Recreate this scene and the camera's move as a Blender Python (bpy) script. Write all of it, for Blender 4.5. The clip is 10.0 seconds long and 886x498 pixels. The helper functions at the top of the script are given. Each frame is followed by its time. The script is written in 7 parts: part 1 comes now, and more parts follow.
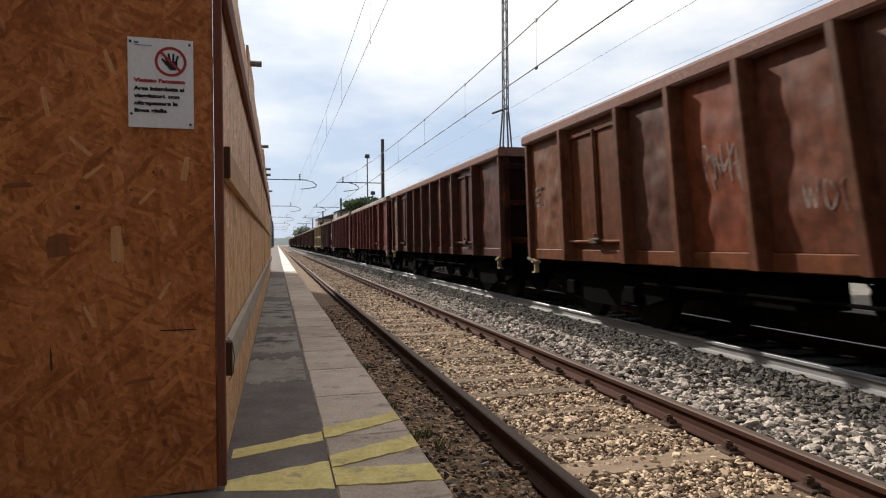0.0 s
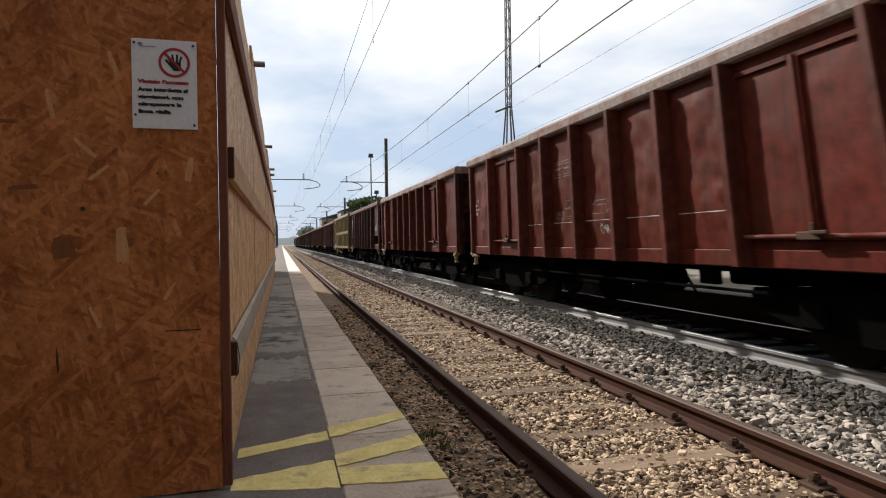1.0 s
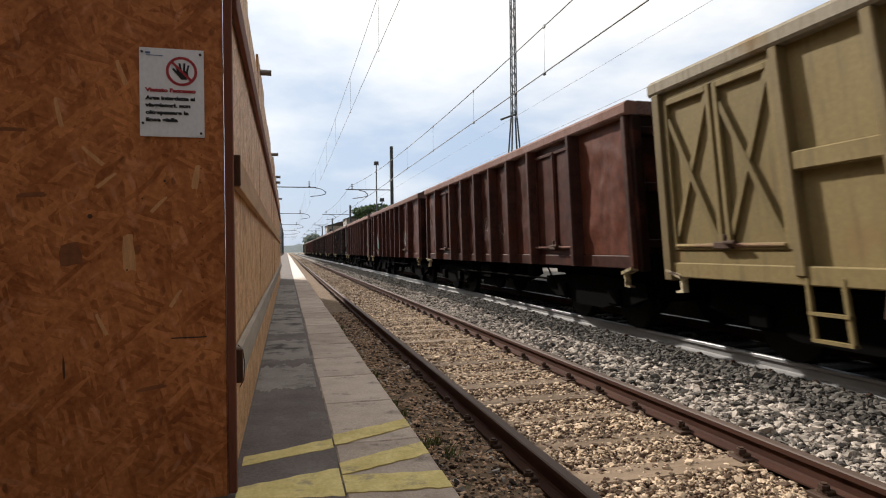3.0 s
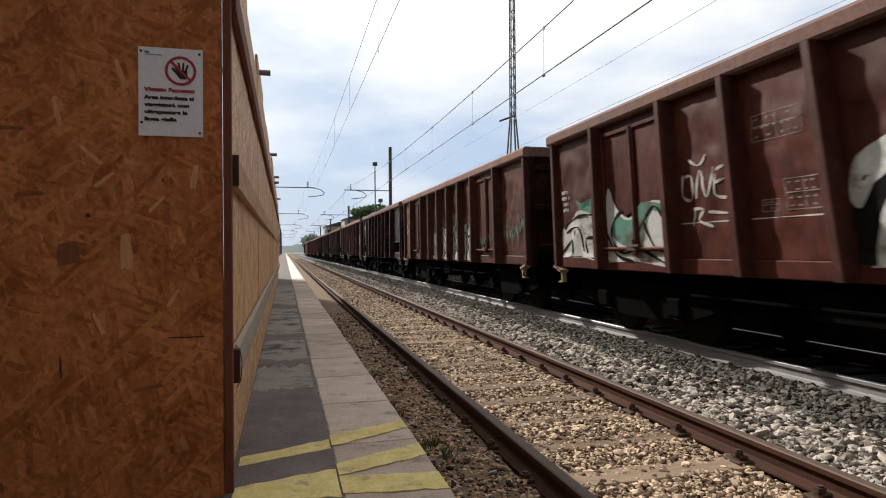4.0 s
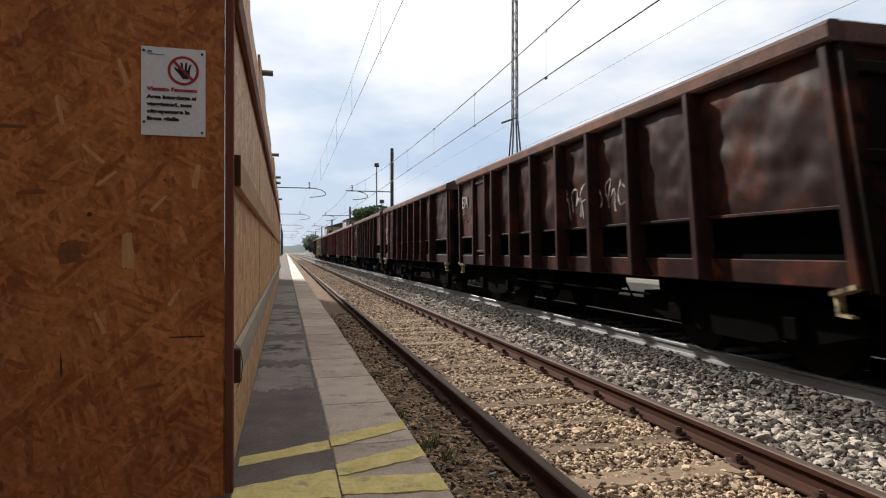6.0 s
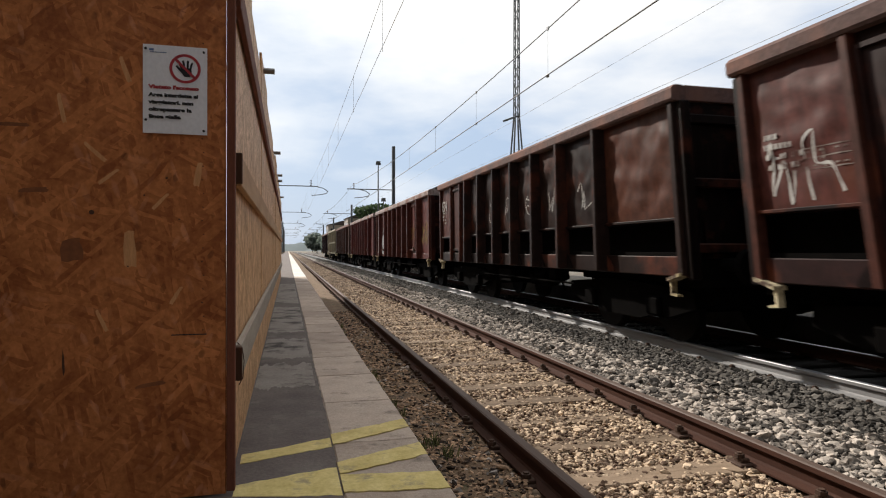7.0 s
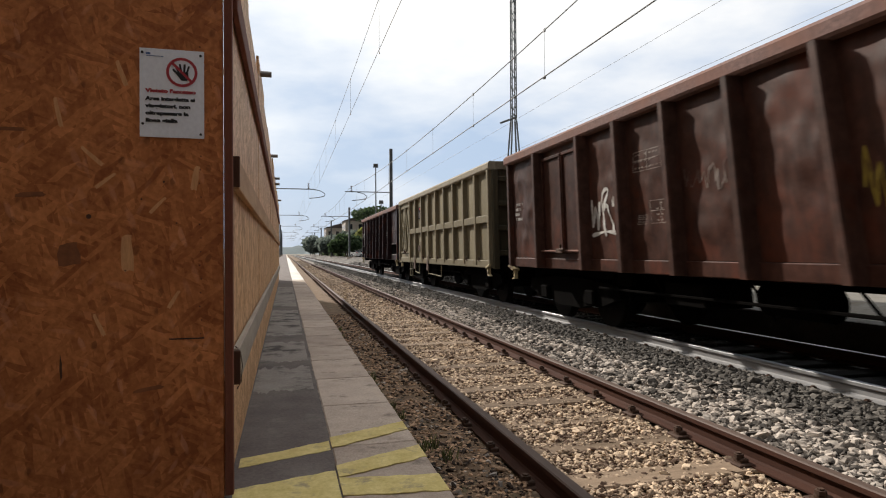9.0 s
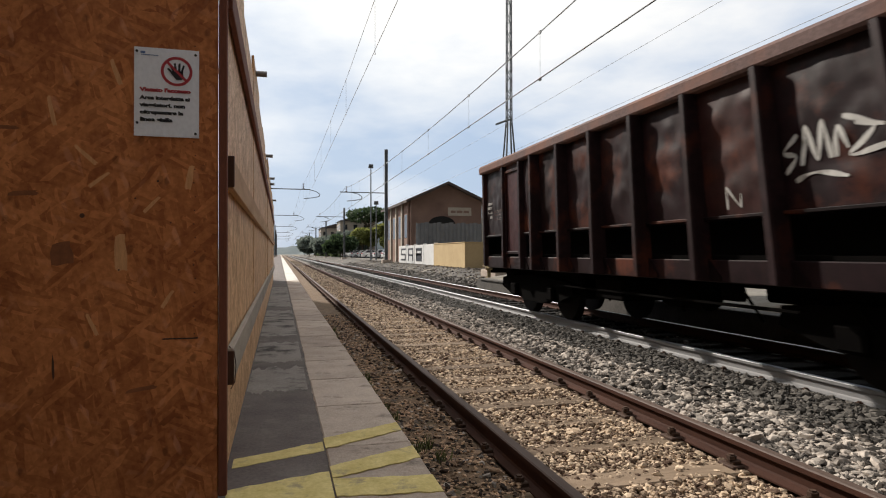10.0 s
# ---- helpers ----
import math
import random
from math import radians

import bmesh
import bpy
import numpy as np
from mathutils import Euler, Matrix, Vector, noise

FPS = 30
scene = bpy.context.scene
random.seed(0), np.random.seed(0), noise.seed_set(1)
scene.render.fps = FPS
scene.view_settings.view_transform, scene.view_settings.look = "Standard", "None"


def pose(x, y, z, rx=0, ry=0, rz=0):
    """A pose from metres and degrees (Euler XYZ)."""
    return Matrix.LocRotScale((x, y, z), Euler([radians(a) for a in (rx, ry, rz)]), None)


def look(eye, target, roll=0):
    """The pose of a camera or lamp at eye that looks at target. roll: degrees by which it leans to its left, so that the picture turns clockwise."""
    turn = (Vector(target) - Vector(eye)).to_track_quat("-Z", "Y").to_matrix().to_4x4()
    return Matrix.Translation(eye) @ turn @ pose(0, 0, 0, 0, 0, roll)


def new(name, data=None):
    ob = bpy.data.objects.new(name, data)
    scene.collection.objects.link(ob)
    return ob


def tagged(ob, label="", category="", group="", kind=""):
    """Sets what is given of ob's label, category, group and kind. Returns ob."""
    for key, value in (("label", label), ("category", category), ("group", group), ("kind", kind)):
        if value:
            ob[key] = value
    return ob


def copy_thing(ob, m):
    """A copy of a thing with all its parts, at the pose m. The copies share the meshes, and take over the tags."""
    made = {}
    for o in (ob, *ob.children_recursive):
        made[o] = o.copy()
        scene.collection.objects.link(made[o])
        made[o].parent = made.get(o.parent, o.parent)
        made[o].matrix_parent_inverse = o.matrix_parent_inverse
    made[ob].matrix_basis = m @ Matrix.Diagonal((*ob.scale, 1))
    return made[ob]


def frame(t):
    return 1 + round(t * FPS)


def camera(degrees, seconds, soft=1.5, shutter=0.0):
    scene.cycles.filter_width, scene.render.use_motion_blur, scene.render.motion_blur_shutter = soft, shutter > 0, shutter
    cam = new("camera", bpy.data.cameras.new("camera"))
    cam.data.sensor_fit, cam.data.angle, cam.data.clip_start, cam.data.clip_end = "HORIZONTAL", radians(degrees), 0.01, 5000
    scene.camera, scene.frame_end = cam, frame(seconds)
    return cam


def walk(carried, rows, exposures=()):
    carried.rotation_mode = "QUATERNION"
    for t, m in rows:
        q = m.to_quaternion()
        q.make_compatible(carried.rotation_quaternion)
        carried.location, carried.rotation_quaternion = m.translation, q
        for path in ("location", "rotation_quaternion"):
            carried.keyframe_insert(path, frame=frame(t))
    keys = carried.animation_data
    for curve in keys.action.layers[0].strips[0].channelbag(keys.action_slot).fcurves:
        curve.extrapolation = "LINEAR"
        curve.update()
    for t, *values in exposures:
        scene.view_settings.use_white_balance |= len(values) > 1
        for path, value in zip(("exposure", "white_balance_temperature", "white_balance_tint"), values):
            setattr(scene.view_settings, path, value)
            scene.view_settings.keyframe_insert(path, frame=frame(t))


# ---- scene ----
cam = camera(71.6, 10.0, soft=1.1, shutter=0.92)
# the phone reads its picture row by row, from the top down
scene.cycles.rolling_shutter_type = "TOP"
scene.cycles.rolling_shutter_duration = 0.06

EYE = (0.0, 0.0, 1.255)
TURNS = [
    (0.0, -15.110, -0.558, 0.416), (0.5, -14.664, -0.576, 0.434), (1.0, -14.743, -0.659, 0.773),
    (1.5, -14.661, -0.388, 0.695), (2.0, -14.472, -0.170, 0.636), (2.5, -14.275, -0.046, 0.775),
    (4.0, -14.418, 0.143, 0.439), (4.5, -14.691, 0.096, 0.116), (5.0, -14.629, 0.053, 0.000),
    (5.5, -14.459, 0.311, 0.007), (7.0, -14.174, 0.112, -0.041), (7.5, -14.110, -0.058, -0.055),
    (8.0, -14.156, -0.354, 0.180), (8.5, -14.096, -0.304, 0.018), (9.0, -14.368, 0.309, 0.324),
    (9.5, -14.698, 0.409, 0.116), (10.0, -14.847, 0.396, 0.045)]
walk(cam, [(t, pose(*EYE, 90 + pitch, roll, yaw)) for t, yaw, pitch, roll in TURNS],
     [(0.0, 0.22), (5.0, 0.22), (7.0, 0.20), (9.5, 0.17), (10.0, 0.12)])

# ---- light ----
SUN_SIDE, SUN_HIGH = 28.0, 35.0      # degrees left of the track's far end, degrees above the horizon
sun_to = Vector((-math.sin(radians(SUN_SIDE)) * math.cos(radians(SUN_HIGH)),
                 math.cos(radians(SUN_SIDE)) * math.cos(radians(SUN_HIGH)), math.sin(radians(SUN_HIGH))))
sun_lamp = bpy.data.lights.new("sun", "SUN")
sun_lamp.energy, sun_lamp.angle, sun_lamp.color = 5.0, radians(1.5), (1.0, 0.92, 0.82)
new("sun", sun_lamp).matrix_world = look(sun_to * 100, (0, 0, 0))


def ramp_of(N, stops):
    r = N("ShaderNodeValToRGB")
    els = r.color_ramp.elements
    while len(els) < len(stops):
        els.new(0.5)
    for e, (p, c) in zip(els, stops):
        e.position, e.color = p, (*c, 1)
    return r


def build_world():
    world = bpy.data.worlds.new("sky")
    scene.world = world
    world.use_nodes = True
    nt = world.node_tree
    nt.nodes.clear()
    N, L = nt.nodes.new, nt.links.new
    out, bg = N("ShaderNodeOutputWorld"), N("ShaderNodeBackground")
    sky = N("ShaderNodeTexSky")
    sky.sky_type, sky.sun_disc = "NISHITA", False
    sky.sun_elevation, sky.sun_rotation = radians(SUN_HIGH), radians(-SUN_SIDE)
    sky.air_density, sky.dust_density = 1.0, 2.0
    dim = N("ShaderNodeVectorMath")
    dim.operation = "SCALE"
    dim.inputs[3].default_value = 0.075
    L(sky.outputs[0], dim.inputs[0])
    # thin high cloud, densest overhead
    co, mp = N("ShaderNodeTexCoord"), N("ShaderNodeMapping")
    mp.inputs["Scale"].default_value = (1.6, 1.6, 4.5)
    mp.inputs["Location"].default_value = (0.3, 0.1, 0.2)
    ns = N("ShaderNodeTexNoise")
    ns.inputs["Scale"].default_value, ns.inputs["Detail"].default_value, ns.inputs["Roughness"].default_value = 1.6, 7, 0.52
    L(co.outputs["Generated"], mp.inputs[0])
    L(mp.outputs[0], ns.inputs["Vector"])
    sep = N("ShaderNodeSeparateXYZ")
    L(co.outputs["Generated"], sep.inputs[0])
    lift = N("ShaderNodeMath")
    lift.operation = "MULTIPLY_ADD"
    lift.inputs[1].default_value, lift.inputs[2].default_value = 0.75, -0.08
    L(sep.outputs["Z"], lift.inputs[0])
    add = N("ShaderNodeMath")
    add.operation = "ADD"
    L(lift.outputs[0], add.inputs[0])
    L(ns.outputs[0], add.inputs[1])
    ramp = N("ShaderNodeValToRGB")
    ramp.color_ramp.elements[0].position, ramp.color_ramp.elements[1].position = 0.44, 0.76
    L(add.outputs[0], ramp.inputs[0])
    mix = N("ShaderNodeMix")
    mix.data_type = "RGBA"
    L(ramp.outputs[0], mix.inputs["Factor"])
    haze = N("ShaderNodeMix")
    haze.data_type = "RGBA"
    haze.inputs["Factor"].default_value = 0.78
    L(dim.outputs[0], haze.inputs["A"])
    blue = ramp_of(N, [(0.0, (0.07, 0.085, 0.11)), (0.42, (0.09, 0.115, 0.15)), (0.64, (0.49, 0.65, 0.91)), (1.0, (0.64, 0.78, 0.98))])
    L(haze.outputs["Result"], mix.inputs["A"])
    # cloud and haze scatter forwards: bright round the sun, dull away from it
    dot = N("ShaderNodeVectorMath")
    dot.operation = "DOT_PRODUCT"
    L(co.outputs["Generated"], dot.inputs[0])
    dot.inputs[1].default_value = sun_to
    glow = ramp_of(N, [(0.0, (0.14, 0.14, 0.15)), (0.42, (0.16, 0.165, 0.175)), (0.64, (0.95, 0.96, 0.98)), (1.0, (1.25, 1.24, 1.2))])
    half = N("ShaderNodeMath")
    half.operation = "MULTIPLY_ADD"
    half.inputs[1].default_value, half.inputs[2].default_value = 0.5, 0.5
    L(dot.outputs["Value"], half.inputs[0])
    L(half.outputs[0], glow.inputs[0])
    L(glow.outputs[0], mix.inputs["B"])
    L(mix.outputs["Result"], bg.inputs[0])
    bg.inputs[1].default_value = 0.86
    L(half.outputs[0], blue.inputs[0])
    L(blue.outputs[0], haze.inputs["B"])
    L(bg.outputs[0], out.inputs[0])


build_world()

# ---- materials ----


def nodes(name):
    m = bpy.data.materials.new(name)
    m.use_nodes = True
    nt = m.node_tree
    return m, nt, nt.nodes.new, nt.links.new, nt.nodes["Principled BSDF"]


def surface(name, dark, light, scale=3.0, grain=40.0, rough=0.8, bump=0.3, depth=0.01, metal=0.0, stretch=(1, 1, 1),
            stain=None, stain_at=0.6, island=0.0, piece=0.0, spec=0.3):
    """Two scales of variation between two colours, fine relief, stains, and a shade per piece."""
    m, nt, N, L, b = nodes(name)
    co, mp = N("ShaderNodeTexCoord"), N("ShaderNodeMapping")
    mp.inputs["Scale"].default_value = stretch
    L(co.outputs["Object"], mp.inputs[0])
    big, small = N("ShaderNodeTexNoise"), N("ShaderNodeTexNoise")
    for n, s, d in ((big, scale, 5), (small, grain, 4)):
        n.noise_dimensions = "4D"
        n.inputs["Scale"].default_value, n.inputs["Detail"].default_value, n.inputs["Roughness"].default_value = s, d, 0.62
        L(mp.outputs[0], n.inputs["Vector"])
    info = N("ShaderNodeObjectInfo")
    if piece:
        off = N("ShaderNodeMath")
        off.operation = "MULTIPLY"
        off.inputs[1].default_value = 37.0
        L(info.outputs["Random"], off.inputs[0])
        L(off.outputs[0], big.inputs["W"])
    mean = N("ShaderNodeMix")
    mean.inputs["Factor"].default_value = 0.45
    L(big.outputs[0], mean.inputs["A"])
    L(small.outputs[0], mean.inputs["B"])
    value = mean.outputs["Result"]
    for weight, source in ((island, "island"), (piece, "piece")):
        if weight:
            geo = N("ShaderNodeNewGeometry")
            ad = N("ShaderNodeMath")
            ad.operation = "MULTIPLY_ADD"
            ad.inputs[1].default_value = weight
            L(geo.outputs["Random Per Island"] if source == "island" else info.outputs["Random"], ad.inputs[0])
            sub = N("ShaderNodeMath")
            sub.operation = "SUBTRACT"
            sub.inputs[1].default_value = weight / 2
            L(value, sub.inputs[0])
            L(sub.outputs[0], ad.inputs[2])
            value = ad.outputs[0]
    r = ramp_of(N, [(0.3, dark), (0.7, light)])
    L(value, r.inputs[0])
    colour = r.outputs[0]
    if stain:
        sn = N("ShaderNodeTexNoise")
        sn.inputs["Scale"].default_value, sn.inputs["Detail"].default_value = scale * 0.7, 9
        sn.inputs["Roughness"].default_value = 0.68
        L(mp.outputs[0], sn.inputs["Vector"])
        sr = ramp_of(N, [(stain_at - 0.05, (0, 0, 0)), (stain_at + 0.08, (1, 1, 1))])
        L(sn.outputs[0], sr.inputs[0])
        mx = N("ShaderNodeMix")
        mx.data_type = "RGBA"
        L(sr.outputs[0], mx.inputs["Factor"])
        L(colour, mx.inputs["A"])
        mx.inputs["B"].default_value = (*stain, 1)
        colour = mx.outputs["Result"]
    L(colour, b.inputs["Base Color"])
    rr = N("ShaderNodeMapRange")
    rr.inputs["To Min"].default_value, rr.inputs["To Max"].default_value = max(0.05, rough - 0.12), min(1, rough + 0.1)
    L(small.outputs[0], rr.inputs["Value"])
    L(rr.outputs[0], b.inputs["Roughness"])
    b.inputs["Metallic"].default_value = metal
    b.inputs["Specular IOR Level"].default_value = spec
    bp = N("ShaderNodeBump")
    bp.inputs["Strength"].default_value, bp.inputs["Distance"].default_value = bump, depth
    L(mean.outputs["Result"], bp.inputs["Height"])
    L(bp.outputs[0], b.inputs["Normal"])
    return m


def osb(name, dark, light, upright, rough=0.6):
    """Pressed strand board: flakes in several directions."""
    m, nt, N, L, b = nodes(name)
    co = N("ShaderNodeTexCoord")
    warp = N("ShaderNodeTexNoise")
    warp.inputs["Scale"].default_value, warp.inputs["Detail"].default_value = 9, 3
    L(co.outputs["Object"], warp.inputs["Vector"])
    bend = N("ShaderNodeVectorMath")
    bend.operation = "MULTIPLY_ADD"
    bend.inputs[1].default_value = (0.02, 0.02, 0.02)
    L(warp.outputs["Color"], bend.inputs[0])
    L(co.outputs["Object"], bend.inputs[2])
    flakes = []
    for k, (turn, long, wide) in enumerate(((12, 8, 62), (68, 10, 70), (-48, 9, 55))):
        mp = N("ShaderNodeMapping")
        mp.inputs["Location"].default_value = (k * 3.1, k * 1.7, k * 2.3)
        mp.inputs["Rotation"].default_value = (radians(turn), 0, 0) if upright else (0, radians(turn), 0)
        L(bend.outputs[0], mp.inputs[0])
        st = N("ShaderNodeMapping")
        st.inputs["Scale"].default_value = (wide, wide, long)
        L(mp.outputs[0], st.inputs[0])
        mp = st
        v = N("ShaderNodeTexVoronoi")
        v.inputs["Scale"].default_value = 1.0
        v.inputs["Randomness"].default_value = 1.0
        L(mp.outputs[0], v.inputs["Vector"])
        s = N("ShaderNodeSeparateColor")
        L(v.outputs["Color"], s.inputs[0])
        flakes.append((s.outputs[0], s.outputs[1], v.outputs["Distance"]))
    gate = N("ShaderNodeMath")
    gate.operation = "GREATER_THAN"
    gate.inputs[1].default_value = 0.62
    L(flakes[1][1], gate.inputs[0])
    pick = N("ShaderNodeMix")
    L(gate.outputs[0], pick.inputs["Factor"])
    L(flakes[0][0], pick.inputs["A"])
    L(flakes[1][0], pick.inputs["B"])
    gate2 = N("ShaderNodeMath")
    gate2.operation = "GREATER_THAN"
    gate2.inputs[1].default_value = 0.72
    L(flakes[2][1], gate2.inputs[0])
    pick2 = N("ShaderNodeMix")
    L(gate2.outputs[0], pick2.inputs["Factor"])
    L(pick.outputs["Result"], pick2.inputs["A"])
    L(flakes[2][0], pick2.inputs["B"])
    soft = N("ShaderNodeTexNoise")
    soft.inputs["Scale"].default_value, soft.inputs["Detail"].default_value, soft.inputs["Roughness"].default_value = 5.5, 8, 0.62
    L(co.outputs["Object"], soft.inputs["Vector"])
    fine = N("ShaderNodeTexNoise")
    fine.inputs["Scale"].default_value, fine.inputs["Detail"].default_value = 55, 4
    L(co.outputs["Object"], fine.inputs["Vector"])
    m1 = N("ShaderNodeMix")
    m1.inputs["Factor"].default_value = 0.74
    L(pick2.outputs["Result"], m1.inputs["A"])
    L(soft.outputs[0], m1.inputs["B"])
    m2 = N("ShaderNodeMix")
    m2.inputs["Factor"].default_value = 0.3
    L(m1.outputs["Result"], m2.inputs["A"])
    L(fine.outputs[0], m2.inputs["B"])
    mid = tuple((a * 0.62 + c * 0.38) for a, c in zip(dark, light))
    pale = tuple(min(1, c * 1.35 + 0.02) for c in light)
    r = ramp_of(N, [(0.24, tuple(c * 0.6 for c in dark)), (0.38, dark), (0.48, mid), (0.6, light), (0.78, pale)])
    L(m2.outputs["Result"], r.inputs[0])
    colour = r.outputs[0]
    chip = tuple(min(1, c * 1.15 + 0.13) for c in light)
    for turn, long, wide, lo, tint, amount in ((20, 14, 46, 0.945, chip, 0.5), (-28, 19, 60, 0.945, chip, 0.35), (75, 12, 42, 0.96, chip, 0.4),
                                               (-12, 30, 48, 0.955, tuple(c * 0.25 for c in dark), 0.75)):
        mp, st = N("ShaderNodeMapping"), N("ShaderNodeMapping")
        mp.inputs["Rotation"].default_value = (radians(turn), 0, 0) if upright else (0, radians(turn), 0)
        mp.inputs["Location"].default_value = (turn * 0.13, turn * 0.29, turn * 0.17)
        st.inputs["Scale"].default_value = (wide, wide, long)
        L(bend.outputs[0], mp.inputs[0])
        L(mp.outputs[0], st.inputs[0])
        v, s = N("ShaderNodeTexVoronoi"), N("ShaderNodeSeparateColor")
        v.inputs["Scale"].default_value = 1.0
        L(st.outputs[0], v.inputs["Vector"])
        L(v.outputs["Color"], s.inputs[0])
        gt, fade, mul = N("ShaderNodeMapRange"), N("ShaderNodeMapRange"), N("ShaderNodeMath")
        gt.inputs["From Min"].default_value, gt.inputs["From Max"].default_value, gt.inputs["To Max"].default_value = lo, lo + 0.06, amount
        L(s.outputs[0], gt.inputs["Value"])
        fade.inputs["From Min"].default_value, fade.inputs["From Max"].default_value = 0.62, 0.35
        L(v.outputs["Distance"], fade.inputs["Value"])
        mul.operation = "MULTIPLY"
        L(gt.outputs[0], mul.inputs[0])
        L(fade.outputs[0], mul.inputs[1])
        mx = N("ShaderNodeMix")
        mx.data_type = "RGBA"
        L(mul.outputs[0], mx.inputs["Factor"])
        L(colour, mx.inputs["A"])
        mx.inputs["B"].default_value = (*tint, 1)
        colour = mx.outputs["Result"]
    L(colour, b.inputs["Base Color"])
    b.inputs["Roughness"].default_value = rough
    b.inputs["Specular IOR Level"].default_value = 0.25
    bp = N("ShaderNodeBump")
    bp.inputs["Strength"].default_value, bp.inputs["Distance"].default_value = 0.35, 0.004
    L(m2.outputs["Result"], bp.inputs["Height"])
    L(bp.outputs[0], b.inputs["Normal"])
    return m


def wagon_paint(name, rust, dirt, rough=0.48, rust_at=0.57, streak=0.6, vary=0.35, gain=1.0, spec=0.12, grain=26):
    """Paint in the object's own colour, rusted through in patches, with streaks of dirt running down."""
    m, nt, N, L, b = nodes(name)
    co, info = N("ShaderNodeTexCoord"), N("ShaderNodeObjectInfo")
    off = N("ShaderNodeMath")
    off.operation = "MULTIPLY"
    off.inputs[1].default_value = 53.0
    L(info.outputs["Random"], off.inputs[0])

    def tex(scale, detail, stretch=None):
        n = N("ShaderNodeTexNoise")
        n.noise_dimensions = "4D"
        n.inputs["Scale"].default_value, n.inputs["Detail"].default_value, n.inputs["Roughness"].default_value = scale, detail, 0.62
        if stretch:
            mp = N("ShaderNodeMapping")
            mp.inputs["Scale"].default_value = stretch
            L(co.outputs["Object"], mp.inputs[0])
            L(mp.outputs[0], n.inputs["Vector"])
        else:
            L(co.outputs["Object"], n.inputs["Vector"])
        L(off.outputs[0], n.inputs["W"])
        return n

    big, fine, run = tex(1.3, 8), tex(grain, 5), tex(2.2, 6, (6, 6, 0.55))

    def blend(a, c, fac):
        mx = N("ShaderNodeMix")
        mx.data_type = "RGBA"
        L(fac, mx.inputs["Factor"])
        L(a, mx.inputs["A"])
        if isinstance(c, tuple):
            mx.inputs["B"].default_value = (*c, 1)
        else:
            L(c, mx.inputs["B"])
        return mx.outputs["Result"]

    tone = N("ShaderNodeHueSaturation")
    tv = N("ShaderNodeMapRange")
    tv.inputs["From Min"].default_value, tv.inputs["From Max"].default_value = 0.3, 0.7
    tv.inputs["To Min"].default_value, tv.inputs["To Max"].default_value = gain * (1 - vary), gain * (1 + vary)
    L(fine.outputs[0], tv.inputs["Value"])
    L(tv.outputs[0], tone.inputs["Value"])
    L(info.outputs["Color"], tone.inputs["Color"])
    rr = ramp_of(N, [(rust_at - 0.04, (0, 0, 0)), (rust_at + 0.1, (1, 1, 1))])
    L(big.outputs[0], rr.inputs[0])
    c = blend(tone.outputs[0], rust, rr.outputs[0])
    sr = ramp_of(N, [(0.5, (0, 0, 0)), (0.72, (streak, streak, streak))])
    L(run.outputs[0], sr.inputs[0])
    c = blend(c, dirt, sr.outputs[0])
    L(c, b.inputs["Base Color"])
    ro = N("ShaderNodeMapRange")
    ro.inputs["To Min"].default_value, ro.inputs["To Max"].default_value = rough - 0.15, rough + 0.25
    L(big.outputs[0], ro.inputs["Value"])
    L(ro.outputs[0], b.inputs["Roughness"])
    b.inputs["Specular IOR Level"].default_value = spec
    bp = N("ShaderNodeBump")
    bp.inputs["Strength"].default_value, bp.inputs["Distance"].default_value = 0.35, 0.006
    L(fine.outputs[0], bp.inputs["Height"])
    L(bp.outputs[0], b.inputs["Normal"])
    return m


def plain(name, colour, rough=0.5, metal=0.0, vary=0.25):
    m, nt, N, L, b = nodes(name)
    ns = N("ShaderNodeTexNoise")
    ns.inputs["Scale"].default_value, ns.inputs["Detail"].default_value = 18, 4
    r = ramp_of(N, [(0.3, tuple(c * (1 - vary) for c in colour)), (0.7, tuple(min(1, c * (1 + vary * 0.6)) for c in colour))])
    L(ns.outputs[0], r.inputs[0])
    L(r.outputs[0], b.inputs["Base Color"])
    b.inputs["Roughness"].default_value, b.inputs["Metallic"].default_value = rough, metal
    return m


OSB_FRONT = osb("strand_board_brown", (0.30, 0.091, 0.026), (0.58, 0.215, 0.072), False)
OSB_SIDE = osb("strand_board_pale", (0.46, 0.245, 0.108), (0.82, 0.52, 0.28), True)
TIMBER = surface("rough_timber", (0.36, 0.20, 0.10), (0.62, 0.40, 0.23), 2, 30, 0.8, 0.4, 0.004, stretch=(6, 1, 6), piece=0.25)
TIMBER_DARK = surface("dark_timber", (0.05, 0.024, 0.014), (0.13, 0.06, 0.035), 2, 30, 0.8, 0.4, 0.004, stretch=(6, 6, 1))
TIMBER_GREY = surface("weathered_board", (0.26, 0.22, 0.18), (0.48, 0.42, 0.35), 2, 28, 0.85, 0.4, 0.004, stretch=(6, 1, 6), piece=0.2)
TIMBER_RED = surface("stained_corner_batten", (0.10, 0.032, 0.018), (0.24, 0.085, 0.05), 2, 30, 0.8, 0.4, 0.004, stretch=(6, 6, 1))
STEEL_TUBE = surface("galvanised_tube", (0.14, 0.13, 0.12), (0.3, 0.29, 0.28), 5, 60, 0.5, 0.2, 0.002, metal=0.6)
ASPHALT_PATCH = surface("worn_asphalt", (0.17, 0.15, 0.135), (0.33, 0.30, 0.27), 5, 60, 0.95, 0.8, 0.014, stain=(0.055, 0.048, 0.044), stain_at=0.55)
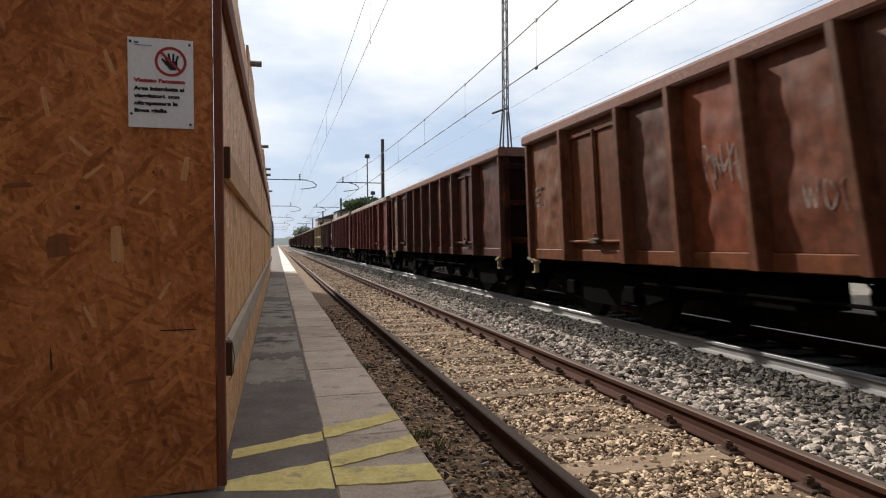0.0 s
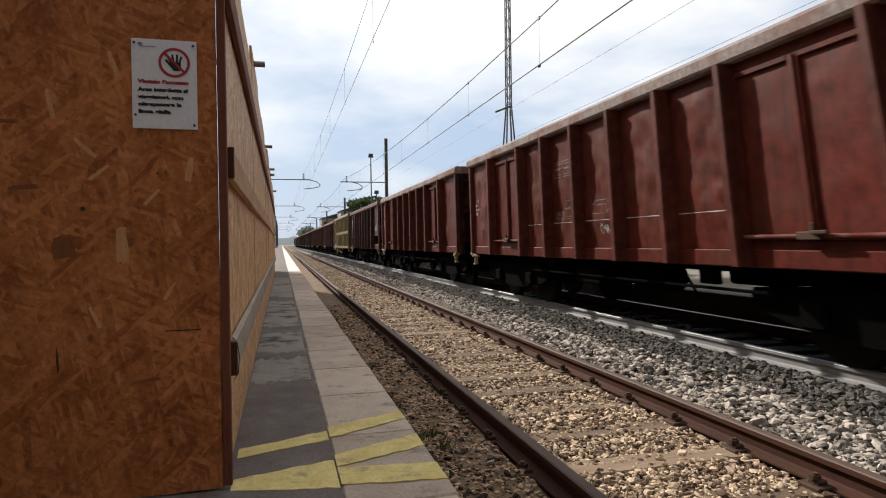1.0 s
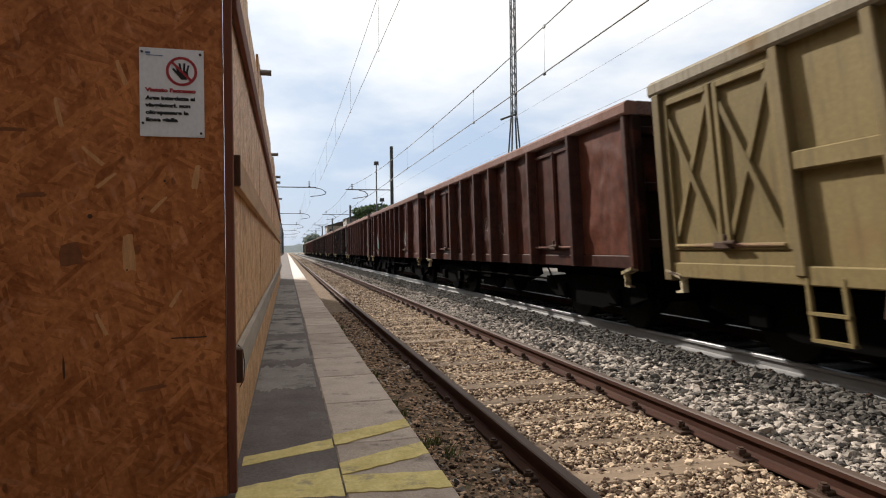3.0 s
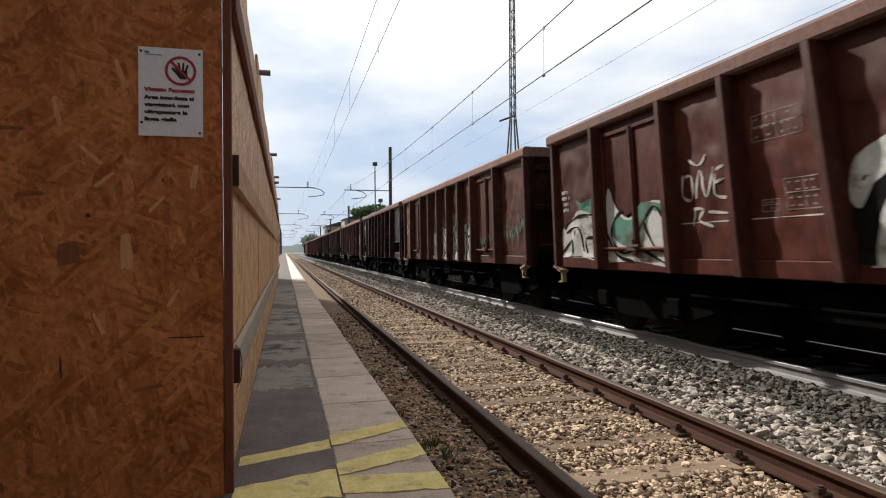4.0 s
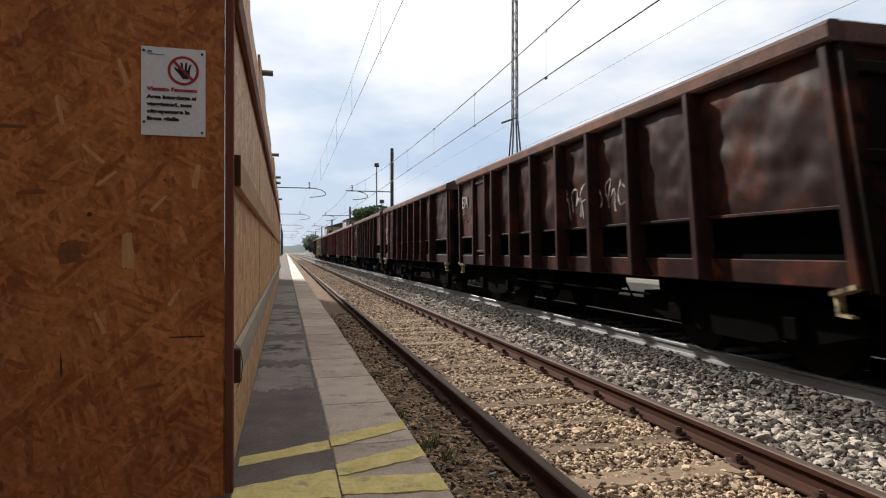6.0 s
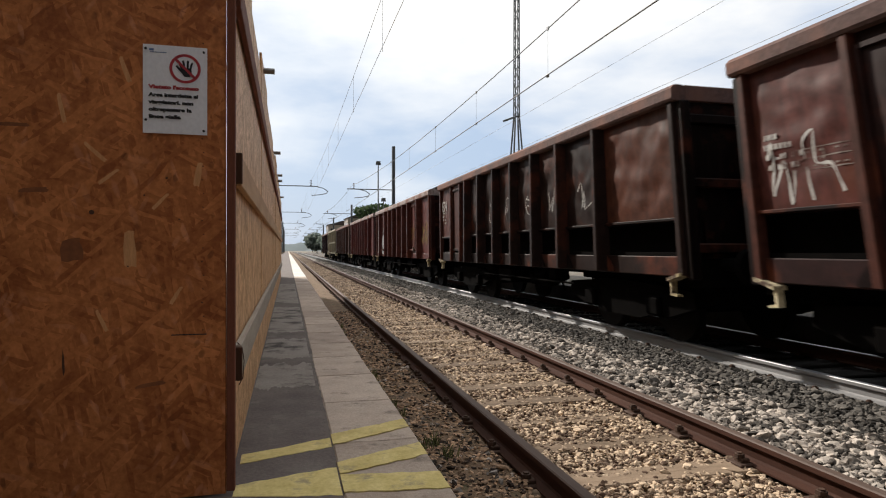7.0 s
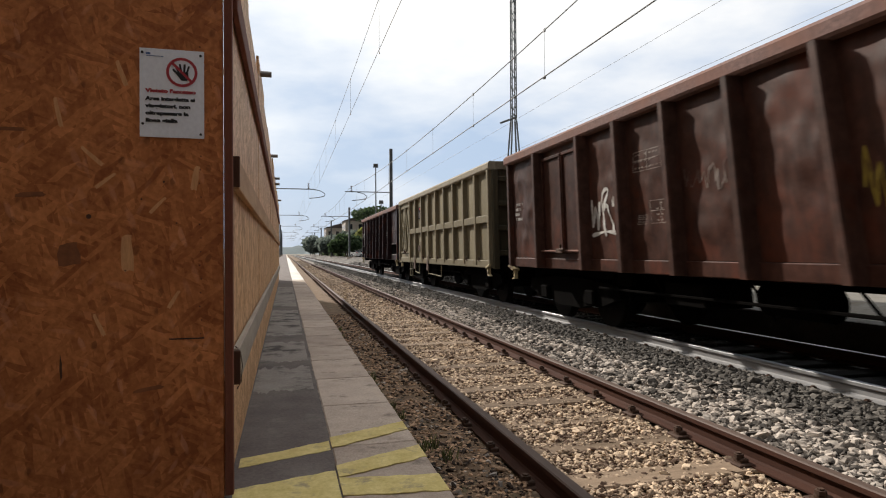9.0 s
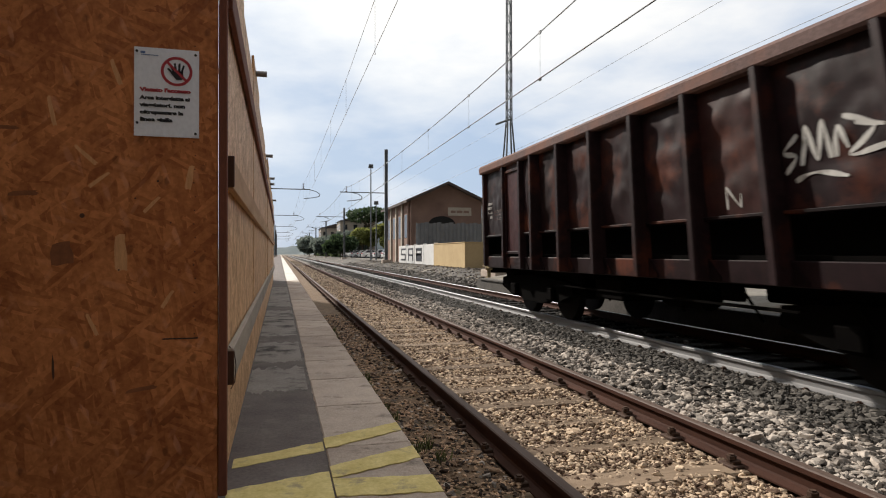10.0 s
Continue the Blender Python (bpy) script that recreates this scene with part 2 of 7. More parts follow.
ASPHALT = surface("platform_asphalt", (0.072, 0.058, 0.054), (0.19, 0.16, 0.148), 4, 60, 0.9, 0.8, 0.010, stain=(0.19, 0.168, 0.15), stain_at=0.58)
KERB = surface("kerb_concrete", (0.32, 0.255, 0.21), (0.58, 0.485, 0.405), 5.0, 60, 0.9, 1.0, 0.010, stain=(0.13, 0.105, 0.085), stain_at=0.60, piece=0.25)
# sunlight beyond the hoarding's shadow is put into this kerb's white
KERB_SUNLIT = surface("painted_kerb", (0.5, 0.48, 0.44), (0.72, 0.70, 0.66), 2.0, 70, 0.85, 0.3, 0.004, piece=0.2)
YELLOW = surface("worn_yellow_paint", (0.44, 0.34, 0.10), (0.76, 0.64, 0.29), 14, 70, 0.85, 0.6, 0.004, stain=(0.33, 0.27, 0.16), stain_at=0.60)
BALLAST = surface("ballast_stone", (0.036, 0.031, 0.027), (0.45, 0.395, 0.345), 6, 45, 0.9, 0.6, 0.006, island=0.6)
BALLAST_RUST = surface("rusty_ballast_stone", (0.08, 0.047, 0.03), (0.56, 0.43, 0.305), 6, 45, 0.9, 0.6, 0.006, island=0.6)
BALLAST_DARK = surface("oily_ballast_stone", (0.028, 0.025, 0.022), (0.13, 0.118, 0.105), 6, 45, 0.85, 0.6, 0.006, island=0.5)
# beds coloured darker so that gaps between the stones read as shade
BED_LIGHT = surface("ballast_bed", (0.05, 0.043, 0.036), (0.24, 0.21, 0.18), 9, 26, 0.95, 1.0, 0.04)
BED_RUST = surface("rusty_ballast_bed", (0.05, 0.03, 0.02), (0.26, 0.18, 0.115), 9, 26, 0.95, 1.0, 0.04)
# oily bed, darkened further with the shade below the train
BED_DARK = surface("oily_shaded_bed", (0.007, 0.007, 0.007), (0.024, 0.023, 0.022), 9, 26, 0.95, 1.0, 0.04)
DIRT = surface("trackside_dirt", (0.055, 0.034, 0.02), (0.25, 0.165, 0.10), 6, 38, 0.95, 1.0, 0.03, stain=(0.06, 0.065, 0.03), stain_at=0.62)
LITTER = surface("dirt_clods", (0.022, 0.013, 0.009), (0.50, 0.33, 0.21), 6, 45, 0.95, 0.6, 0.006, island=0.6)
GROUND = surface("dry_ground", (0.10, 0.085, 0.06), (0.24, 0.20, 0.15), 0.3, 8, 0.95, 0.5, 0.03)
YARD = surface("yard_paving", (0.10, 0.09, 0.075), (0.26, 0.24, 0.205), 0.9, 14, 0.95, 0.5, 0.02, stain=(0.12, 0.095, 0.07), stain_at=0.56)
# rust brown, deepened for the shade on the rail sides
RAIL_SIDE = surface("rusty_shaded_rail", (0.028, 0.013, 0.010), (0.08, 0.036, 0.024), 4, 70, 0.8, 0.4, 0.003, stretch=(3, 0.4, 3), spec=0.12)
RAIL_GREY = surface("dusty_rail", (0.17, 0.168, 0.17), (0.27, 0.268, 0.272), 4, 70, 0.6, 0.3, 0.003, metal=0.0, stretch=(3, 0.3, 3))
RAIL_TOP = surface("worn_rail_head", (0.05, 0.033, 0.026), (0.13, 0.088, 0.07), 3, 50, 0.7, 0.15, 0.001, metal=0.0, stretch=(6, 0.2, 6), spec=0.3)
RAIL_BRIGHT = surface("polished_rail_and_glint", (0.22, 0.22, 0.23), (0.36, 0.36, 0.37), 3, 50, 0.50, 0.1, 0.001, metal=1.0, stretch=(6, 0.2, 6))
SLEEPER = surface("old_sleeper", (0.085, 0.057, 0.036), (0.25, 0.182, 0.125), 3, 35, 0.9, 0.5, 0.006, stretch=(0.6, 5, 5), piece=0.3)
# the train's shade is in this sleeper colour as well as oil
SLEEPER_GREY = surface("oily_shaded_sleeper", (0.010, 0.009, 0.008), (0.03, 0.028, 0.026), 3, 35, 0.95, 0.4, 0.005, piece=0.2, spec=0.05)
IRON = surface("rusty_iron", (0.025, 0.014, 0.010), (0.09, 0.048, 0.03), 8, 60, 0.8, 0.4, 0.003)
PAINT = wagon_paint("rusted_wagon_paint", (0.085, 0.024, 0.013), (0.020, 0.010, 0.009), rough=0.44, vary=0.42, gain=0.62, spec=0.12, grain=7)
RIM = wagon_paint("dusty_wagon_rim", (0.19, 0.105, 0.085), (0.11, 0.072, 0.064), 0.75, 0.5, 0.6)
PALE = wagon_paint("weathered_wagon_paint", (0.20, 0.13, 0.06), (0.10, 0.08, 0.048), 0.6, 0.63, 0.62, 0.12, 0.86)
# underframe and wheels: near-black holds grime and the shade below the body
BLACK = surface("grimy_shaded_underframe", (0.002, 0.0018, 0.0018), (0.0055, 0.0048, 0.0045), 4, 40, 0.95, 0.3, 0.004, spec=0.02)
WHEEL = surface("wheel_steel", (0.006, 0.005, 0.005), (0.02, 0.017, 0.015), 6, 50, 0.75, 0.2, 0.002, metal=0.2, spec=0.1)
STEP = surface("chipped_yellow_step", (0.28, 0.22, 0.11), (0.55, 0.48, 0.32), 9, 40, 0.7, 0.3, 0.002, stain=(0.06, 0.035, 0.025), stain_at=0.52, piece=0.5)
WHITE_PAINT = plain("white_marking_paint", (0.62, 0.60, 0.57), 0.7)
SIGN_WHITE = plain("sign_plastic", (0.88, 0.90, 0.97), 0.35, 0.0, 0.06)
SIGN_RED = plain("sign_red", (0.42, 0.03, 0.045), 0.4)
SIGN_BLACK = plain("sign_black", (0.012, 0.012, 0.016), 0.4)
SIGN_BLUE = plain("sign_blue", (0.10, 0.18, 0.40), 0.4)
MAST_STEEL = surface("mast_steel", (0.09, 0.10, 0.105), (0.2, 0.21, 0.22), 2, 40, 0.6, 0.2, 0.003, metal=0.4)
WIRE = plain("contact_wire", (0.27, 0.275, 0.285), 0.6, 0.3)
# paler copy of the wire: the sky's glare is put into its colour
WIRE_PALE = plain("glare_paled_wire", (0.62, 0.63, 0.64), 0.5, 0.2)
INSULATOR = plain("brown_insulator", (0.10, 0.05, 0.035), 0.3)

# ---- mesh helpers ----


def part(name, bm, material, parent=None, label="", smooth=False):
    me = bpy.data.meshes.new(name)
    bmesh.ops.recalc_face_normals(bm, faces=bm.faces)
    bm.to_mesh(me)
    bm.free()
    for mt in (material if isinstance(material, (list, tuple)) else [material]):
        me.materials.append(mt)
    if smooth:
        me.polygons.foreach_set("use_smooth", [True] * len(me.polygons))
    ob = new(name, me)
    ob.parent = parent
    if label:
        ob["label"] = label
    return ob


def sibling(ob, x=0, y=0, z=0, parent=None, rz=0):
    """Another piece on the same mesh, moved."""
    o = ob.copy()
    scene.collection.objects.link(o)
    o.parent = parent or ob.parent
    o.matrix_basis = pose(x, y, z, 0, 0, rz) @ ob.matrix_basis
    return o


def box(bm, x0, x1, y0, y1, z0, z1, bevel=0.0):
    r = bmesh.ops.create_cube(bm, size=1, matrix=Matrix.LocRotScale(
        ((x0 + x1) / 2, (y0 + y1) / 2, (z0 + z1) / 2), None, (abs(x1 - x0), abs(y1 - y0), abs(z1 - z0))))
    if bevel:
        es = {e for v in r["verts"] for e in v.link_edges}
        bmesh.ops.bevel(bm, geom=list(es), offset=bevel, segments=1, affect="EDGES")
    return bm


def boxes(*rows, bevel=0.0):
    bm = bmesh.new()
    for r in rows:
        box(bm, *r, bevel=bevel)
    return bm


def rod(bm, a, b, r, n=8, r2=None):
    a, b = Vector(a), Vector(b)
    q = (b - a).to_track_quat("Z", "Y").to_matrix().to_4x4()
    bmesh.ops.create_cone(bm, cap_ends=True, segments=n, radius1=r, radius2=r if r2 is None else r2, depth=(b - a).length,
                          matrix=Matrix.Translation((a + b) / 2) @ q)
    return bm


def prism(bm, profile, y0, y1, axis="y"):
    """A closed outline drawn along an axis: profile in (x, z) along y, in (y, z) along x, in (x, y) along z."""
    put = {"y": lambda p, s: (p[0], s, p[1]), "x": lambda p, s: (s, p[0], p[1]), "z": lambda p, s: (p[0], p[1], s)}[axis]
    a = [bm.verts.new(put(p, y0)) for p in profile]
    b = [bm.verts.new(put(p, y1)) for p in profile]
    n = len(profile)
    faces = [bm.faces.new((a[i], a[(i + 1) % n], b[(i + 1) % n], b[i])) for i in range(n)]
    bm.faces.new(a[::-1])
    bm.faces.new(b)
    return faces


def thing(name, label, category, group="", kind=""):
    e = new(name)
    e.empty_display_size = 0.2
    return tagged(e, label, category, group, kind)


def mesh_from(name, verts, faces, material, parent=None, smooth=False):
    me = bpy.data.meshes.new(name)
    me.from_pydata(verts, [], faces)
    me.materials.append(material)
    if smooth:
        me.polygons.foreach_set("use_smooth", [True] * len(me.polygons))
    me.update()
    ob = new(name, me)
    ob.parent = parent
    return ob

# ---- ground and tracks ----
TRACK_A, TRACK_B = 2.245, 6.05          # track centre lines
RAIL_OFF = 0.7525
PLAT_Z, PLAT_EDGE, KERB_IN = 0.405, 0.568, 0.19
BOARD_X = -0.19                          # face of the hoarding along the platform


def sheet(name, x0, x1, y0, y1, nx, ny, height, material, label, category, kind="structure", power=1.0):
    vs, fs = [], []
    for j in range(ny + 1):
        y = y0 + (y1 - y0) * (j / ny) ** power
        for i in range(nx + 1):
            x = x0 + (x1 - x0) * i / nx
            vs.append((x, y, height(x, y)))
    for j in range(ny):
        for i in range(nx):
            a = j * (nx + 1) + i
            fs.append((a, a + 1, a + nx + 2, a + nx + 1))
    return tagged(mesh_from(name, vs, fs, material, smooth=True), label, category, kind=kind)


def rough(x, y, amp, s=3.0):
    return amp * noise.noise((x * s, y * s, 0.3)) + 0.5 * amp * noise.noise((x * s * 2.7, y * s * 2.7, 4.1))


def bed_z(x):
    """Height of the ballast across the two tracks."""
    if x < 3.05:
        return -0.185
    if x < 3.6:
        return -0.185 + (x - 3.05) / 0.55 * 0.085
    if x < 4.7:
        return -0.10
    return -0.10 - min(1.0, (x - 4.7) / 0.5) * 0.08


def strip_z(x, y):
    """Dirt heaped over the sleeper ends beside the platform."""
    return -0.135 - (0.05 if x > 1.38 else 0.0) + 0.04 * (1.1 - x) + rough(x, y, 0.03, 2.2)


sheet("ground", -900, 900, -300, 2600, 30, 40, lambda x, y: -0.45, GROUND, "dry bare earth reaching to the horizon", "ground", power=2.0)
sheet("ballast_near", 1.35, 3.3, -6, 420, 10, 700, lambda x, y: bed_z(x) - 0.02 + rough(x, y, 0.012), BED_RUST,
      "rust-stained ballast between the near rails", "ballast", power=1.6)
sheet("ballast_middle", 3.3, 3.96, -6, 420, 8, 700, lambda x, y: bed_z(x) - 0.02 + rough(x, y, 0.014), BED_LIGHT,
      "pale grey ballast between the two tracks", "ballast", power=1.6)
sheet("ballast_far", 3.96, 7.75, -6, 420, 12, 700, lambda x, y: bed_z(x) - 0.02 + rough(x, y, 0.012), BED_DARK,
      "oil-stained ballast under the second track, darkened further for the train's shade", "ballast", power=1.6)
sheet("trackside_strip", 0.45, 1.46, -6, 420, 8, 700, lambda x, y: strip_z(x, y), DIRT,
      "brown trackside dirt beside the platform wall", "dirt", power=1.6)
sheet("earth_shoulder", -60, -3.0, -6, 420, 6, 40, lambda x, y: -0.02, GROUND, "dry earth behind the platform", "ground")


def scatter(name, count, x0, x1, y0, y1, size, height, material, label, seed, flat=0.7, power=1.0, keep=None, edge=None, worn=False):
    """Angular stones as one mesh; worn ones have more faces."""
    rng = np.random.default_rng(seed)
    if worn:
        g = (1 + 5 ** 0.5) / 2
        base = np.array([(-1, g, 0), (1, g, 0), (-1, -g, 0), (1, -g, 0), (0, -1, g), (0, 1, g), (0, -1, -g), (0, 1, -g), (g, 0, -1), (g, 0, 1), (-g, 0, -1), (-g, 0, 1)]) * 0.56
        tri = np.array([(0, 11, 5), (0, 5, 1), (0, 1, 7), (0, 7, 10), (0, 10, 11), (1, 5, 9), (5, 11, 4), (11, 10, 2), (10, 7, 6), (7, 1, 8),
                        (3, 9, 4), (3, 4, 2), (3, 2, 6), (3, 6, 8), (3, 8, 9), (4, 9, 5), (2, 4, 11), (6, 2, 10), (8, 6, 7), (9, 8, 1)])
    else:
        base = np.array([(x, y, z) for x in (-1, 1) for y in (-1, 1) for z in (-1, 1)]) * 0.62
        tri = np.array([(0, 1, 3), (0, 3, 2), (4, 6, 7), (4, 7, 5), (0, 4, 5), (0, 5, 1), (2, 3, 7), (2, 7, 6), (0, 2, 6), (0, 6, 4), (1, 5, 7), (1, 7, 3)])
    nv, nf = len(base), len(tri)
    xs = rng.uniform(x0, x1, count)
    ys = y0 + (y1 - y0) * rng.uniform(0, 1, count) ** power
    if edge:                                    # a ragged border instead of a straight one
        xs = xs + np.array([edge * noise.noise((0.7, y * 0.9, 2.2)) for y in ys])
    if keep is not None:
        ok = keep(xs, ys)
        xs, ys = xs[ok], ys[ok]
    n = len(xs)
    sc = size * rng.lognormal(0, 0.27, n)[:, None] * rng.uniform(0.5, 1.35, (n, 3)) / 2
    v = base[None] * sc[:, None, :] * (rng.uniform(0.58, 1.28, (n, nv, 1)) if worn else rng.uniform(0.5, 1.35, (n, nv, 1)))
    a = rng.uniform(0, 6.28, (n, 3))
    for ax, (i, j) in enumerate(((1, 2), (0, 2), (0, 1))):
        c, s = np.cos(a[:, ax])[:, None], np.sin(a[:, ax])[:, None]
        u, w = v[:, :, i].copy(), v[:, :, j].copy()
        v[:, :, i], v[:, :, j] = u * c - w * s, u * s + w * c
    v[:, :, 2] *= flat
    zs = np.array([height(x, y) for x, y in zip(xs, ys)]) + sc.mean(1) * rng.uniform(-0.3, 0.55, n)
    v += np.stack([xs, ys, zs], 1)[:, None, :]
    f = tri[None] + (np.arange(n) * nv)[:, None, None]
    me = bpy.data.meshes.new(name)
    me.vertices.add(n * nv)
    me.vertices.foreach_set("co", v.reshape(-1))
    me.loops.add(n * nf * 3)
    me.loops.foreach_set("vertex_index", f.reshape(-1).astype(np.int32))
    me.polygons.add(n * nf)
    me.polygons.foreach_set("loop_start", np.arange(n * nf, dtype=np.int32) * 3)
    me.polygons.foreach_set("loop_total", np.full(n * nf, 3, dtype=np.int32))
    me.update()
    me.validate()
    me.shade_flat()
    me.materials.append(material)
    return tagged(new(name, me), label, "ballast", kind="stuff")


SLEEPER_Y0, SLEEPER_STEP = 3.33, 0.645


def off_sleeper(xs, ys):
    ph = ((ys - SLEEPER_Y0) / SLEEPER_STEP) % 1.0
    rnd = np.random.default_rng(5).uniform(0, 1, len(ys))
    return (ph > 0.21) | (ph < 0.09) | (rnd < 0.12)


def clear_of_rails(xs, ys):
    return (np.abs(xs - TRACK_A + RAIL_OFF) > 0.1) & (np.abs(xs - TRACK_A - RAIL_OFF) > 0.1)


scatter("ballast_stones", 38000, 1.45, 3.05, 2.2, 16, 0.032, lambda x, y: bed_z(x) + 0.016, BALLAST_RUST, "rust-tinted crushed stone between the rails", 1, worn=True,
        keep=lambda x, y: off_sleeper(x, y) & clear_of_rails(x, y), power=1.25)
scatter("ballast_stones", 13000, 1.45, 3.05, 16, 70, 0.05, lambda x, y: bed_z(x) + 0.016, BALLAST_RUST, "rust-tinted crushed stone between the rails", 2,
        keep=lambda x, y: off_sleeper(x, y) & clear_of_rails(x, y), power=1.5)
scatter("ballast_stones", 23000, 3.1, 4.2, 2.2, 18, 0.052, lambda x, y: bed_z(x), BALLAST, "pale crushed stone between the tracks", 3, worn=True, power=1.3, edge=0.14,
        keep=clear_of_rails)
scatter("ballast_stones", 8000, 3.1, 4.0, 18, 80, 0.066, lambda x, y: bed_z(x), BALLAST, "pale crushed stone between the tracks", 4, power=1.5, keep=clear_of_rails)
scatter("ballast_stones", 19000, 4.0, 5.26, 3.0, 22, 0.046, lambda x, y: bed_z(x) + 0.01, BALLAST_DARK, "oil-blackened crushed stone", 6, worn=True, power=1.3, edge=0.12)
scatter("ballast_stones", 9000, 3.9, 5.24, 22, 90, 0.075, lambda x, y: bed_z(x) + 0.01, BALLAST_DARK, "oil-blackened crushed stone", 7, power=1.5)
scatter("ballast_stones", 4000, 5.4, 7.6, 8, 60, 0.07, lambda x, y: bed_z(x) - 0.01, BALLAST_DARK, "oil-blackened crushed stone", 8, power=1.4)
scatter("ballast_stones", 6000, 1.45, 3.05, -5.5, 2.25, 0.05, lambda x, y: bed_z(x) + 0.016, BALLAST_RUST, "rust-tinted crushed stone between the rails", 21,
        keep=lambda x, y: off_sleeper(x, y) & clear_of_rails(x, y))
scatter("ballast_stones", 6500, 3.1, 4.48, -5.5, 2.25, 0.06, lambda x, y: bed_z(x), BALLAST, "pale crushed stone between the tracks", 22, edge=0.14, keep=clear_of_rails)
scatter("ballast_stones", 4500, 4.3, 5.26, -5.5, 3.1, 0.06, lambda x, y: bed_z(x) + 0.01, BALLAST_DARK, "oil-blackened crushed stone", 23)
scatter("dirt_clods", 13000, 0.5, 1.42, 2.0, 14, 0.028, strip_z, LITTER,
        "brown clods, chips and dead leaves beside the platform", 9, worn=True, flat=0.5, power=1.3)
scatter("pale_chips", 620, 0.56, 1.42, 2.1, 14, 0.04, strip_z, BALLAST, "pale stone chips scattered on the dirt", 10, power=1.2)


def rail_profile(x):
    h, w, f = 0.036, 0.009, 0.070
    return [(x - f, -0.158), (x + f, -0.158), (x + f, -0.146), (x + 0.02, -0.130), (x + w, -0.118), (x + w, -0.052), (x + h, -0.038),
            (x + h, -0.008), (x + h - 0.008, 0.0), (x - h + 0.008, 0.0), (x - h, -0.008), (x - h, -0.038), (x - w, -0.052),
            (x - w, -0.118), (x - 0.02, -0.130), (x - f, -0.146)]


def track(centre, side_mat, top_mat, label, sleeper_mat, y_first, step, count, half, name, sunk):
    t = thing(name, label, "railway track", kind="structure")
    for s in (-1, 1):
        bm = bmesh.new()
        fs = prism(bm, rail_profile(centre + s * RAIL_OFF), -8, 420)
        fs[8].material_index = fs[9].material_index = 1
        # the right rail's bevel is bright: its sun glint is painted on
        fs[7].material_index = 2 if s > 0 else 1
        # right rails get the dark side; on the far track it paints train shade
        part("rail", bm, (side_mat if s < 0 else RAIL_SIDE, top_mat, RAIL_BRIGHT), t, "steel rail with a worn running surface")
    bm = boxes((-half, half, 0, 0.25, -0.30, -0.158), bevel=0.012)
    first = part("sleeper", bm, sleeper_mat, t)
    first.location = (centre, y_first, 0)
    rng = random.Random(3)
    for k in range(1, count):
        o = sibling(first, 0, k * step + rng.uniform(-0.012, 0.012), rng.uniform(-0.006, 0.004), t)
        o.rotation_euler.z = rng.uniform(-0.008, 0.008)
    # base plates, clips and bolts on both sides of each rail
    near = bmesh.new()
    for s in (-1, 1):
        for d in (-1, 1):
            x = s * RAIL_OFF + d * 0.105
            box(near, x - 0.05, x + 0.05, 0.05, 0.20, -0.165, -0.138, 0.006)
            box(near, x - 0.035 - d * 0.02, x + 0.03 - d * 0.02, 0.085, 0.165, -0.14, -0.112, 0.006)
            rod(near, (x, 0.125, -0.15), (x, 0.125, -0.075), 0.019, 6)
            rod(near, (x, 0.125, -0.11), (x, 0.125, -0.085), 0.032, 6)
    clip = part("rail_fastening", near, IRON, t, "rusty base plate and bolts")
    clip.location = (centre, y_first, -sunk)
    for k in range(1, min(count, 120)):
        sibling(clip, 0, k * step, 0, t)
    return t


track(TRACK_A, RAIL_SIDE, RAIL_TOP, "rusty railway track on old sleepers beside the platform", SLEEPER, SLEEPER_Y0 - 14 * SLEEPER_STEP, SLEEPER_STEP, 190, 1.2, "track_near", 0.0)
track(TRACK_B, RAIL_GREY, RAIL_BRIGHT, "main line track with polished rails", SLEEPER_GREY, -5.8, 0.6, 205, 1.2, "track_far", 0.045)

# ---- platform ----


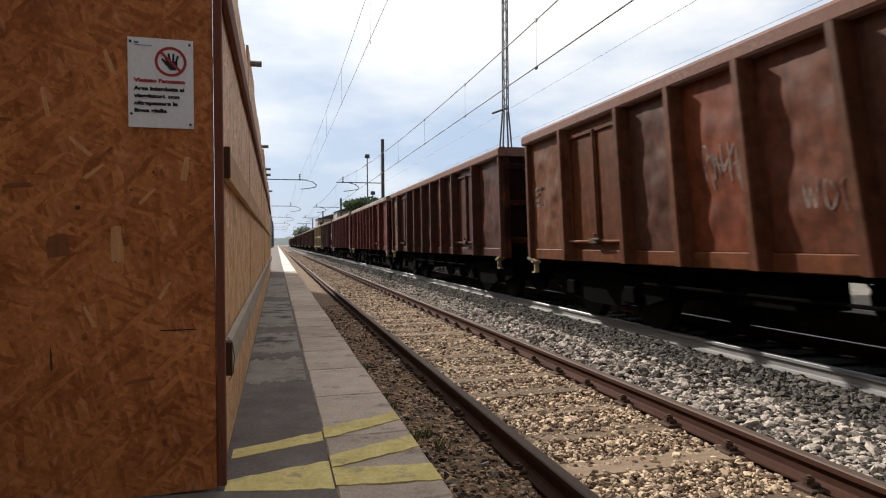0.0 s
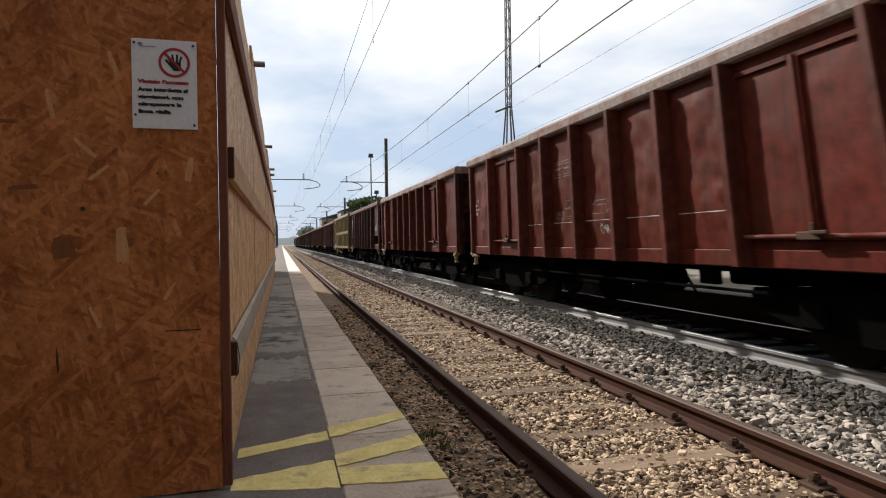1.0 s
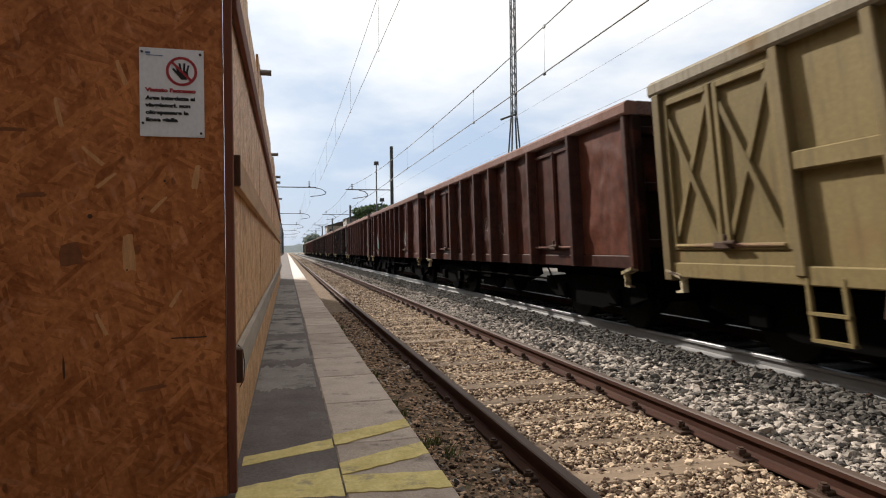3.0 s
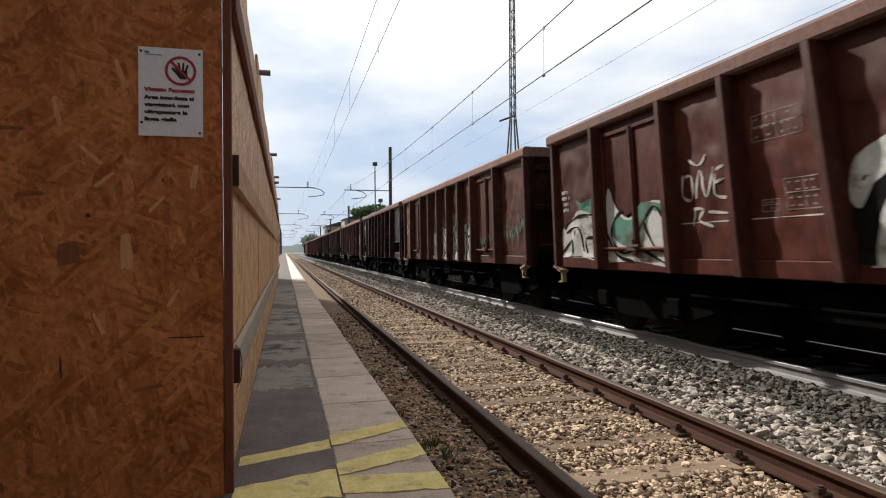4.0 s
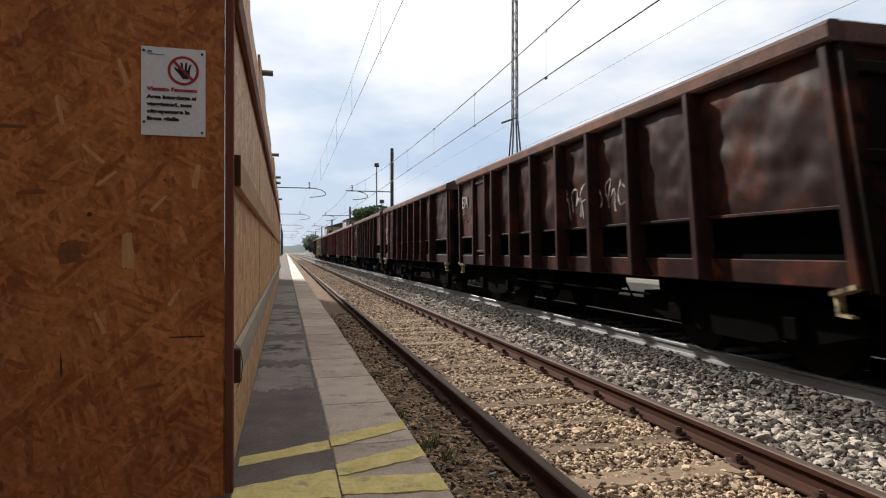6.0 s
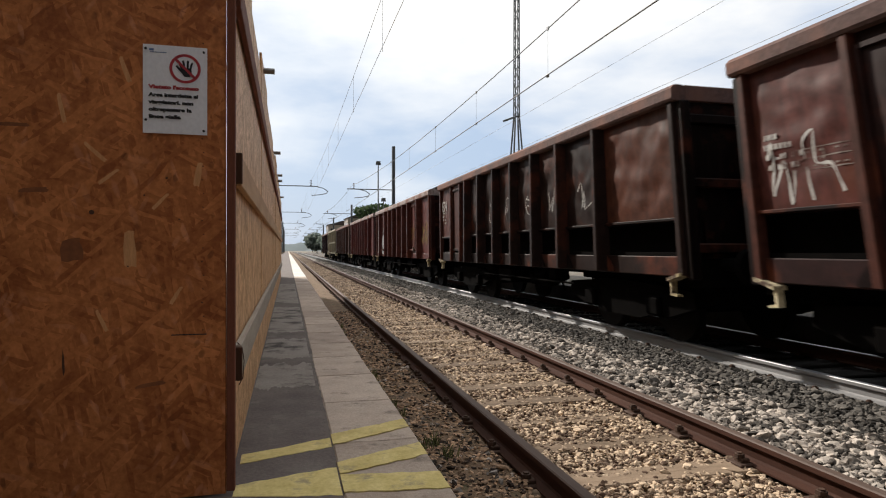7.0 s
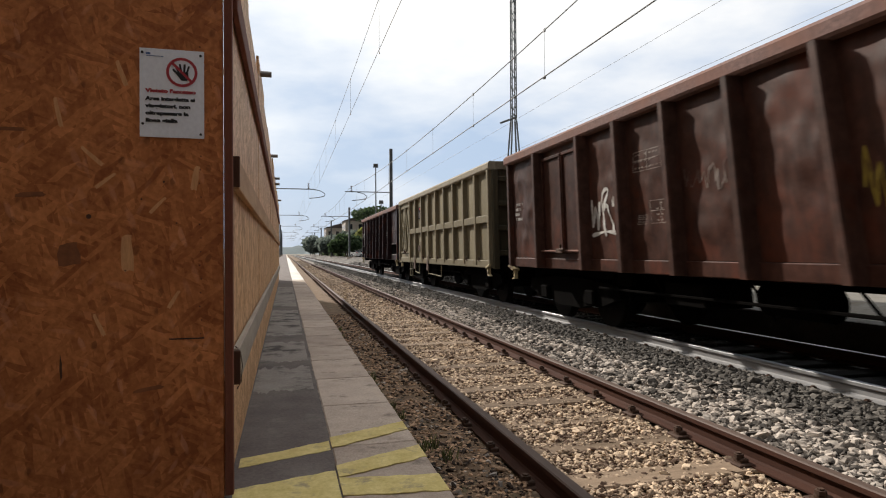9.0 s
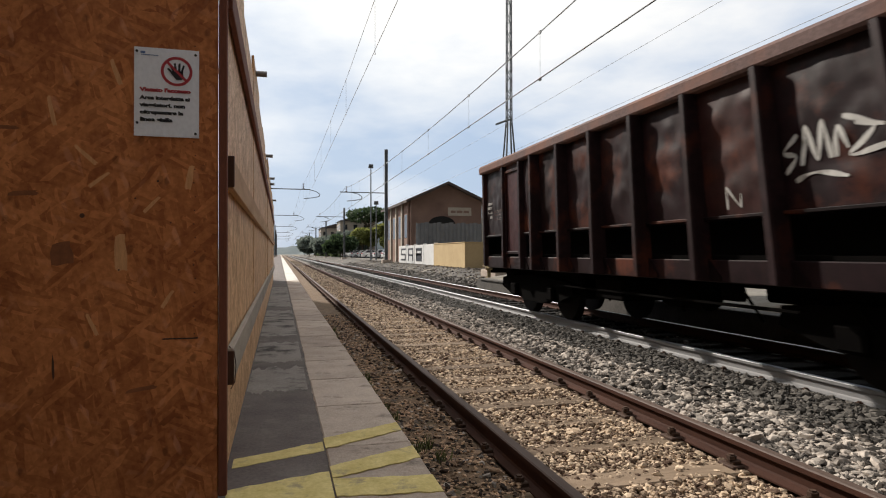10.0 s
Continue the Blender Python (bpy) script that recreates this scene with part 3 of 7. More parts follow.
def platform():
    p = thing("platform", "low station platform with asphalt and a concrete kerb", "platform", kind="structure")
    bm = boxes((-3.0, KERB_IN - 0.012, -6, 420, -0.5, PLAT_Z - 0.004))
    part("asphalt", bm, ASPHALT, p, "patched dark grey asphalt")
    # the asphalt breaks off unevenly along the kerb
    bm = bmesh.new()
    lip = []
    for i in range(420):
        y = 1.0 + 0.05 * i
        lip.append((KERB_IN + 0.001 + 0.008 * noise.noise((y * 2.3, 3.3, 0)) + 0.009 * noise.noise((y * 11, 7.1, 0)), y))
    prism(bm, [(KERB_IN - 0.05, 1.0)] + lip + [(KERB_IN - 0.05, 22.0)], PLAT_Z - 0.02, PLAT_Z - 0.0036, "z")
    part("asphalt_edge", bm, ASPHALT, p)
    bm = boxes((KERB_IN - 0.012, PLAT_EDGE - 0.02, -6, 420, -0.5, PLAT_Z - 0.03))
    part("kerb_bed", bm, KERB, p)
    bm = boxes((PLAT_EDGE - 0.03, PLAT_EDGE - 0.012, -6, 420, -0.5, PLAT_Z - 0.09))
    part("platform_wall", bm, KERB, p, "grey platform edge wall")
    rng = random.Random(8)
    slabs = []
    for v in range(3):
        bm = boxes((KERB_IN, PLAT_EDGE, 0.006, 0.739, -0.10, 0.0), bevel=0.008)
        bmesh.ops.subdivide_edges(bm, edges=[e for e in bm.edges if e.calc_length() > 0.3], cuts=4, use_grid_fill=True)
        for q in bm.verts:
            q.co.x += 0.004 * noise.noise((q.co.x * 9, q.co.y * 7, v * 5.0))
            q.co.z += 0.004 * noise.noise((q.co.x * 6, q.co.y * 6, v * 3.0 + 9))
        slabs.append(bm)
    made = []
    for k, bm in enumerate(slabs):
        made.append(part("kerb_slab", bm, KERB, p))
    white = made[0].copy()
    white.data = made[0].data.copy()
    white.data.materials[0] = KERB_SUNLIT
    scene.collection.objects.link(white)
    spare = iter(made)
    for k in range(-9, 160):
        y = 2.73 + 0.746 * k
        # past the hoarding's end the slabs carry sunlight as white colour
        src = made[k % 3] if y < 19.5 else white
        if src is white and not white.get("placed"):
            o, white["placed"] = white, 1
        else:
            o = next(spare, None) if y < 19.5 else None
            if o is None:
                o = src.copy()
                scene.collection.objects.link(o)
        o.parent = p
        o.matrix_basis = pose(rng.uniform(-0.004, 0.004), y, PLAT_Z + rng.uniform(-0.004, -0.001), rng.uniform(-0.2, 0.2), rng.uniform(-0.4, 0.4), rng.uniform(-0.15, 0.15))


platform()


def paint_patch(name, corners, label):
    """A worn painted bar a few millimetres over the paving, with a ragged outline."""
    bm = bmesh.new()
    n = 30
    (ax, ay), (bx, by), (cx, cy), (dx, dy) = corners        # near left, near right, far right, far left
    lo, hi = [], []
    for i in range(n + 1):
        f = i / n
        wob = 0.012
        x, y = ax + (bx - ax) * f, ay + (by - ay) * f
        lo.append((x, y + wob * noise.noise((x * 18, y * 18, 1))))
        x, y = dx + (cx - dx) * f, dy + (cy - dy) * f
        hi.append((x, y + wob * noise.noise((x * 18, y * 18, 2))))
    top = PLAT_Z + (0.0045 if ax > 0.0 else -0.0022)
    prism(bm, lo + hi[::-1], top - 0.004, top, "z")
    return tagged(part(name, bm, YELLOW), label, "floor marking", "yellow hatching", "structure")




def asphalt_patch(y0, y1, seed):
    """Broken, paler asphalt with a ragged outline."""
    bm = bmesh.new()
    n = 40
    pts = []
    for i in range(n):
        pts.append((-0.20 + 0.37 * i / n, y0 + 0.10 * noise.noise((i * 0.16, seed, 0.5)) + 0.07 * noise.noise((i * 0.6, seed, 4.5))))
    for i in range(n):
        pts.append((KERB_IN - 0.02 - 0.012 * noise.noise((i, seed, 2)), y0 + (y1 - y0) * (i + 0.5) / n))
    for i in range(n):
        pts.append((KERB_IN - 0.02 - 0.37 * (i + 0.5) / n, y1 + 0.12 * noise.noise((i * 0.16, seed, 1.5)) + 0.07 * noise.noise((i * 0.6, seed, 7.5))))
    prism(bm, pts, PLAT_Z - 0.006, PLAT_Z - 0.0033, "z")
    tagged(part("asphalt_patch", bm, ASPHALT_PATCH), "broken pale grey asphalt patch on the platform", "paving", "asphalt patches", "structure")


for k, (y0, y1) in enumerate(((3.95, 4.75), (5.0, 6.1), (6.6, 9.5), (10.2, 16.0))):
    asphalt_patch(y0, y1, 3.7 * k)

K0, K1 = KERB_IN + 0.008, PLAT_EDGE - 0.004
for c in (((-0.185, 2.575), (KERB_IN - 0.004, 2.70), (KERB_IN - 0.004, 2.835), (-0.185, 2.68)),
          ((K0 - 0.006, 2.712), (K1, 2.905), (K1, 3.045), (K0 - 0.006, 2.862)),
          ((-0.185, 2.238), (KERB_IN - 0.004, 2.157), (KERB_IN - 0.004, 2.446), (-0.185, 2.342)),
          ((K0 - 0.006, 2.345), (K1, 2.495), (K1, 2.655), (K0 - 0.006, 2.482)),
          ((K0 - 0.006, 2.17), (K1, 2.118), (K1, 2.292), (K0 - 0.006, 2.338))):
    paint_patch("yellow_stripe", c, "worn yellow hatching painted on the platform")

# ---- hoarding ----


FLAKE_PALE = surface("pale_flake", (0.50, 0.24, 0.10), (0.80, 0.44, 0.21), 8, 60, 0.7, 0.3, 0.002, stretch=(8, 8, 1))
FLAKE_DARK = surface("dark_flake", (0.15, 0.055, 0.022), (0.33, 0.125, 0.05), 8, 60, 0.7, 0.3, 0.002)
FLAKES = ((-0.515, 1.258, 0.040, 0.125, 4, FLAKE_PALE, "pale splinter"), (-0.300, 1.515, 0.022, 0.085, -8, FLAKE_PALE, "pale splinter"), (-0.690, 1.255, 0.070, 0.075, 10, FLAKE_DARK, "dark stained flake"),
          (-0.62, 1.58, 0.014, 0.09, 48, FLAKE_PALE, "pale splinter"), (-0.42, 1.42, 0.012, 0.075, -42, FLAKE_PALE, "pale splinter"), (-0.58, 1.50, 0.012, 0.08, -50, FLAKE_PALE, "pale splinter"),
          (-0.72, 1.72, 0.014, 0.10, 12, FLAKE_PALE, "pale splinter"), (-0.37, 1.10, 0.013, 0.07, -30, FLAKE_PALE, "pale splinter"), (-0.60, 1.02, 0.013, 0.08, 25, FLAKE_PALE, "pale splinter"),
          (-0.80, 1.45, 0.09, 0.016, 3, FLAKE_DARK, "dark stained flake"), (-0.86, 1.66, 0.10, 0.012, 0, FLAKE_DARK, "dark stained flake"), (-0.45, 0.80, 0.10, 0.014, 8, FLAKE_DARK, "dark stained flake"),
          (-0.53, 1.86, 0.016, 0.09, 20, FLAKE_PALE, "pale splinter"), (-0.33, 1.90, 0.014, 0.08, -15, FLAKE_PALE, "pale splinter"))


def hoarding():
    end_y = 19.3
    h = thing("hoarding", "tall site hoarding of strand board with timber battens along the platform", "hoarding")
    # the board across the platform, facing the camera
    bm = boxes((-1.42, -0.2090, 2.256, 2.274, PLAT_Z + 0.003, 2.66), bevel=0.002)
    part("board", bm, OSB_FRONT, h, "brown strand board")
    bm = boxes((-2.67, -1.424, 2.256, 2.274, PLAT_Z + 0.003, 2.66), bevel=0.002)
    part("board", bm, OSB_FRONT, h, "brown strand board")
    bm = boxes((-0.2062, -0.178, 2.250, 2.285, PLAT_Z + 0.012, 2.68), bevel=0.003)
    part("corner_batten", bm, TIMBER_RED, h, "dark upright corner batten")
    bm = boxes((-0.36, -0.27, 2.285, 2.375, PLAT_Z, 2.68), bevel=0.004)
    part("post", bm, TIMBER, h)
    for i in range(22):
        z = 0.98 + i * 0.047
        part("nail", rod(bmesh.new(), (-0.284 + 0.003 * math.sin(i * 2.1), 2.2535, z), (-0.284 + 0.003 * math.sin(i * 2.1), 2.258, z), 0.0024, 6), IRON, h)
    part("splice_gap", boxes((-0.385, -0.272, 2.2552, 2.258, 0.963, 0.967)), SIGN_BLACK, h, "thin dark splice line")
    for x, z, r in ((-0.63, 1.38, 0.008), (-0.40, 1.50, 0.004), (-0.36, 1.36, 0.003), (-0.47, 1.44, 0.003), (-0.52, 1.20, 0.003)):
        part("knot", rod(bmesh.new(), (x, 2.2548, z), (x, 2.2585, z), r, 9), TIMBER_DARK, h, "dark knot in the board")
    for x, z, wide, tall, tilt, tone, lab in FLAKES:
        bm = bmesh.new()
        c, d = math.cos(radians(tilt)), math.sin(radians(tilt))
        ring = ((-0.5, -0.42), (-0.28, -0.5), (0.1, -0.46), (0.42, -0.5), (0.5, -0.1), (0.4, 0.3), (0.46, 0.48), (0.05, 0.5), (-0.3, 0.44), (-0.46, 0.1))
        prism(bm, [(x + u * wide * c - v * tall * d, z + u * wide * d + v * tall * c) for u, v in ring], 2.2552, 2.2585)
        part("flake", bm, tone, h, lab)
    bm = bmesh.new()
    prism(bm, [(-0.715, 0.93), (-0.710, 0.90), (-0.7085, 0.855), (-0.713, 0.84), (-0.717, 0.88)], 2.2548, 2.2585)
    part("gouge", bm, TIMBER_DARK, h, "short dark gouge in the board")
    # thin dark pieces paint the shade on the battens' near ends
    for z, hh in ((0.845, 0.06), (1.55, 0.055)):
        part("batten_cap", boxes((BOARD_X + 0.001, BOARD_X + 0.031, 2.318, 2.339, z - hh, z + hh), bevel=0.002), TIMBER_DARK, h, "sawn batten end coloured dark as its shaded face")
    rng = random.Random(4)
    y, k = 2.30, 0
    tops = (2.63, 2.58, 2.74, 2.66, 2.70, 2.60, 2.72, 2.63, 2.68, 2.6, 2.7, 2.66, 2.62, 2.7)
    while y < end_y:
        w = 1.25
        top = tops[k % len(tops)]
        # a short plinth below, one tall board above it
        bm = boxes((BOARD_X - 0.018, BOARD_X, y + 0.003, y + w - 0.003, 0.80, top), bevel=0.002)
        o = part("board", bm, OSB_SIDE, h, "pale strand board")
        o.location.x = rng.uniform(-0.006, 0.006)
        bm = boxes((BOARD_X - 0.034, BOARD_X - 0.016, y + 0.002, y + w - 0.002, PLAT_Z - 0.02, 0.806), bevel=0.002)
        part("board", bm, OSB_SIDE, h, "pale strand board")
        bm = boxes((BOARD_X - 0.115, BOARD_X - 0.035, y + w - 0.05, y + w + 0.04, PLAT_Z, top + 0.04), bevel=0.004)
        part("post", bm, TIMBER, h)
        y += w
        k += 1
    for z0, z1, mat, thick, dy in ((0.785, 0.905, TIMBER_GREY, 0.028, 0.03), (1.495, 1.605, TIMBER, 0.028, 0.03), (2.13, 2.235, TIMBER_RED, 0.026, 0.0)):
        y = 2.31 + dy
        while y < end_y:
            ln = min(rng.uniform(3.6, 4.2), end_y - y)
            bm = boxes((BOARD_X + 0.002, BOARD_X + thick, y, y + ln - 0.012, z0, z1), bevel=0.003)
            o = part("batten", bm, mat, h, "rough horizontal batten")
            o.rotation_euler.x = 0
            o.location.z = rng.uniform(-0.008, 0.008)
            y += ln
    for y0, z in ((5.15, 2.70), (9.2, 2.66), (11.9, 2.55), (12.3, 2.70), (16.4, 2.62)):
        bm = rod(bmesh.new(), (BOARD_X - 0.5, y0, z), (BOARD_X + 0.085, y0, z), 0.024, 10)
        part("tube_end", bm, STEEL_TUBE, h, "end of a scaffold tube")
    return h


hoarding()


def wire_tie():
    cu = bpy.data.curves.new("wire_tie", "CURVE")
    cu.dimensions, cu.bevel_depth, cu.bevel_resolution = "3D", 0.0018, 1
    sp = cu.splines.new("POLY")
    pts = [(0.0, 0.92), (0.018, 0.90), (0.024, 0.85), (0.02, 0.79), (0.006, 0.765)]
    sp.points.add(len(pts) - 1)
    for q, (x, z) in zip(sp.points, pts):
        q.co = (BOARD_X + 0.012 + x, 2.345, z, 1)
    ob = new("wire_tie", cu)
    ob.data.materials.append(IRON)
    tagged(ob, "bent binding wire hanging off the lower batten", "wire")


wire_tie()


def lettering(text, size, material, parent, m, name="lettering", label="", width=None, thick=0.0004, bold=0.0):
    cu = bpy.data.curves.new(name, "FONT")
    cu.body, cu.size, cu.extrude, cu.offset = text, size, thick, bold
    dg = bpy.context.evaluated_depsgraph_get()
    tmp = bpy.data.objects.new("tmp", cu)
    scene.collection.objects.link(tmp)
    dg.update()
    me = bpy.data.meshes.new_from_object(tmp.evaluated_get(dg))
    bpy.data.objects.remove(tmp)
    me.materials.clear()
    me.materials.append(material)
    if width:
        xs = [v.co.x for v in me.vertices]
        s = width / max(1e-6, max(xs) - min(xs))
        for v in me.vertices:
            v.co.x *= s
    ob = new(name, me)
    ob.parent, ob.matrix_basis = parent, m
    if label:
        ob["label"] = label
    return ob


def warning_sign():
    s = thing("warning_sign", "white no-entry warning sign screwed to the brown board", "sign")
    s.location = (-0.474, 2.250, 1.650)
    w, h = 0.204, 0.300
    part("plate", boxes((0, w, 0, 0.003, 0, h), bevel=0.0008), SIGN_WHITE, s, "white plastic plate")

    def flat(name, bm, material, lift, label):
        # drawn in x, z, standing off the plate
        bmesh.ops.transform(bm, matrix=Matrix.Translation((0, -lift, 0)) @ Matrix.Rotation(radians(90), 4, "X"), verts=bm.verts)
        return part(name, bm, material, s, label)

    cx, cz, r1, r0 = 0.133, 0.224, 0.050, 0.041
    bm = bmesh.new()
    n = 40
    ring = [[bm.verts.new((cx + r * math.cos(6.2832 * i / n), cz + r * math.sin(6.2832 * i / n), z)) for i in range(n)] for r in (r0, r1) for z in (0, 0.0006)]
    for i in range(n):
        j = (i + 1) % n
        for a, b in ((0, 1), (1, 3), (3, 2), (2, 0)):
            bm.faces.new((ring[a][i], ring[a][j], ring[b][j], ring[b][i]))
    flat("prohibition_ring", bm, SIGN_RED, 0.0008, "dark red prohibition ring")
    bm = bmesh.new()
    rot = Matrix.Translation((cx, cz, 0)) @ Matrix.Rotation(radians(-45), 4, "Z")
    box(bm, -0.042, 0.042, -0.0042, 0.0042, 0, 0.0006)
    bmesh.ops.transform(bm, matrix=rot, verts=bm.verts)
    flat("slash", bm, SIGN_RED, 0.0022, "red diagonal slash")
    # raised open palm
    bm = bmesh.new()
    for ang, x0, ln, wd in ((24, -0.013, 0.026, 0.0062), (10, -0.005, 0.032, 0.0066), (-3, 0.0035, 0.032, 0.0066), (-16, 0.0115, 0.027, 0.006)):
        t = bmesh.new()
        box(t, -wd / 2, wd / 2, 0, ln, 0, 0.0006, 0.0002)
        bmesh.ops.transform(t, matrix=Matrix.Translation((cx + 0.004 + x0, cz - 0.004, 0)) @ Matrix.Rotation(radians(ang), 4, "Z"), verts=t.verts)
        me = bpy.data.meshes.new("t")
        t.to_mesh(me)
        t.free()
        bm.from_mesh(me)
    prism(bm, [(cx + 0.004 + x, cz + y) for x, y in ((-0.017, 0.0), (-0.012, -0.020), (-0.006, -0.028), (0.012, -0.028), (0.017, -0.014), (0.0165, 0.002))], 0, 0.0006, "z")
    prism(bm, [(cx + 0.004 + x, cz + y) for x, y in ((-0.013, -0.018), (-0.034, 0.006), (-0.030, 0.011), (-0.014, -0.004))], 0, 0.0006, "z")
    flat("palm_pictogram", bm, SIGN_BLACK, 0.0015, "black raised palm pictogram")
    rows = (("Vietato l'accesso", 0.152, 0.161, SIGN_RED), ("Area interdetta ai", 0.125, 0.158, SIGN_BLACK), ("viaggiatori, non", 0.1005, 0.143, SIGN_BLACK),
            ("oltrepassare la", 0.076, 0.136, SIGN_BLACK), ("linea gialla", 0.0515, 0.101, SIGN_BLACK))
    for text, z, wd, mt in rows:
        lettering(text, 0.0165, mt, s, Matrix.Translation((0.019, -0.0012, z)) @ Matrix.Rotation(radians(90), 4, "X"), "lettering", "bold sign lettering", wd, bold=0.0011)
    part("emblem", boxes((0.020, 0.034, -0.0012, 0.0, 0.279, 0.286)), SIGN_BLUE, s, "small blue emblem")
    part("emblem_bar", boxes((0.022, 0.075, -0.0012, 0.0, 0.2735, 0.2755)), SIGN_BLUE, s)
    for x, z in ((0.009, 0.285), (0.193, 0.284), (0.010, 0.044), (0.193, 0.014)):
        bm = rod(bmesh.new(), (x, -0.0035, z), (x, 0.001, z), 0.0042, 10)
        part("screw", bm, SIGN_BLACK, s)


warning_sign()


def weeds():
    """Thin grass blades in tufts along the foot of the platform wall."""
    rng = np.random.default_rng(12)
    vs, fs = [], []
    for t in range(70):
        cx, cy = 0.62 + abs(rng.normal(0, 0.16)), 2.05 + 13 * rng.uniform(0, 1) ** 1.3
        if t < 5:
            cx, cy = 0.66 + 0.05 * rng.normal(), 2.12 + 0.06 * rng.normal()
        big = rng.uniform(0.5, 1.2)
        for b in range(26):
            x, y = cx + rng.normal(0, 0.025) * big, cy + rng.normal(0, 0.03) * big
            z = strip_z(x, y)
            a, ln = rng.uniform(0, 6.28), rng.uniform(0.04, 0.11) * big
            dx, dy = math.cos(a) * ln * 0.6, math.sin(a) * ln * 0.6
            w = 0.003
            n = len(vs)
            vs += [(x - w, y, z), (x + w, y, z), (x + dx * 0.4 + w * 0.7, y + dy * 0.4, z + ln * 0.7), (x + dx * 0.4 - w * 0.7, y + dy * 0.4, z + ln * 0.7), (x + dx, y + dy, z + ln)]
            fs += [(n, n + 1, n + 2, n + 3), (n + 3, n + 2, n + 4)]
    ob = mesh_from("weeds", vs, fs, surface("weed_blades", (0.05, 0.06, 0.018), (0.17, 0.19, 0.065), 5, 30, 0.8, 0.1, 0.001, island=0.5))
    tagged(ob, "sparse green weeds at the foot of the platform", "grass", kind="stuff")


weeds()

# ---- the goods train ----
SIDE = 1.37                     # half width over the side sheets
BAY_END, BAY_DOOR = 1.68, 1.77
FRAMED_CUTS = (0.0, -1.37, -2.32, -3.09, -4.24, -5.39, -6.54, -7.69, -8.84, -10.2, -12.15)


def dent(y, z, seed, amp):
    """How far a battered sheet bulges out at that place."""
    return amp * (1.2 * noise.noise((y * 2.6 + seed, z * 2.2, seed * 1.7)) + 0.8 * noise.noise((y * 5.5 + seed, z * 4.6, seed))
                  + 0.34 * noise.noise((y * 9 + seed, z * 7.5, seed * 0.6)) + 0.5)


def dented(y0, y1, z0, z1, x, seed, amp=0.012, nz=28, thick=0.03):
    """A pressed side sheet, dented and bulged outwards (towards -x)."""
    bm = bmesh.new()
    ny = max(4, int((y1 - y0) / 0.06))
    g = []
    for j in range(nz + 1):
        row = []
        for i in range(ny + 1):
            fy, fz = i / ny, j / nz
            y, z = y0 + (y1 - y0) * fy, z0 + (z1 - z0) * fz
            rim = min(1.0, 5 * min(fy, 1 - fy, fz, 1 - fz))
            d = dent(y, z, seed, amp)
            row.append(bm.verts.new((x - rim * d, y, z)))
        g.append(row)
    for j in range(nz):
        for i in range(ny):
            bm.faces.new((g[j][i], g[j][i + 1], g[j + 1][i + 1], g[j + 1][i])).smooth = True
    loop = g[0] + [r[-1] for r in g[1:]] + g[-1][-2::-1] + [r[0] for r in g[-2:0:-1]]
    back = [bm.verts.new((x + thick, v.co.y, v.co.z)) for v in loop]
    n = len(loop)
    for i in range(n):
        bm.faces.new((loop[i], loop[(i + 1) % n], back[(i + 1) % n], back[i]))
        bm.edges.get((loop[i], loop[(i + 1) % n])).smooth = False
    bm.faces.new(back)
    return bm


def stanchion(y, z0, z1, deep, wide, foot=None):
    """An upright pressed post, slightly tapered, on the outside of the side sheets."""
    bm = bmesh.new()
    deep0 = foot or deep
    prof = lambda d, w: [(-SIDE + 0.01, y - w / 2 - 0.015), (-SIDE - d * 0.85, y - w / 2), (-SIDE - d, y - w / 2 + 0.014),
                         (-SIDE - d, y + w / 2 - 0.014), (-SIDE - d * 0.85, y + w / 2), (-SIDE + 0.01, y + w / 2 + 0.015)]
    a = [bm.verts.new((*p, z0)) for p in prof(deep0, wide)]
    c = [bm.verts.new((*p, z1)) for p in prof(deep, wide * 0.92)]
    for i in range(6):
        bm.faces.new((a[i], a[(i + 1) % 6], c[(i + 1) % 6], c[i]))
    bm.faces.new(a)
    bm.faces.new(c)
    return bm


def mirror(ob, parent):
    """The same part on the other side of the wagon."""
    o = ob.copy()
    scene.collection.objects.link(o)
    o.parent = parent
    o.scale.x = -1
    return o


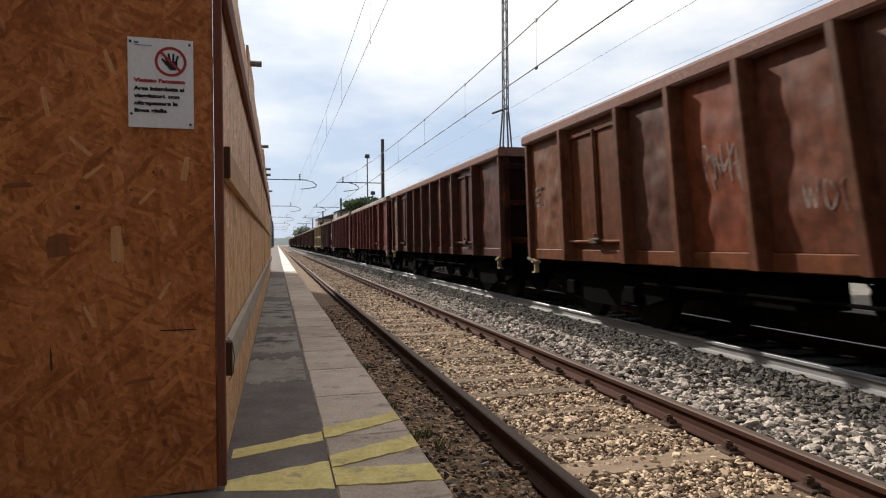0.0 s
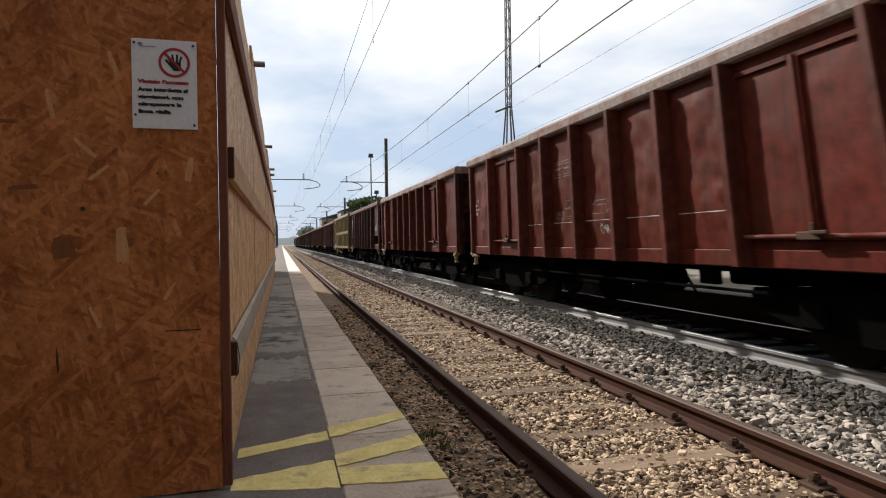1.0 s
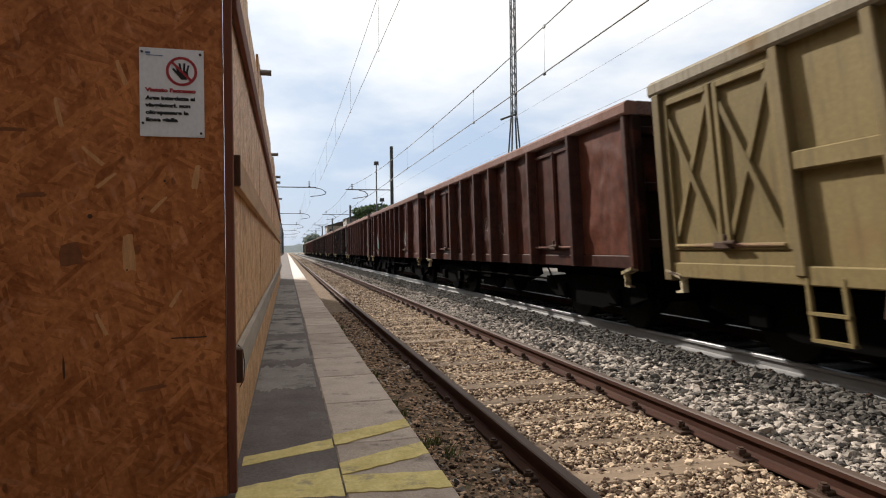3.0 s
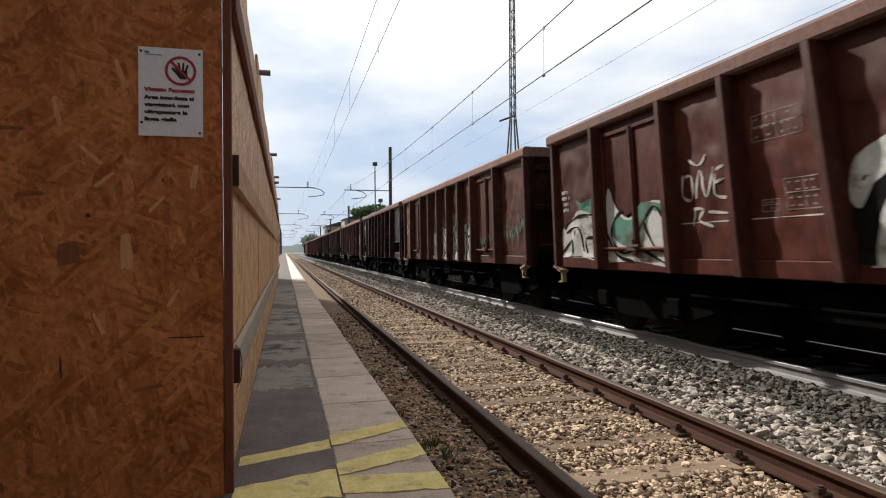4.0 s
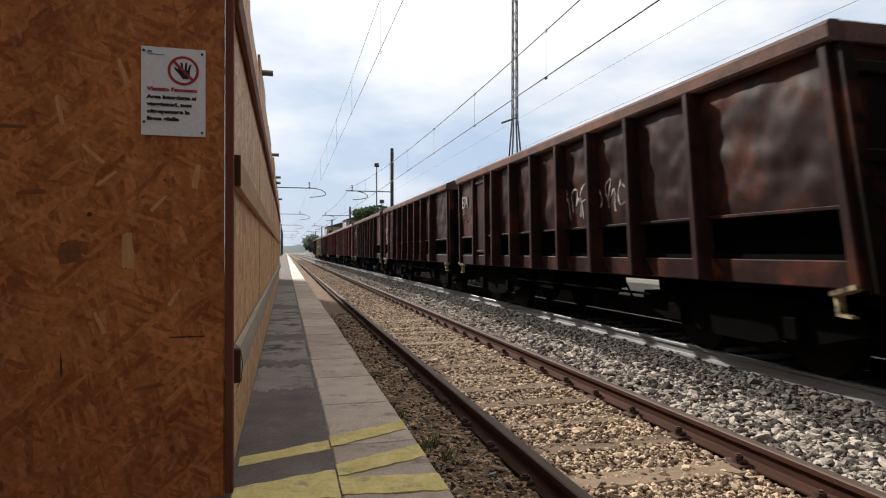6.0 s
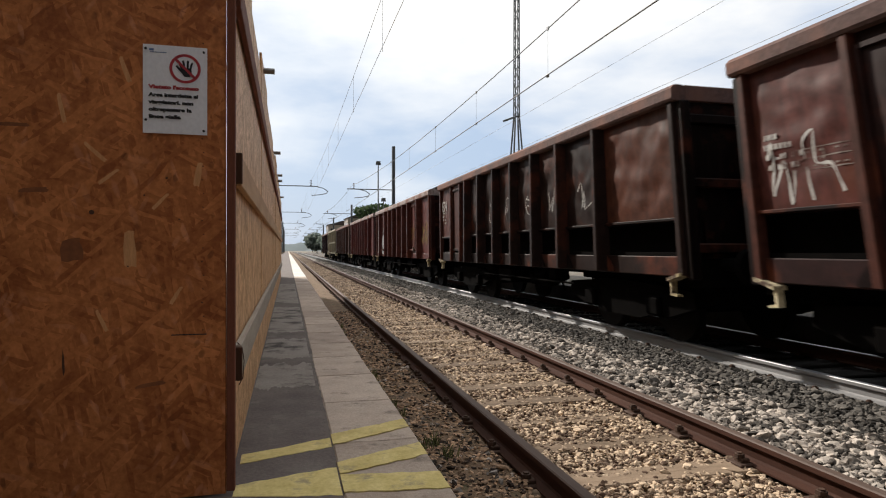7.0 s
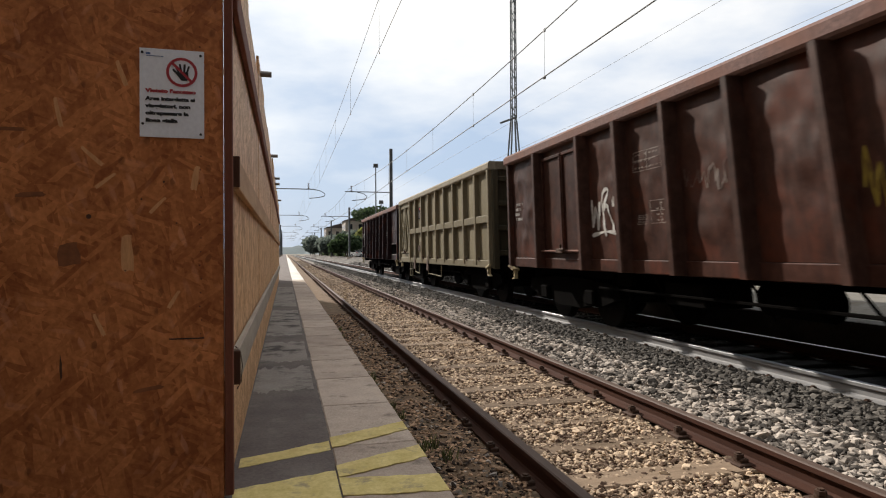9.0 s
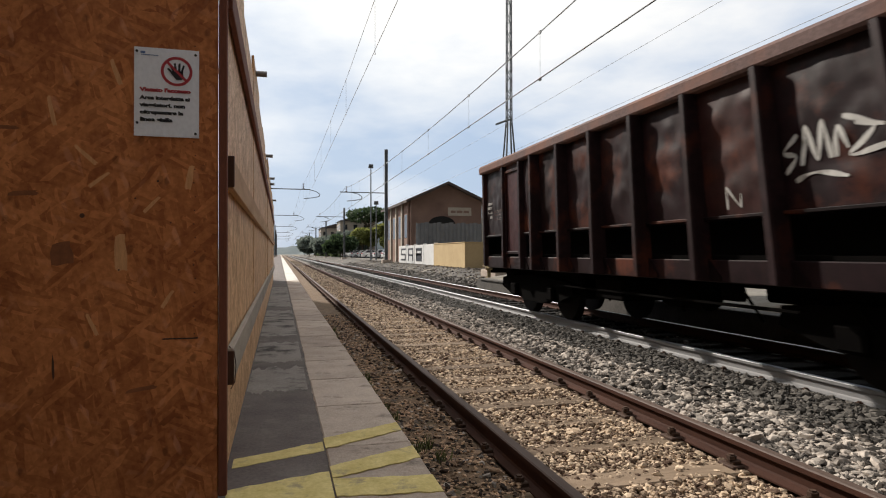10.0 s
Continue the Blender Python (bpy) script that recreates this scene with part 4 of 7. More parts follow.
def running_gear(w, length, reach):
    """Underframe, bogies, buffers, brake gear."""
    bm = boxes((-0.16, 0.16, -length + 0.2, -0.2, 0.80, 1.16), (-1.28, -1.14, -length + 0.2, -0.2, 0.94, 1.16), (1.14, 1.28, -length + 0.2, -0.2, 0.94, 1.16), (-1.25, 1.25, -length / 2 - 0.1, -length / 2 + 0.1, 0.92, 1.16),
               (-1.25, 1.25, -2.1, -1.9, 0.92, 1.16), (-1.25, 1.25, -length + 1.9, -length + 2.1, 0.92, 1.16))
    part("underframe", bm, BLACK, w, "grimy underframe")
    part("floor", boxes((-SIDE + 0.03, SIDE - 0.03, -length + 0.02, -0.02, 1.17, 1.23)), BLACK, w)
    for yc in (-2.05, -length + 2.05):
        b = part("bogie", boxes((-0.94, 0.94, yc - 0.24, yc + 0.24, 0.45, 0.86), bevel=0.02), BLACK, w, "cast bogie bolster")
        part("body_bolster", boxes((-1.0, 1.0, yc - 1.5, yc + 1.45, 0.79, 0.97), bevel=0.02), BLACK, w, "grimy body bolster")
        for s in (-1, 1):
            bm = bmesh.new()
            prism(bm, [(yc - 1.75, 0.52), (yc - 1.1, 0.34), (yc - 0.7, 0.34), (yc - 0.45, 0.28), (yc + 0.45, 0.28), (yc + 0.7, 0.34), (yc + 1.1, 0.34), (yc + 1.75, 0.52),
                       (yc + 1.7, 0.72), (yc + 0.5, 0.80), (yc - 0.5, 0.80), (yc - 1.7, 0.72)], s * 0.95, s * 1.10, "x")
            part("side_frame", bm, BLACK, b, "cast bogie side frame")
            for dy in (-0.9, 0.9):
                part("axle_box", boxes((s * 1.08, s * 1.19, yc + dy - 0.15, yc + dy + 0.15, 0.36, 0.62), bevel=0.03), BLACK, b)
        for dy in (-0.9, 0.9):
            bm = bmesh.new()
            rod(bm, (-0.98, 0, 0), (0.98, 0, 0), 0.08, 10)
            for s in (-1, 1):
                rod(bm, (s * 0.70, 0, 0), (s * 0.79, 0, 0), 0.46, 28)
                rod(bm, (s * 0.66, 0, 0), (s * 0.70, 0, 0), 0.485, 28)
                rod(bm, (s * 0.79, 0, 0), (s * 0.86, 0, 0), 0.17, 14)
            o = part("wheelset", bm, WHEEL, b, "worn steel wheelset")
            o.location = (0, yc + dy, 0.46)
    for end in (0.0, -length):
        d = 1 if end == 0 else -1
        stick = reach if end == 0 else 0.42
        for s in (-1, 1):
            bm = bmesh.new()
            rod(bm, (s * 0.875, end, 1.06), (s * 0.875, end + d * stick, 1.06), 0.10, 12)
            rod(bm, (s * 0.875, end + d * stick, 1.06), (s * 0.875, end + d * (stick + 0.07), 1.06), 0.22, 18, 0.20)
            part("buffer", bm, BLACK, w, "black side buffer")
            y0 = end - d * 0.06
            bm = bmesh.new()
            prism(bm, [(y0 + d * 0.02, 0.985), (y0 - d * 0.24, 0.91), (y0 - d * 0.24, 0.87), (y0 + d * 0.02, 0.945)], s * 1.34, s * 1.50, "x")
            prism(bm, [(y0 - d * 0.235, 0.88), (y0 - d * 0.235, 0.70), (y0 - d * 0.10, 0.69), (y0 - d * 0.10, 0.715), (y0 - d * 0.20, 0.73), (y0 - d * 0.195, 0.89)], s * 1.38, s * 1.46, "x")
            part("corner_step", bm, STEP, w, "chipped pale yellow corner step")
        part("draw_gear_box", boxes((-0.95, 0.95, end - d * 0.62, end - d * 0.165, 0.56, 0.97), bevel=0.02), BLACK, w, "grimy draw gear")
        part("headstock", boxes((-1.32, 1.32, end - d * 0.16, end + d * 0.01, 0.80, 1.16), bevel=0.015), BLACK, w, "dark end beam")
        bm = boxes((-0.06, 0.06, end, end + d * 0.34, 1.0, 1.1), bevel=0.01)
        rod(bm, (0, end + d * 0.34, 1.05), (0, end + d * 0.36, 0.85), 0.035, 8)
        part("coupling", bm, BLACK, w, "black screw coupling")
    for k, y in enumerate((-3.9, -4.8, -6.6, -7.9, -9.2)):
        if y > -length + 2.6:
            bm = rod(bmesh.new(), (-1.16, y, 0.93), (-1.10, y - 0.25, 0.52), 0.018, 6)
            part("rigging_rod", bm, BLACK, w)
    ym = -length / 2
    bm = rod(bmesh.new(), (-0.8, ym - 0.9, 0.72), (-0.8, ym - 0.1, 0.72), 0.2, 14)
    part("brake_cylinder", bm, BLACK, w)
    bm = boxes((-1.2, -0.5, ym + 0.5, ym + 1.3, 0.55, 0.86), bevel=0.02)
    part("brake_box", bm, BLACK, w)
    part("underframe_tank", boxes((0.2, 0.85, -length / 2 - 1.6, -length / 2 - 0.7, 0.60, 0.98), bevel=0.04), BLACK, w, "grimy equipment between the bogies")
    for y0, y1, zb in ((-3.9, -4.3, 0.74), (-length + 4.5, -length + 4.2, 0.72)):
        for x in (-1.2, 1.1):
            part("underframe_box", boxes((x, x + 0.1, y1, y0, zb, 0.94), bevel=0.015), BLACK, w, "dark underframe box")
    bm = rod(bmesh.new(), (-1.22, -length + 3.4, 0.68), (-1.22, -3.4, 0.68), 0.02, 6)
    part("brake_rod", bm, BLACK, w)


def end_walls(w, length, z0, z1, material, ribs):
    for end in (0.0, -length):
        d = 1 if end == 0 else -1
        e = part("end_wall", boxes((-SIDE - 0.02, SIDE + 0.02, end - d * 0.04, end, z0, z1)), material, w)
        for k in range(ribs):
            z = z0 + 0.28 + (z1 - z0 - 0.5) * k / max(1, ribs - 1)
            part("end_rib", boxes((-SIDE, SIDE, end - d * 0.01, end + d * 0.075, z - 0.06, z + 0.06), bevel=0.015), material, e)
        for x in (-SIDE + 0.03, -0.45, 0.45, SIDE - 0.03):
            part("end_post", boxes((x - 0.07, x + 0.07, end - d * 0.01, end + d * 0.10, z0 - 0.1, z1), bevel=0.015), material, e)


def colour_all(w, colour, rim, group="wagons of the goods train"):
    rng = random.Random(hash(colour) % 1000)
    for o in w.children_recursive:
        c = rim if o.name.startswith("top_rim") else colour
        # ends carry their unlit side's shade as a darker colour; gussets, lips darker too
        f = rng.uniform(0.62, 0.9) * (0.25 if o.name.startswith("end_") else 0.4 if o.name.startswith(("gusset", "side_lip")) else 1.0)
        if o.name.startswith("post"):           # dusty, rubbed posts
            dust = 0.05 if max(colour) < 0.06 else 0.16
            c = tuple((1 - dust) * v + dust * d for v, d in zip(c, (0.19, 0.14, 0.12)))
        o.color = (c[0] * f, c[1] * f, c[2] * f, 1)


def door_leaf(w, y0, y1, z0, z1, seed, material):
    d = part("door", dented(y0, y1, z0, z1, -SIDE - 0.015, seed, 0.008), material, w)
    f = 0.055
    part("door_frame", boxes((-SIDE - 0.05, -SIDE - 0.005, y0, y0 + f, z0, z1), (-SIDE - 0.05, -SIDE - 0.005, y1 - f, y1, z0, z1),
                             (-SIDE - 0.05, -SIDE - 0.005, y0 + f, y1 - f, z1 - f, z1), (-SIDE - 0.05, -SIDE - 0.005, y0 + f, y1 - f, z0, z0 + f), bevel=0.006), material, d)
    return d


def door_latch(w, y0, y1, z):
    bm = rod(bmesh.new(), (-SIDE - 0.085, y0 + 0.05, z), (-SIDE - 0.085, y1 - 0.05, z), 0.02, 8)
    part("locking_bar", bm, RIM, w, "scuffed door locking bar")
    ym = (y0 + y1) / 2
    bm = boxes((-SIDE - 0.14, -SIDE - 0.02, ym - 0.14, ym + 0.12, z - 0.04, z + 0.04), (-SIDE - 0.17, -SIDE - 0.12, ym - 0.24, ym - 0.06, z + 0.01, z + 0.05), (-SIDE - 0.16, -SIDE - 0.12, ym - 0.10, ym - 0.06, z + 0.045, z + 0.12), bevel=0.01)
    part("door_latch", bm, IRON, w, "rusty door latch")


def top_rims(w, length, z0, z1, material, over=0.13):
    prof = [(-SIDE - over, z0 + 0.03), (-SIDE - over + 0.02, z0), (-SIDE + 0.06, z0), (-SIDE + 0.06, z1 - 0.02), (-SIDE + 0.03, z1), (-SIDE - over + 0.05, z1), (-SIDE - over, z1 - 0.05)]
    bm = bmesh.new()
    prism(bm, prof, -length - 0.06, 0.06)
    a = part("top_rim", bm, material, w, "dusty top rim")
    mirror(a, w)
    for y0, y1 in ((0.062, -0.05), (-length + 0.05, -length - 0.062)):
        part("top_rim", boxes((-SIDE + 0.062, SIDE - 0.062, y0, y1, z0, z1), bevel=0.01), material, w, "dusty top rim")


def wagon_eight_bay(length):
    """Bogie open wagon: two double doors a side, sheets between upright posts."""
    w = thing("open_wagon", "", "goods wagon")
    end, door = BAY_END, BAY_DOOR
    bay = (length - 2 * end - 2 * door) / 5
    z0, z1 = 1.02, 3.10
    cuts = [(-end, -end - door, "door")]
    y = -end - door
    for k in range(5):
        cuts.append((y, y - bay, "sheet"))
        y -= bay
    cuts += [(y, y - door, "door"), (y - door, -length, "sheet")]
    cuts.insert(0, (0.0, -end, "sheet"))
    for k, (a, b, kind) in enumerate(cuts):
        if kind == "sheet":
            o = part("side_sheet", dented(b, a, z0 + 0.12, z1, -SIDE, k * 1.3 + 0.4, 0.026), PAINT, w)
            mirror(o, w)
        else:
            m = (a + b) / 2
            for p, q, s in ((m, a - 0.05, 1), (b + 0.05, m, 2)):
                d = door_leaf(w, p + 0.01, q - 0.01, z0 + 0.205, z1 - 0.12, k * 2.2 + s, PAINT)
            o = part("door_sill", boxes((-SIDE - 0.02, -SIDE + 0.03, b, a, z0 + 0.10, z0 + 0.20), bevel=0.006), PAINT, w)
            mirror(o, w)
            o = part("side_sheet", boxes((SIDE - 0.03, SIDE, b, a, z0 + 0.3, z1)), PAINT, w)
            part("door_header", boxes((-SIDE - 0.015, -SIDE + 0.02, b, a, z1 - 0.115, z1)), PAINT, w)
            door_latch(w, b, a, z0 + 0.245)
            part("door_post", stanchion(m, z0 + 0.21, z1 - 0.14, 0.07, 0.07), PAINT, w)
    posts = [-0.07] + [c[1] for c in cuts[:-1]] + [-length + 0.07]
    for y in posts:
        deep = 0.195 if y not in (posts[0], posts[-1]) else 0.10
        o = part("post", stanchion(y, z0 - 0.06, z1, deep, 0.12, deep), PAINT, w)
        mirror(o, w)
    o = part("side_sill", boxes((-SIDE - 0.03, -SIDE + 0.06, -length + 0.02, -0.02, z0 - 0.07, z0 + 0.115), bevel=0.012), PAINT, w, "side sill")
    mirror(o, w)
    end_walls(w, length, z0, z1, PAINT, 3)
    top_rims(w, length, z1, z1 + 0.20, RIM)
    running_gear(w, length, 0.42)
    return w


def wagon_framed(length):
    """Open wagon with a raised body: a deep shaded slot between sheets and sill, one door near the rear."""
    w = thing("open_wagon", "", "goods wagon")
    z0, z1, zs = 0.93, 3.10, 1.66
    cuts = [(a, b, "door" if k == 1 else "sheet") for k, (a, b) in enumerate(zip(FRAMED_CUTS, FRAMED_CUTS[1:]))]
    for k, (a, b, kind) in enumerate(cuts):
        if kind == "sheet":
            o = part("side_sheet", dented(b, a, zs, z1, -SIDE, k * 1.9 + 7.0, 0.026), PAINT, w)
            mirror(o, w)
            # the slot's shade is put into this sheet's black colour
            o = part("lower_sheet", boxes((-SIDE + 0.22, -SIDE + 0.25, b, a, 1.18, zs)), BLACK, w, "lower sheet coloured near-black for the slot's shade")
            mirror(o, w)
            o = part("side_lip", boxes((-SIDE - 0.05, -SIDE + 0.24, b + 0.03, a - 0.03, zs - 0.04, zs), bevel=0.008), PAINT, w)
            mirror(o, w)
        else:
            door_leaf(w, b + 0.05, a - 0.05, 1.24, z1 - 0.1, k + 3.0, PAINT)
            part("side_sheet", boxes((SIDE - 0.03, SIDE, b, a, 1.24, z1)), PAINT, w)
            part("door_header", boxes((-SIDE - 0.015, -SIDE + 0.02, b, a, z1 - 0.1, z1)), PAINT, w)
    posts = [-0.07] + [c[1] for c in cuts[:-1]] + [-length + 0.07]
    for k, y in enumerate(posts):
        edge, jamb = k in (0, len(posts) - 1), k in (1, 2)
        deep, foot = (0.09, 0.09) if edge else (0.10, 0.12) if jamb else (0.18, 0.21)
        o = part("post", stanchion(y, z0 + 0.02, z1, deep, 0.11, foot), PAINT, w)
        mirror(o, w)
        if not edge:
            bm = bmesh.new()
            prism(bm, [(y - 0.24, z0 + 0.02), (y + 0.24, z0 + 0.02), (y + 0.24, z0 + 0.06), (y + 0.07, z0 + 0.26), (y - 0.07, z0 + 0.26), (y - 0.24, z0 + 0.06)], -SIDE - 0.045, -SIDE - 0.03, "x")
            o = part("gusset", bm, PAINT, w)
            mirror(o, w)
    o = part("side_sill", boxes((-SIDE - 0.028, -SIDE + 0.06, -length + 0.02, -0.02, z0, z0 + 0.25), bevel=0.012), PAINT, w, "side sill")
    mirror(o, w)
    end_walls(w, length, 1.0, z1, PAINT, 3)
    top_rims(w, length, z1, z1 + 0.20, RIM)
    running_gear(w, length, 0.42)
    return w


def wagon_pale(length):
    """Tall pale wagon: a grid of posts with a middle rail, braced double doors at the rear."""
    w = thing("open_wagon", "", "goods wagon")
    z0, z1, zm = 0.96, 3.18, 2.04
    corner, door = 0.25, 1.83
    bay = (length - corner - door - 0.1) / 9
    ys = [-corner - door - bay * k for k in range(10)]
    for k in range(9):
        a, b = ys[k], ys[k + 1]
        for lo, hi, s in ((z0 + 0.1, zm - 0.09, 1), (zm + 0.09, z1, 2)):
            o = part("side_sheet", dented(b + 0.05, a - 0.05, lo, hi, -SIDE, k * 1.1 + s * 9, 0.006, 6), PALE, w)
            mirror(o, w)
    for k, y in enumerate(ys):
        o = part("post", boxes((-SIDE - 0.115, -SIDE + 0.03, y - 0.062, y + 0.062, z0, z1), bevel=0.012), PALE, w)
        mirror(o, w)
    o = part("middle_rail", boxes((-SIDE - 0.098, -SIDE + 0.03, ys[-1], ys[0], zm - 0.09, zm + 0.09), bevel=0.012), PALE, w)
    mirror(o, w)
    o = part("side_sill", boxes((-SIDE - 0.09, -SIDE + 0.03, -length + 0.02, -0.02, z0 - 0.08, z0 + 0.10), bevel=0.012), PALE, w)
    mirror(o, w)
    for y in (-0.075, ):
        o = part("post", boxes((-SIDE - 0.125, -SIDE + 0.03, y - 0.075, y + 0.075, z0 - 0.12, z1), bevel=0.012), PALE, w)
        mirror(o, w)
    # doors with crossed braces
    half = (door + corner - 0.2) / 2
    for k in range(2):
        a = -0.17 - k * half
        b = a - half + 0.05
        d = part("door", boxes((-SIDE - 0.02, -SIDE + 0.02, b, a, z0 + 0.25, z1 - 0.1)), PALE, w)
        lo, hi, f = z0 + 0.25, z1 - 0.1, 0.075
        part("door_frame", boxes((-SIDE - 0.08, -SIDE - 0.02, b, b + f, lo, hi), (-SIDE - 0.08, -SIDE - 0.02, a - f, a, lo, hi),
                                 (-SIDE - 0.08, -SIDE - 0.02, b + f, a - f, lo, lo + f), (-SIDE - 0.08, -SIDE - 0.02, b + f, a - f, hi - f, hi), bevel=0.008), PALE, d)
        for (p, q) in (((b + f, lo + f), (a - f, hi - 0.25)), ((a - f, lo + f + 0.1), (b + f, hi - f))):
            v = Vector((q[0] - p[0], q[1] - p[1]))
            nrm = Vector((-v.y, v.x)).normalized() * 0.035
            bm = bmesh.new()
            x1 = -SIDE - 0.062 - (0.006 if p[0] == b + f else 0)
            prism(bm, [(p[0] + nrm.x, p[1] + nrm.y), (q[0] + nrm.x, q[1] + nrm.y), (q[0] - nrm.x, q[1] - nrm.y), (p[0] - nrm.x, p[1] - nrm.y)], x1, -SIDE - 0.02, "x")
            part("door_brace", bm, PALE, d)
        o = part("side_sheet", boxes((SIDE - 0.03, SIDE, b - 0.05, a, z0 + 0.1, z1)), PALE, w)
    part("door_header", boxes((-SIDE - 0.06, -SIDE + 0.02, ys[0] + 0.06, -0.15, z1 - 0.095, z1)), PALE, w)
    part("door_sill", boxes((-SIDE - 0.06, -SIDE + 0.02, ys[0] + 0.06, -0.15, z0 + 0.10, z0 + 0.245)), PALE, w)
    door_latch(w, ys[0] + 0.1, -0.2, z0 + 0.30)
    bm = boxes((-SIDE - 0.1, -SIDE - 0.06, ys[0] - 0.02, ys[0] - 0.06, 0.38, z0), (-SIDE - 0.1, -SIDE - 0.06, ys[0] - 0.40, ys[0] - 0.44, 0.38, z0),
               (-SIDE - 0.11, -SIDE - 0.05, ys[0] - 0.44, ys[0] - 0.02, 0.38, 0.41), (-SIDE - 0.11, -SIDE - 0.05, ys[0] - 0.44, ys[0] - 0.02, 0.62, 0.65))
    part("foot_ladder", bm, PALE, w, "pale steel foot ladder")
    for k, m in ((1, 2), (3, 5)):                # bent foot stirrups and gusset plates below the sill
        a, b = ys[k] + 0.12, ys[m] + 0.45
        bm = bmesh.new()
        for p, q in (((a, z0 - 0.02), (a, z0 - 0.40)), ((a, z0 - 0.40), (b, z0 - 0.44)), ((b, z0 - 0.44), (b, z0 - 0.02))):
            rod(bm, (-SIDE - 0.075, *p), (-SIDE - 0.075, *q), 0.017, 6)
        part("stirrup", bm, PALE, w, "pale bent steel stirrup")
        bm = bmesh.new()
        prism(bm, [(a + 0.16, z0 - 0.3), (a - 0.16, z0 - 0.3), (a - 0.1, z0 + 0.16), (a + 0.02, z0 + 0.18)], -SIDE - 0.118, -SIDE - 0.10, "x")
        part("gusset_plate", bm, IRON, w, "rusty gusset plate")
    for k in range(2, 9):                        # lashing rings along the sill
        y = (ys[k] + ys[k + 1]) / 2 + 0.28
        bm = bmesh.new()
        for i in range(8):
            p, q = 0.785 * i, 0.785 * (i + 1)
            rod(bm, (-SIDE - 0.1, y + 0.045 * math.cos(p), z0 + 0.12 + 0.045 * math.sin(p)), (-SIDE - 0.1, y + 0.045 * math.cos(q), z0 + 0.12 + 0.045 * math.sin(q)), 0.011, 5)
        part("lashing_ring", bm, IRON, w)
    for y, z in ((ys[1] - 0.14, 1.30), (ys[1] - 0.52, 1.42)):
        part("label_plate", boxes((-SIDE - 0.03, -SIDE - 0.018, y - 0.26, y, z, z + 0.22), bevel=0.002), IRON, w, "small dark label plate")
    end_walls(w, length, z0, z1, PALE, 4)
    top_rims(w, length, z1, z1 + 0.195, PALE)
    running_gear(w, length, 0.30)
    return w


# rear body end at 0 s, kind, body colour, label
TRAIN = [
    (10.82, "bay", (0.20, 0.070, 0.030), "open goods wagon, orange-brown and heavily rusted"),
    (25.02, "bay", (0.115, 0.044, 0.031), "open goods wagon with brown rusty sheets"),
    (38.95, "bay", (0.185, 0.034, 0.022), "red-brown open goods wagon with dented sheets"),
    (52.97, "bay", (0.175, 0.032, 0.022), "red-brown open goods wagon with white stencilled panels"),
    (66.22, "framed", (0.085, 0.023, 0.02), "maroon open goods wagon with silver graffiti between its posts"),
    (79.56, "pale", (0.28, 0.215, 0.10), "tall pale yellow open goods wagon with a middle rail"),
    (93.06, "bay", (0.10, 0.036, 0.028), "dark red-brown open goods wagon, weathered"),
    (107.05, "bay", (0.125, 0.034, 0.026), "brown open goods wagon sprayed with red and silver graffiti"),
    (121.08, "bay", (0.125, 0.042, 0.032), "brown open goods wagon with outlined silver graffiti letters"),
    (134.15, "framed", (0.030, 0.017, 0.017), "dark brown open goods wagon with white scrawled tags"),
    (148.44, "bay", (0.10, 0.034, 0.027), "brown open goods wagon covered in white tags"),
    (161.80, "framed", (0.042, 0.017, 0.017), "dark brown open goods wagon, grimy"),
    (175.15, "framed", (0.038, 0.016, 0.016), "dark brown open goods wagon with thin white tags"),
    (188.42, "framed", (0.030, 0.015, 0.013), "blackened brown open goods wagon with chalky tags"),
    (202.66, "bay", (0.15, 0.034, 0.026), "red-brown open goods wagon with pale blue graffiti"),
    (216.48, "bay", (0.155, 0.026, 0.022), "clean red-brown open goods wagon"),
    (230.64, "bay", (0.090, 0.038, 0.027), "brown open goods wagon with white and yellow tags"),
    (243.40, "pale", (0.27, 0.235, 0.155), "tall pale beige open goods wagon with braced doors"),
    (256.27, "framed", (0.030, 0.013, 0.017), "dark maroon open goods wagon with a white tag, train's last"),
]
SPEED = 24.26
BUILD = {"bay": wagon_eight_bay, "framed": wagon_framed, "pale": wagon_pale}
LENGTH = {"bay": 12.79, "framed": 12.15, "pale": 11.585}
RIMS = {"bay": (0.24, 0.15, 0.135), "framed": (0.16, 0.105, 0.098), "pale": (0.33, 0.29, 0.22)}


SUNLIT_RIMS = (38.95, 52.97, 202.66, 216.48)        # wagons whose top rim is coloured paler for the sun on it


def build_train():
    masters, wagons = {}, []
    for rear, kind, colour, label in TRAIN:
        if kind in masters:
            w = copy_thing(masters[kind], pose(0, 0, 0))
        else:
            w = masters[kind] = BUILD[kind](LENGTH[kind])
        tagged(w, label, "goods wagon", "wagons of the goods train")
        colour_all(w, colour, (0.40, 0.34, 0.325) if rear in SUNLIT_RIMS else RIMS[kind])
        w.location = (TRACK_B, rear, 0)
        wagons.append(w)
    return wagons


WAGONS = build_train()

# ---- the far side of the line ----
YARD_Z, EDGE_Z, FAR_EDGE = 0.40, 0.24, 7.80
BRICK = surface("shed_brick", (0.13, 0.078, 0.06), (0.31, 0.20, 0.155), 0.5, 14, 0.9, 0.5, 0.01, stain=(0.20, 0.15, 0.12), stain_at=0.62)
PLASTER_TAN = surface("tan_plaster", (0.40, 0.28, 0.14), (0.56, 0.42, 0.23), 0.8, 12, 0.9, 0.3, 0.006)
PLASTER_WHITE = surface("white_plaster", (0.50, 0.49, 0.47), (0.72, 0.71, 0.69), 0.8, 12, 0.9, 0.3, 0.006)
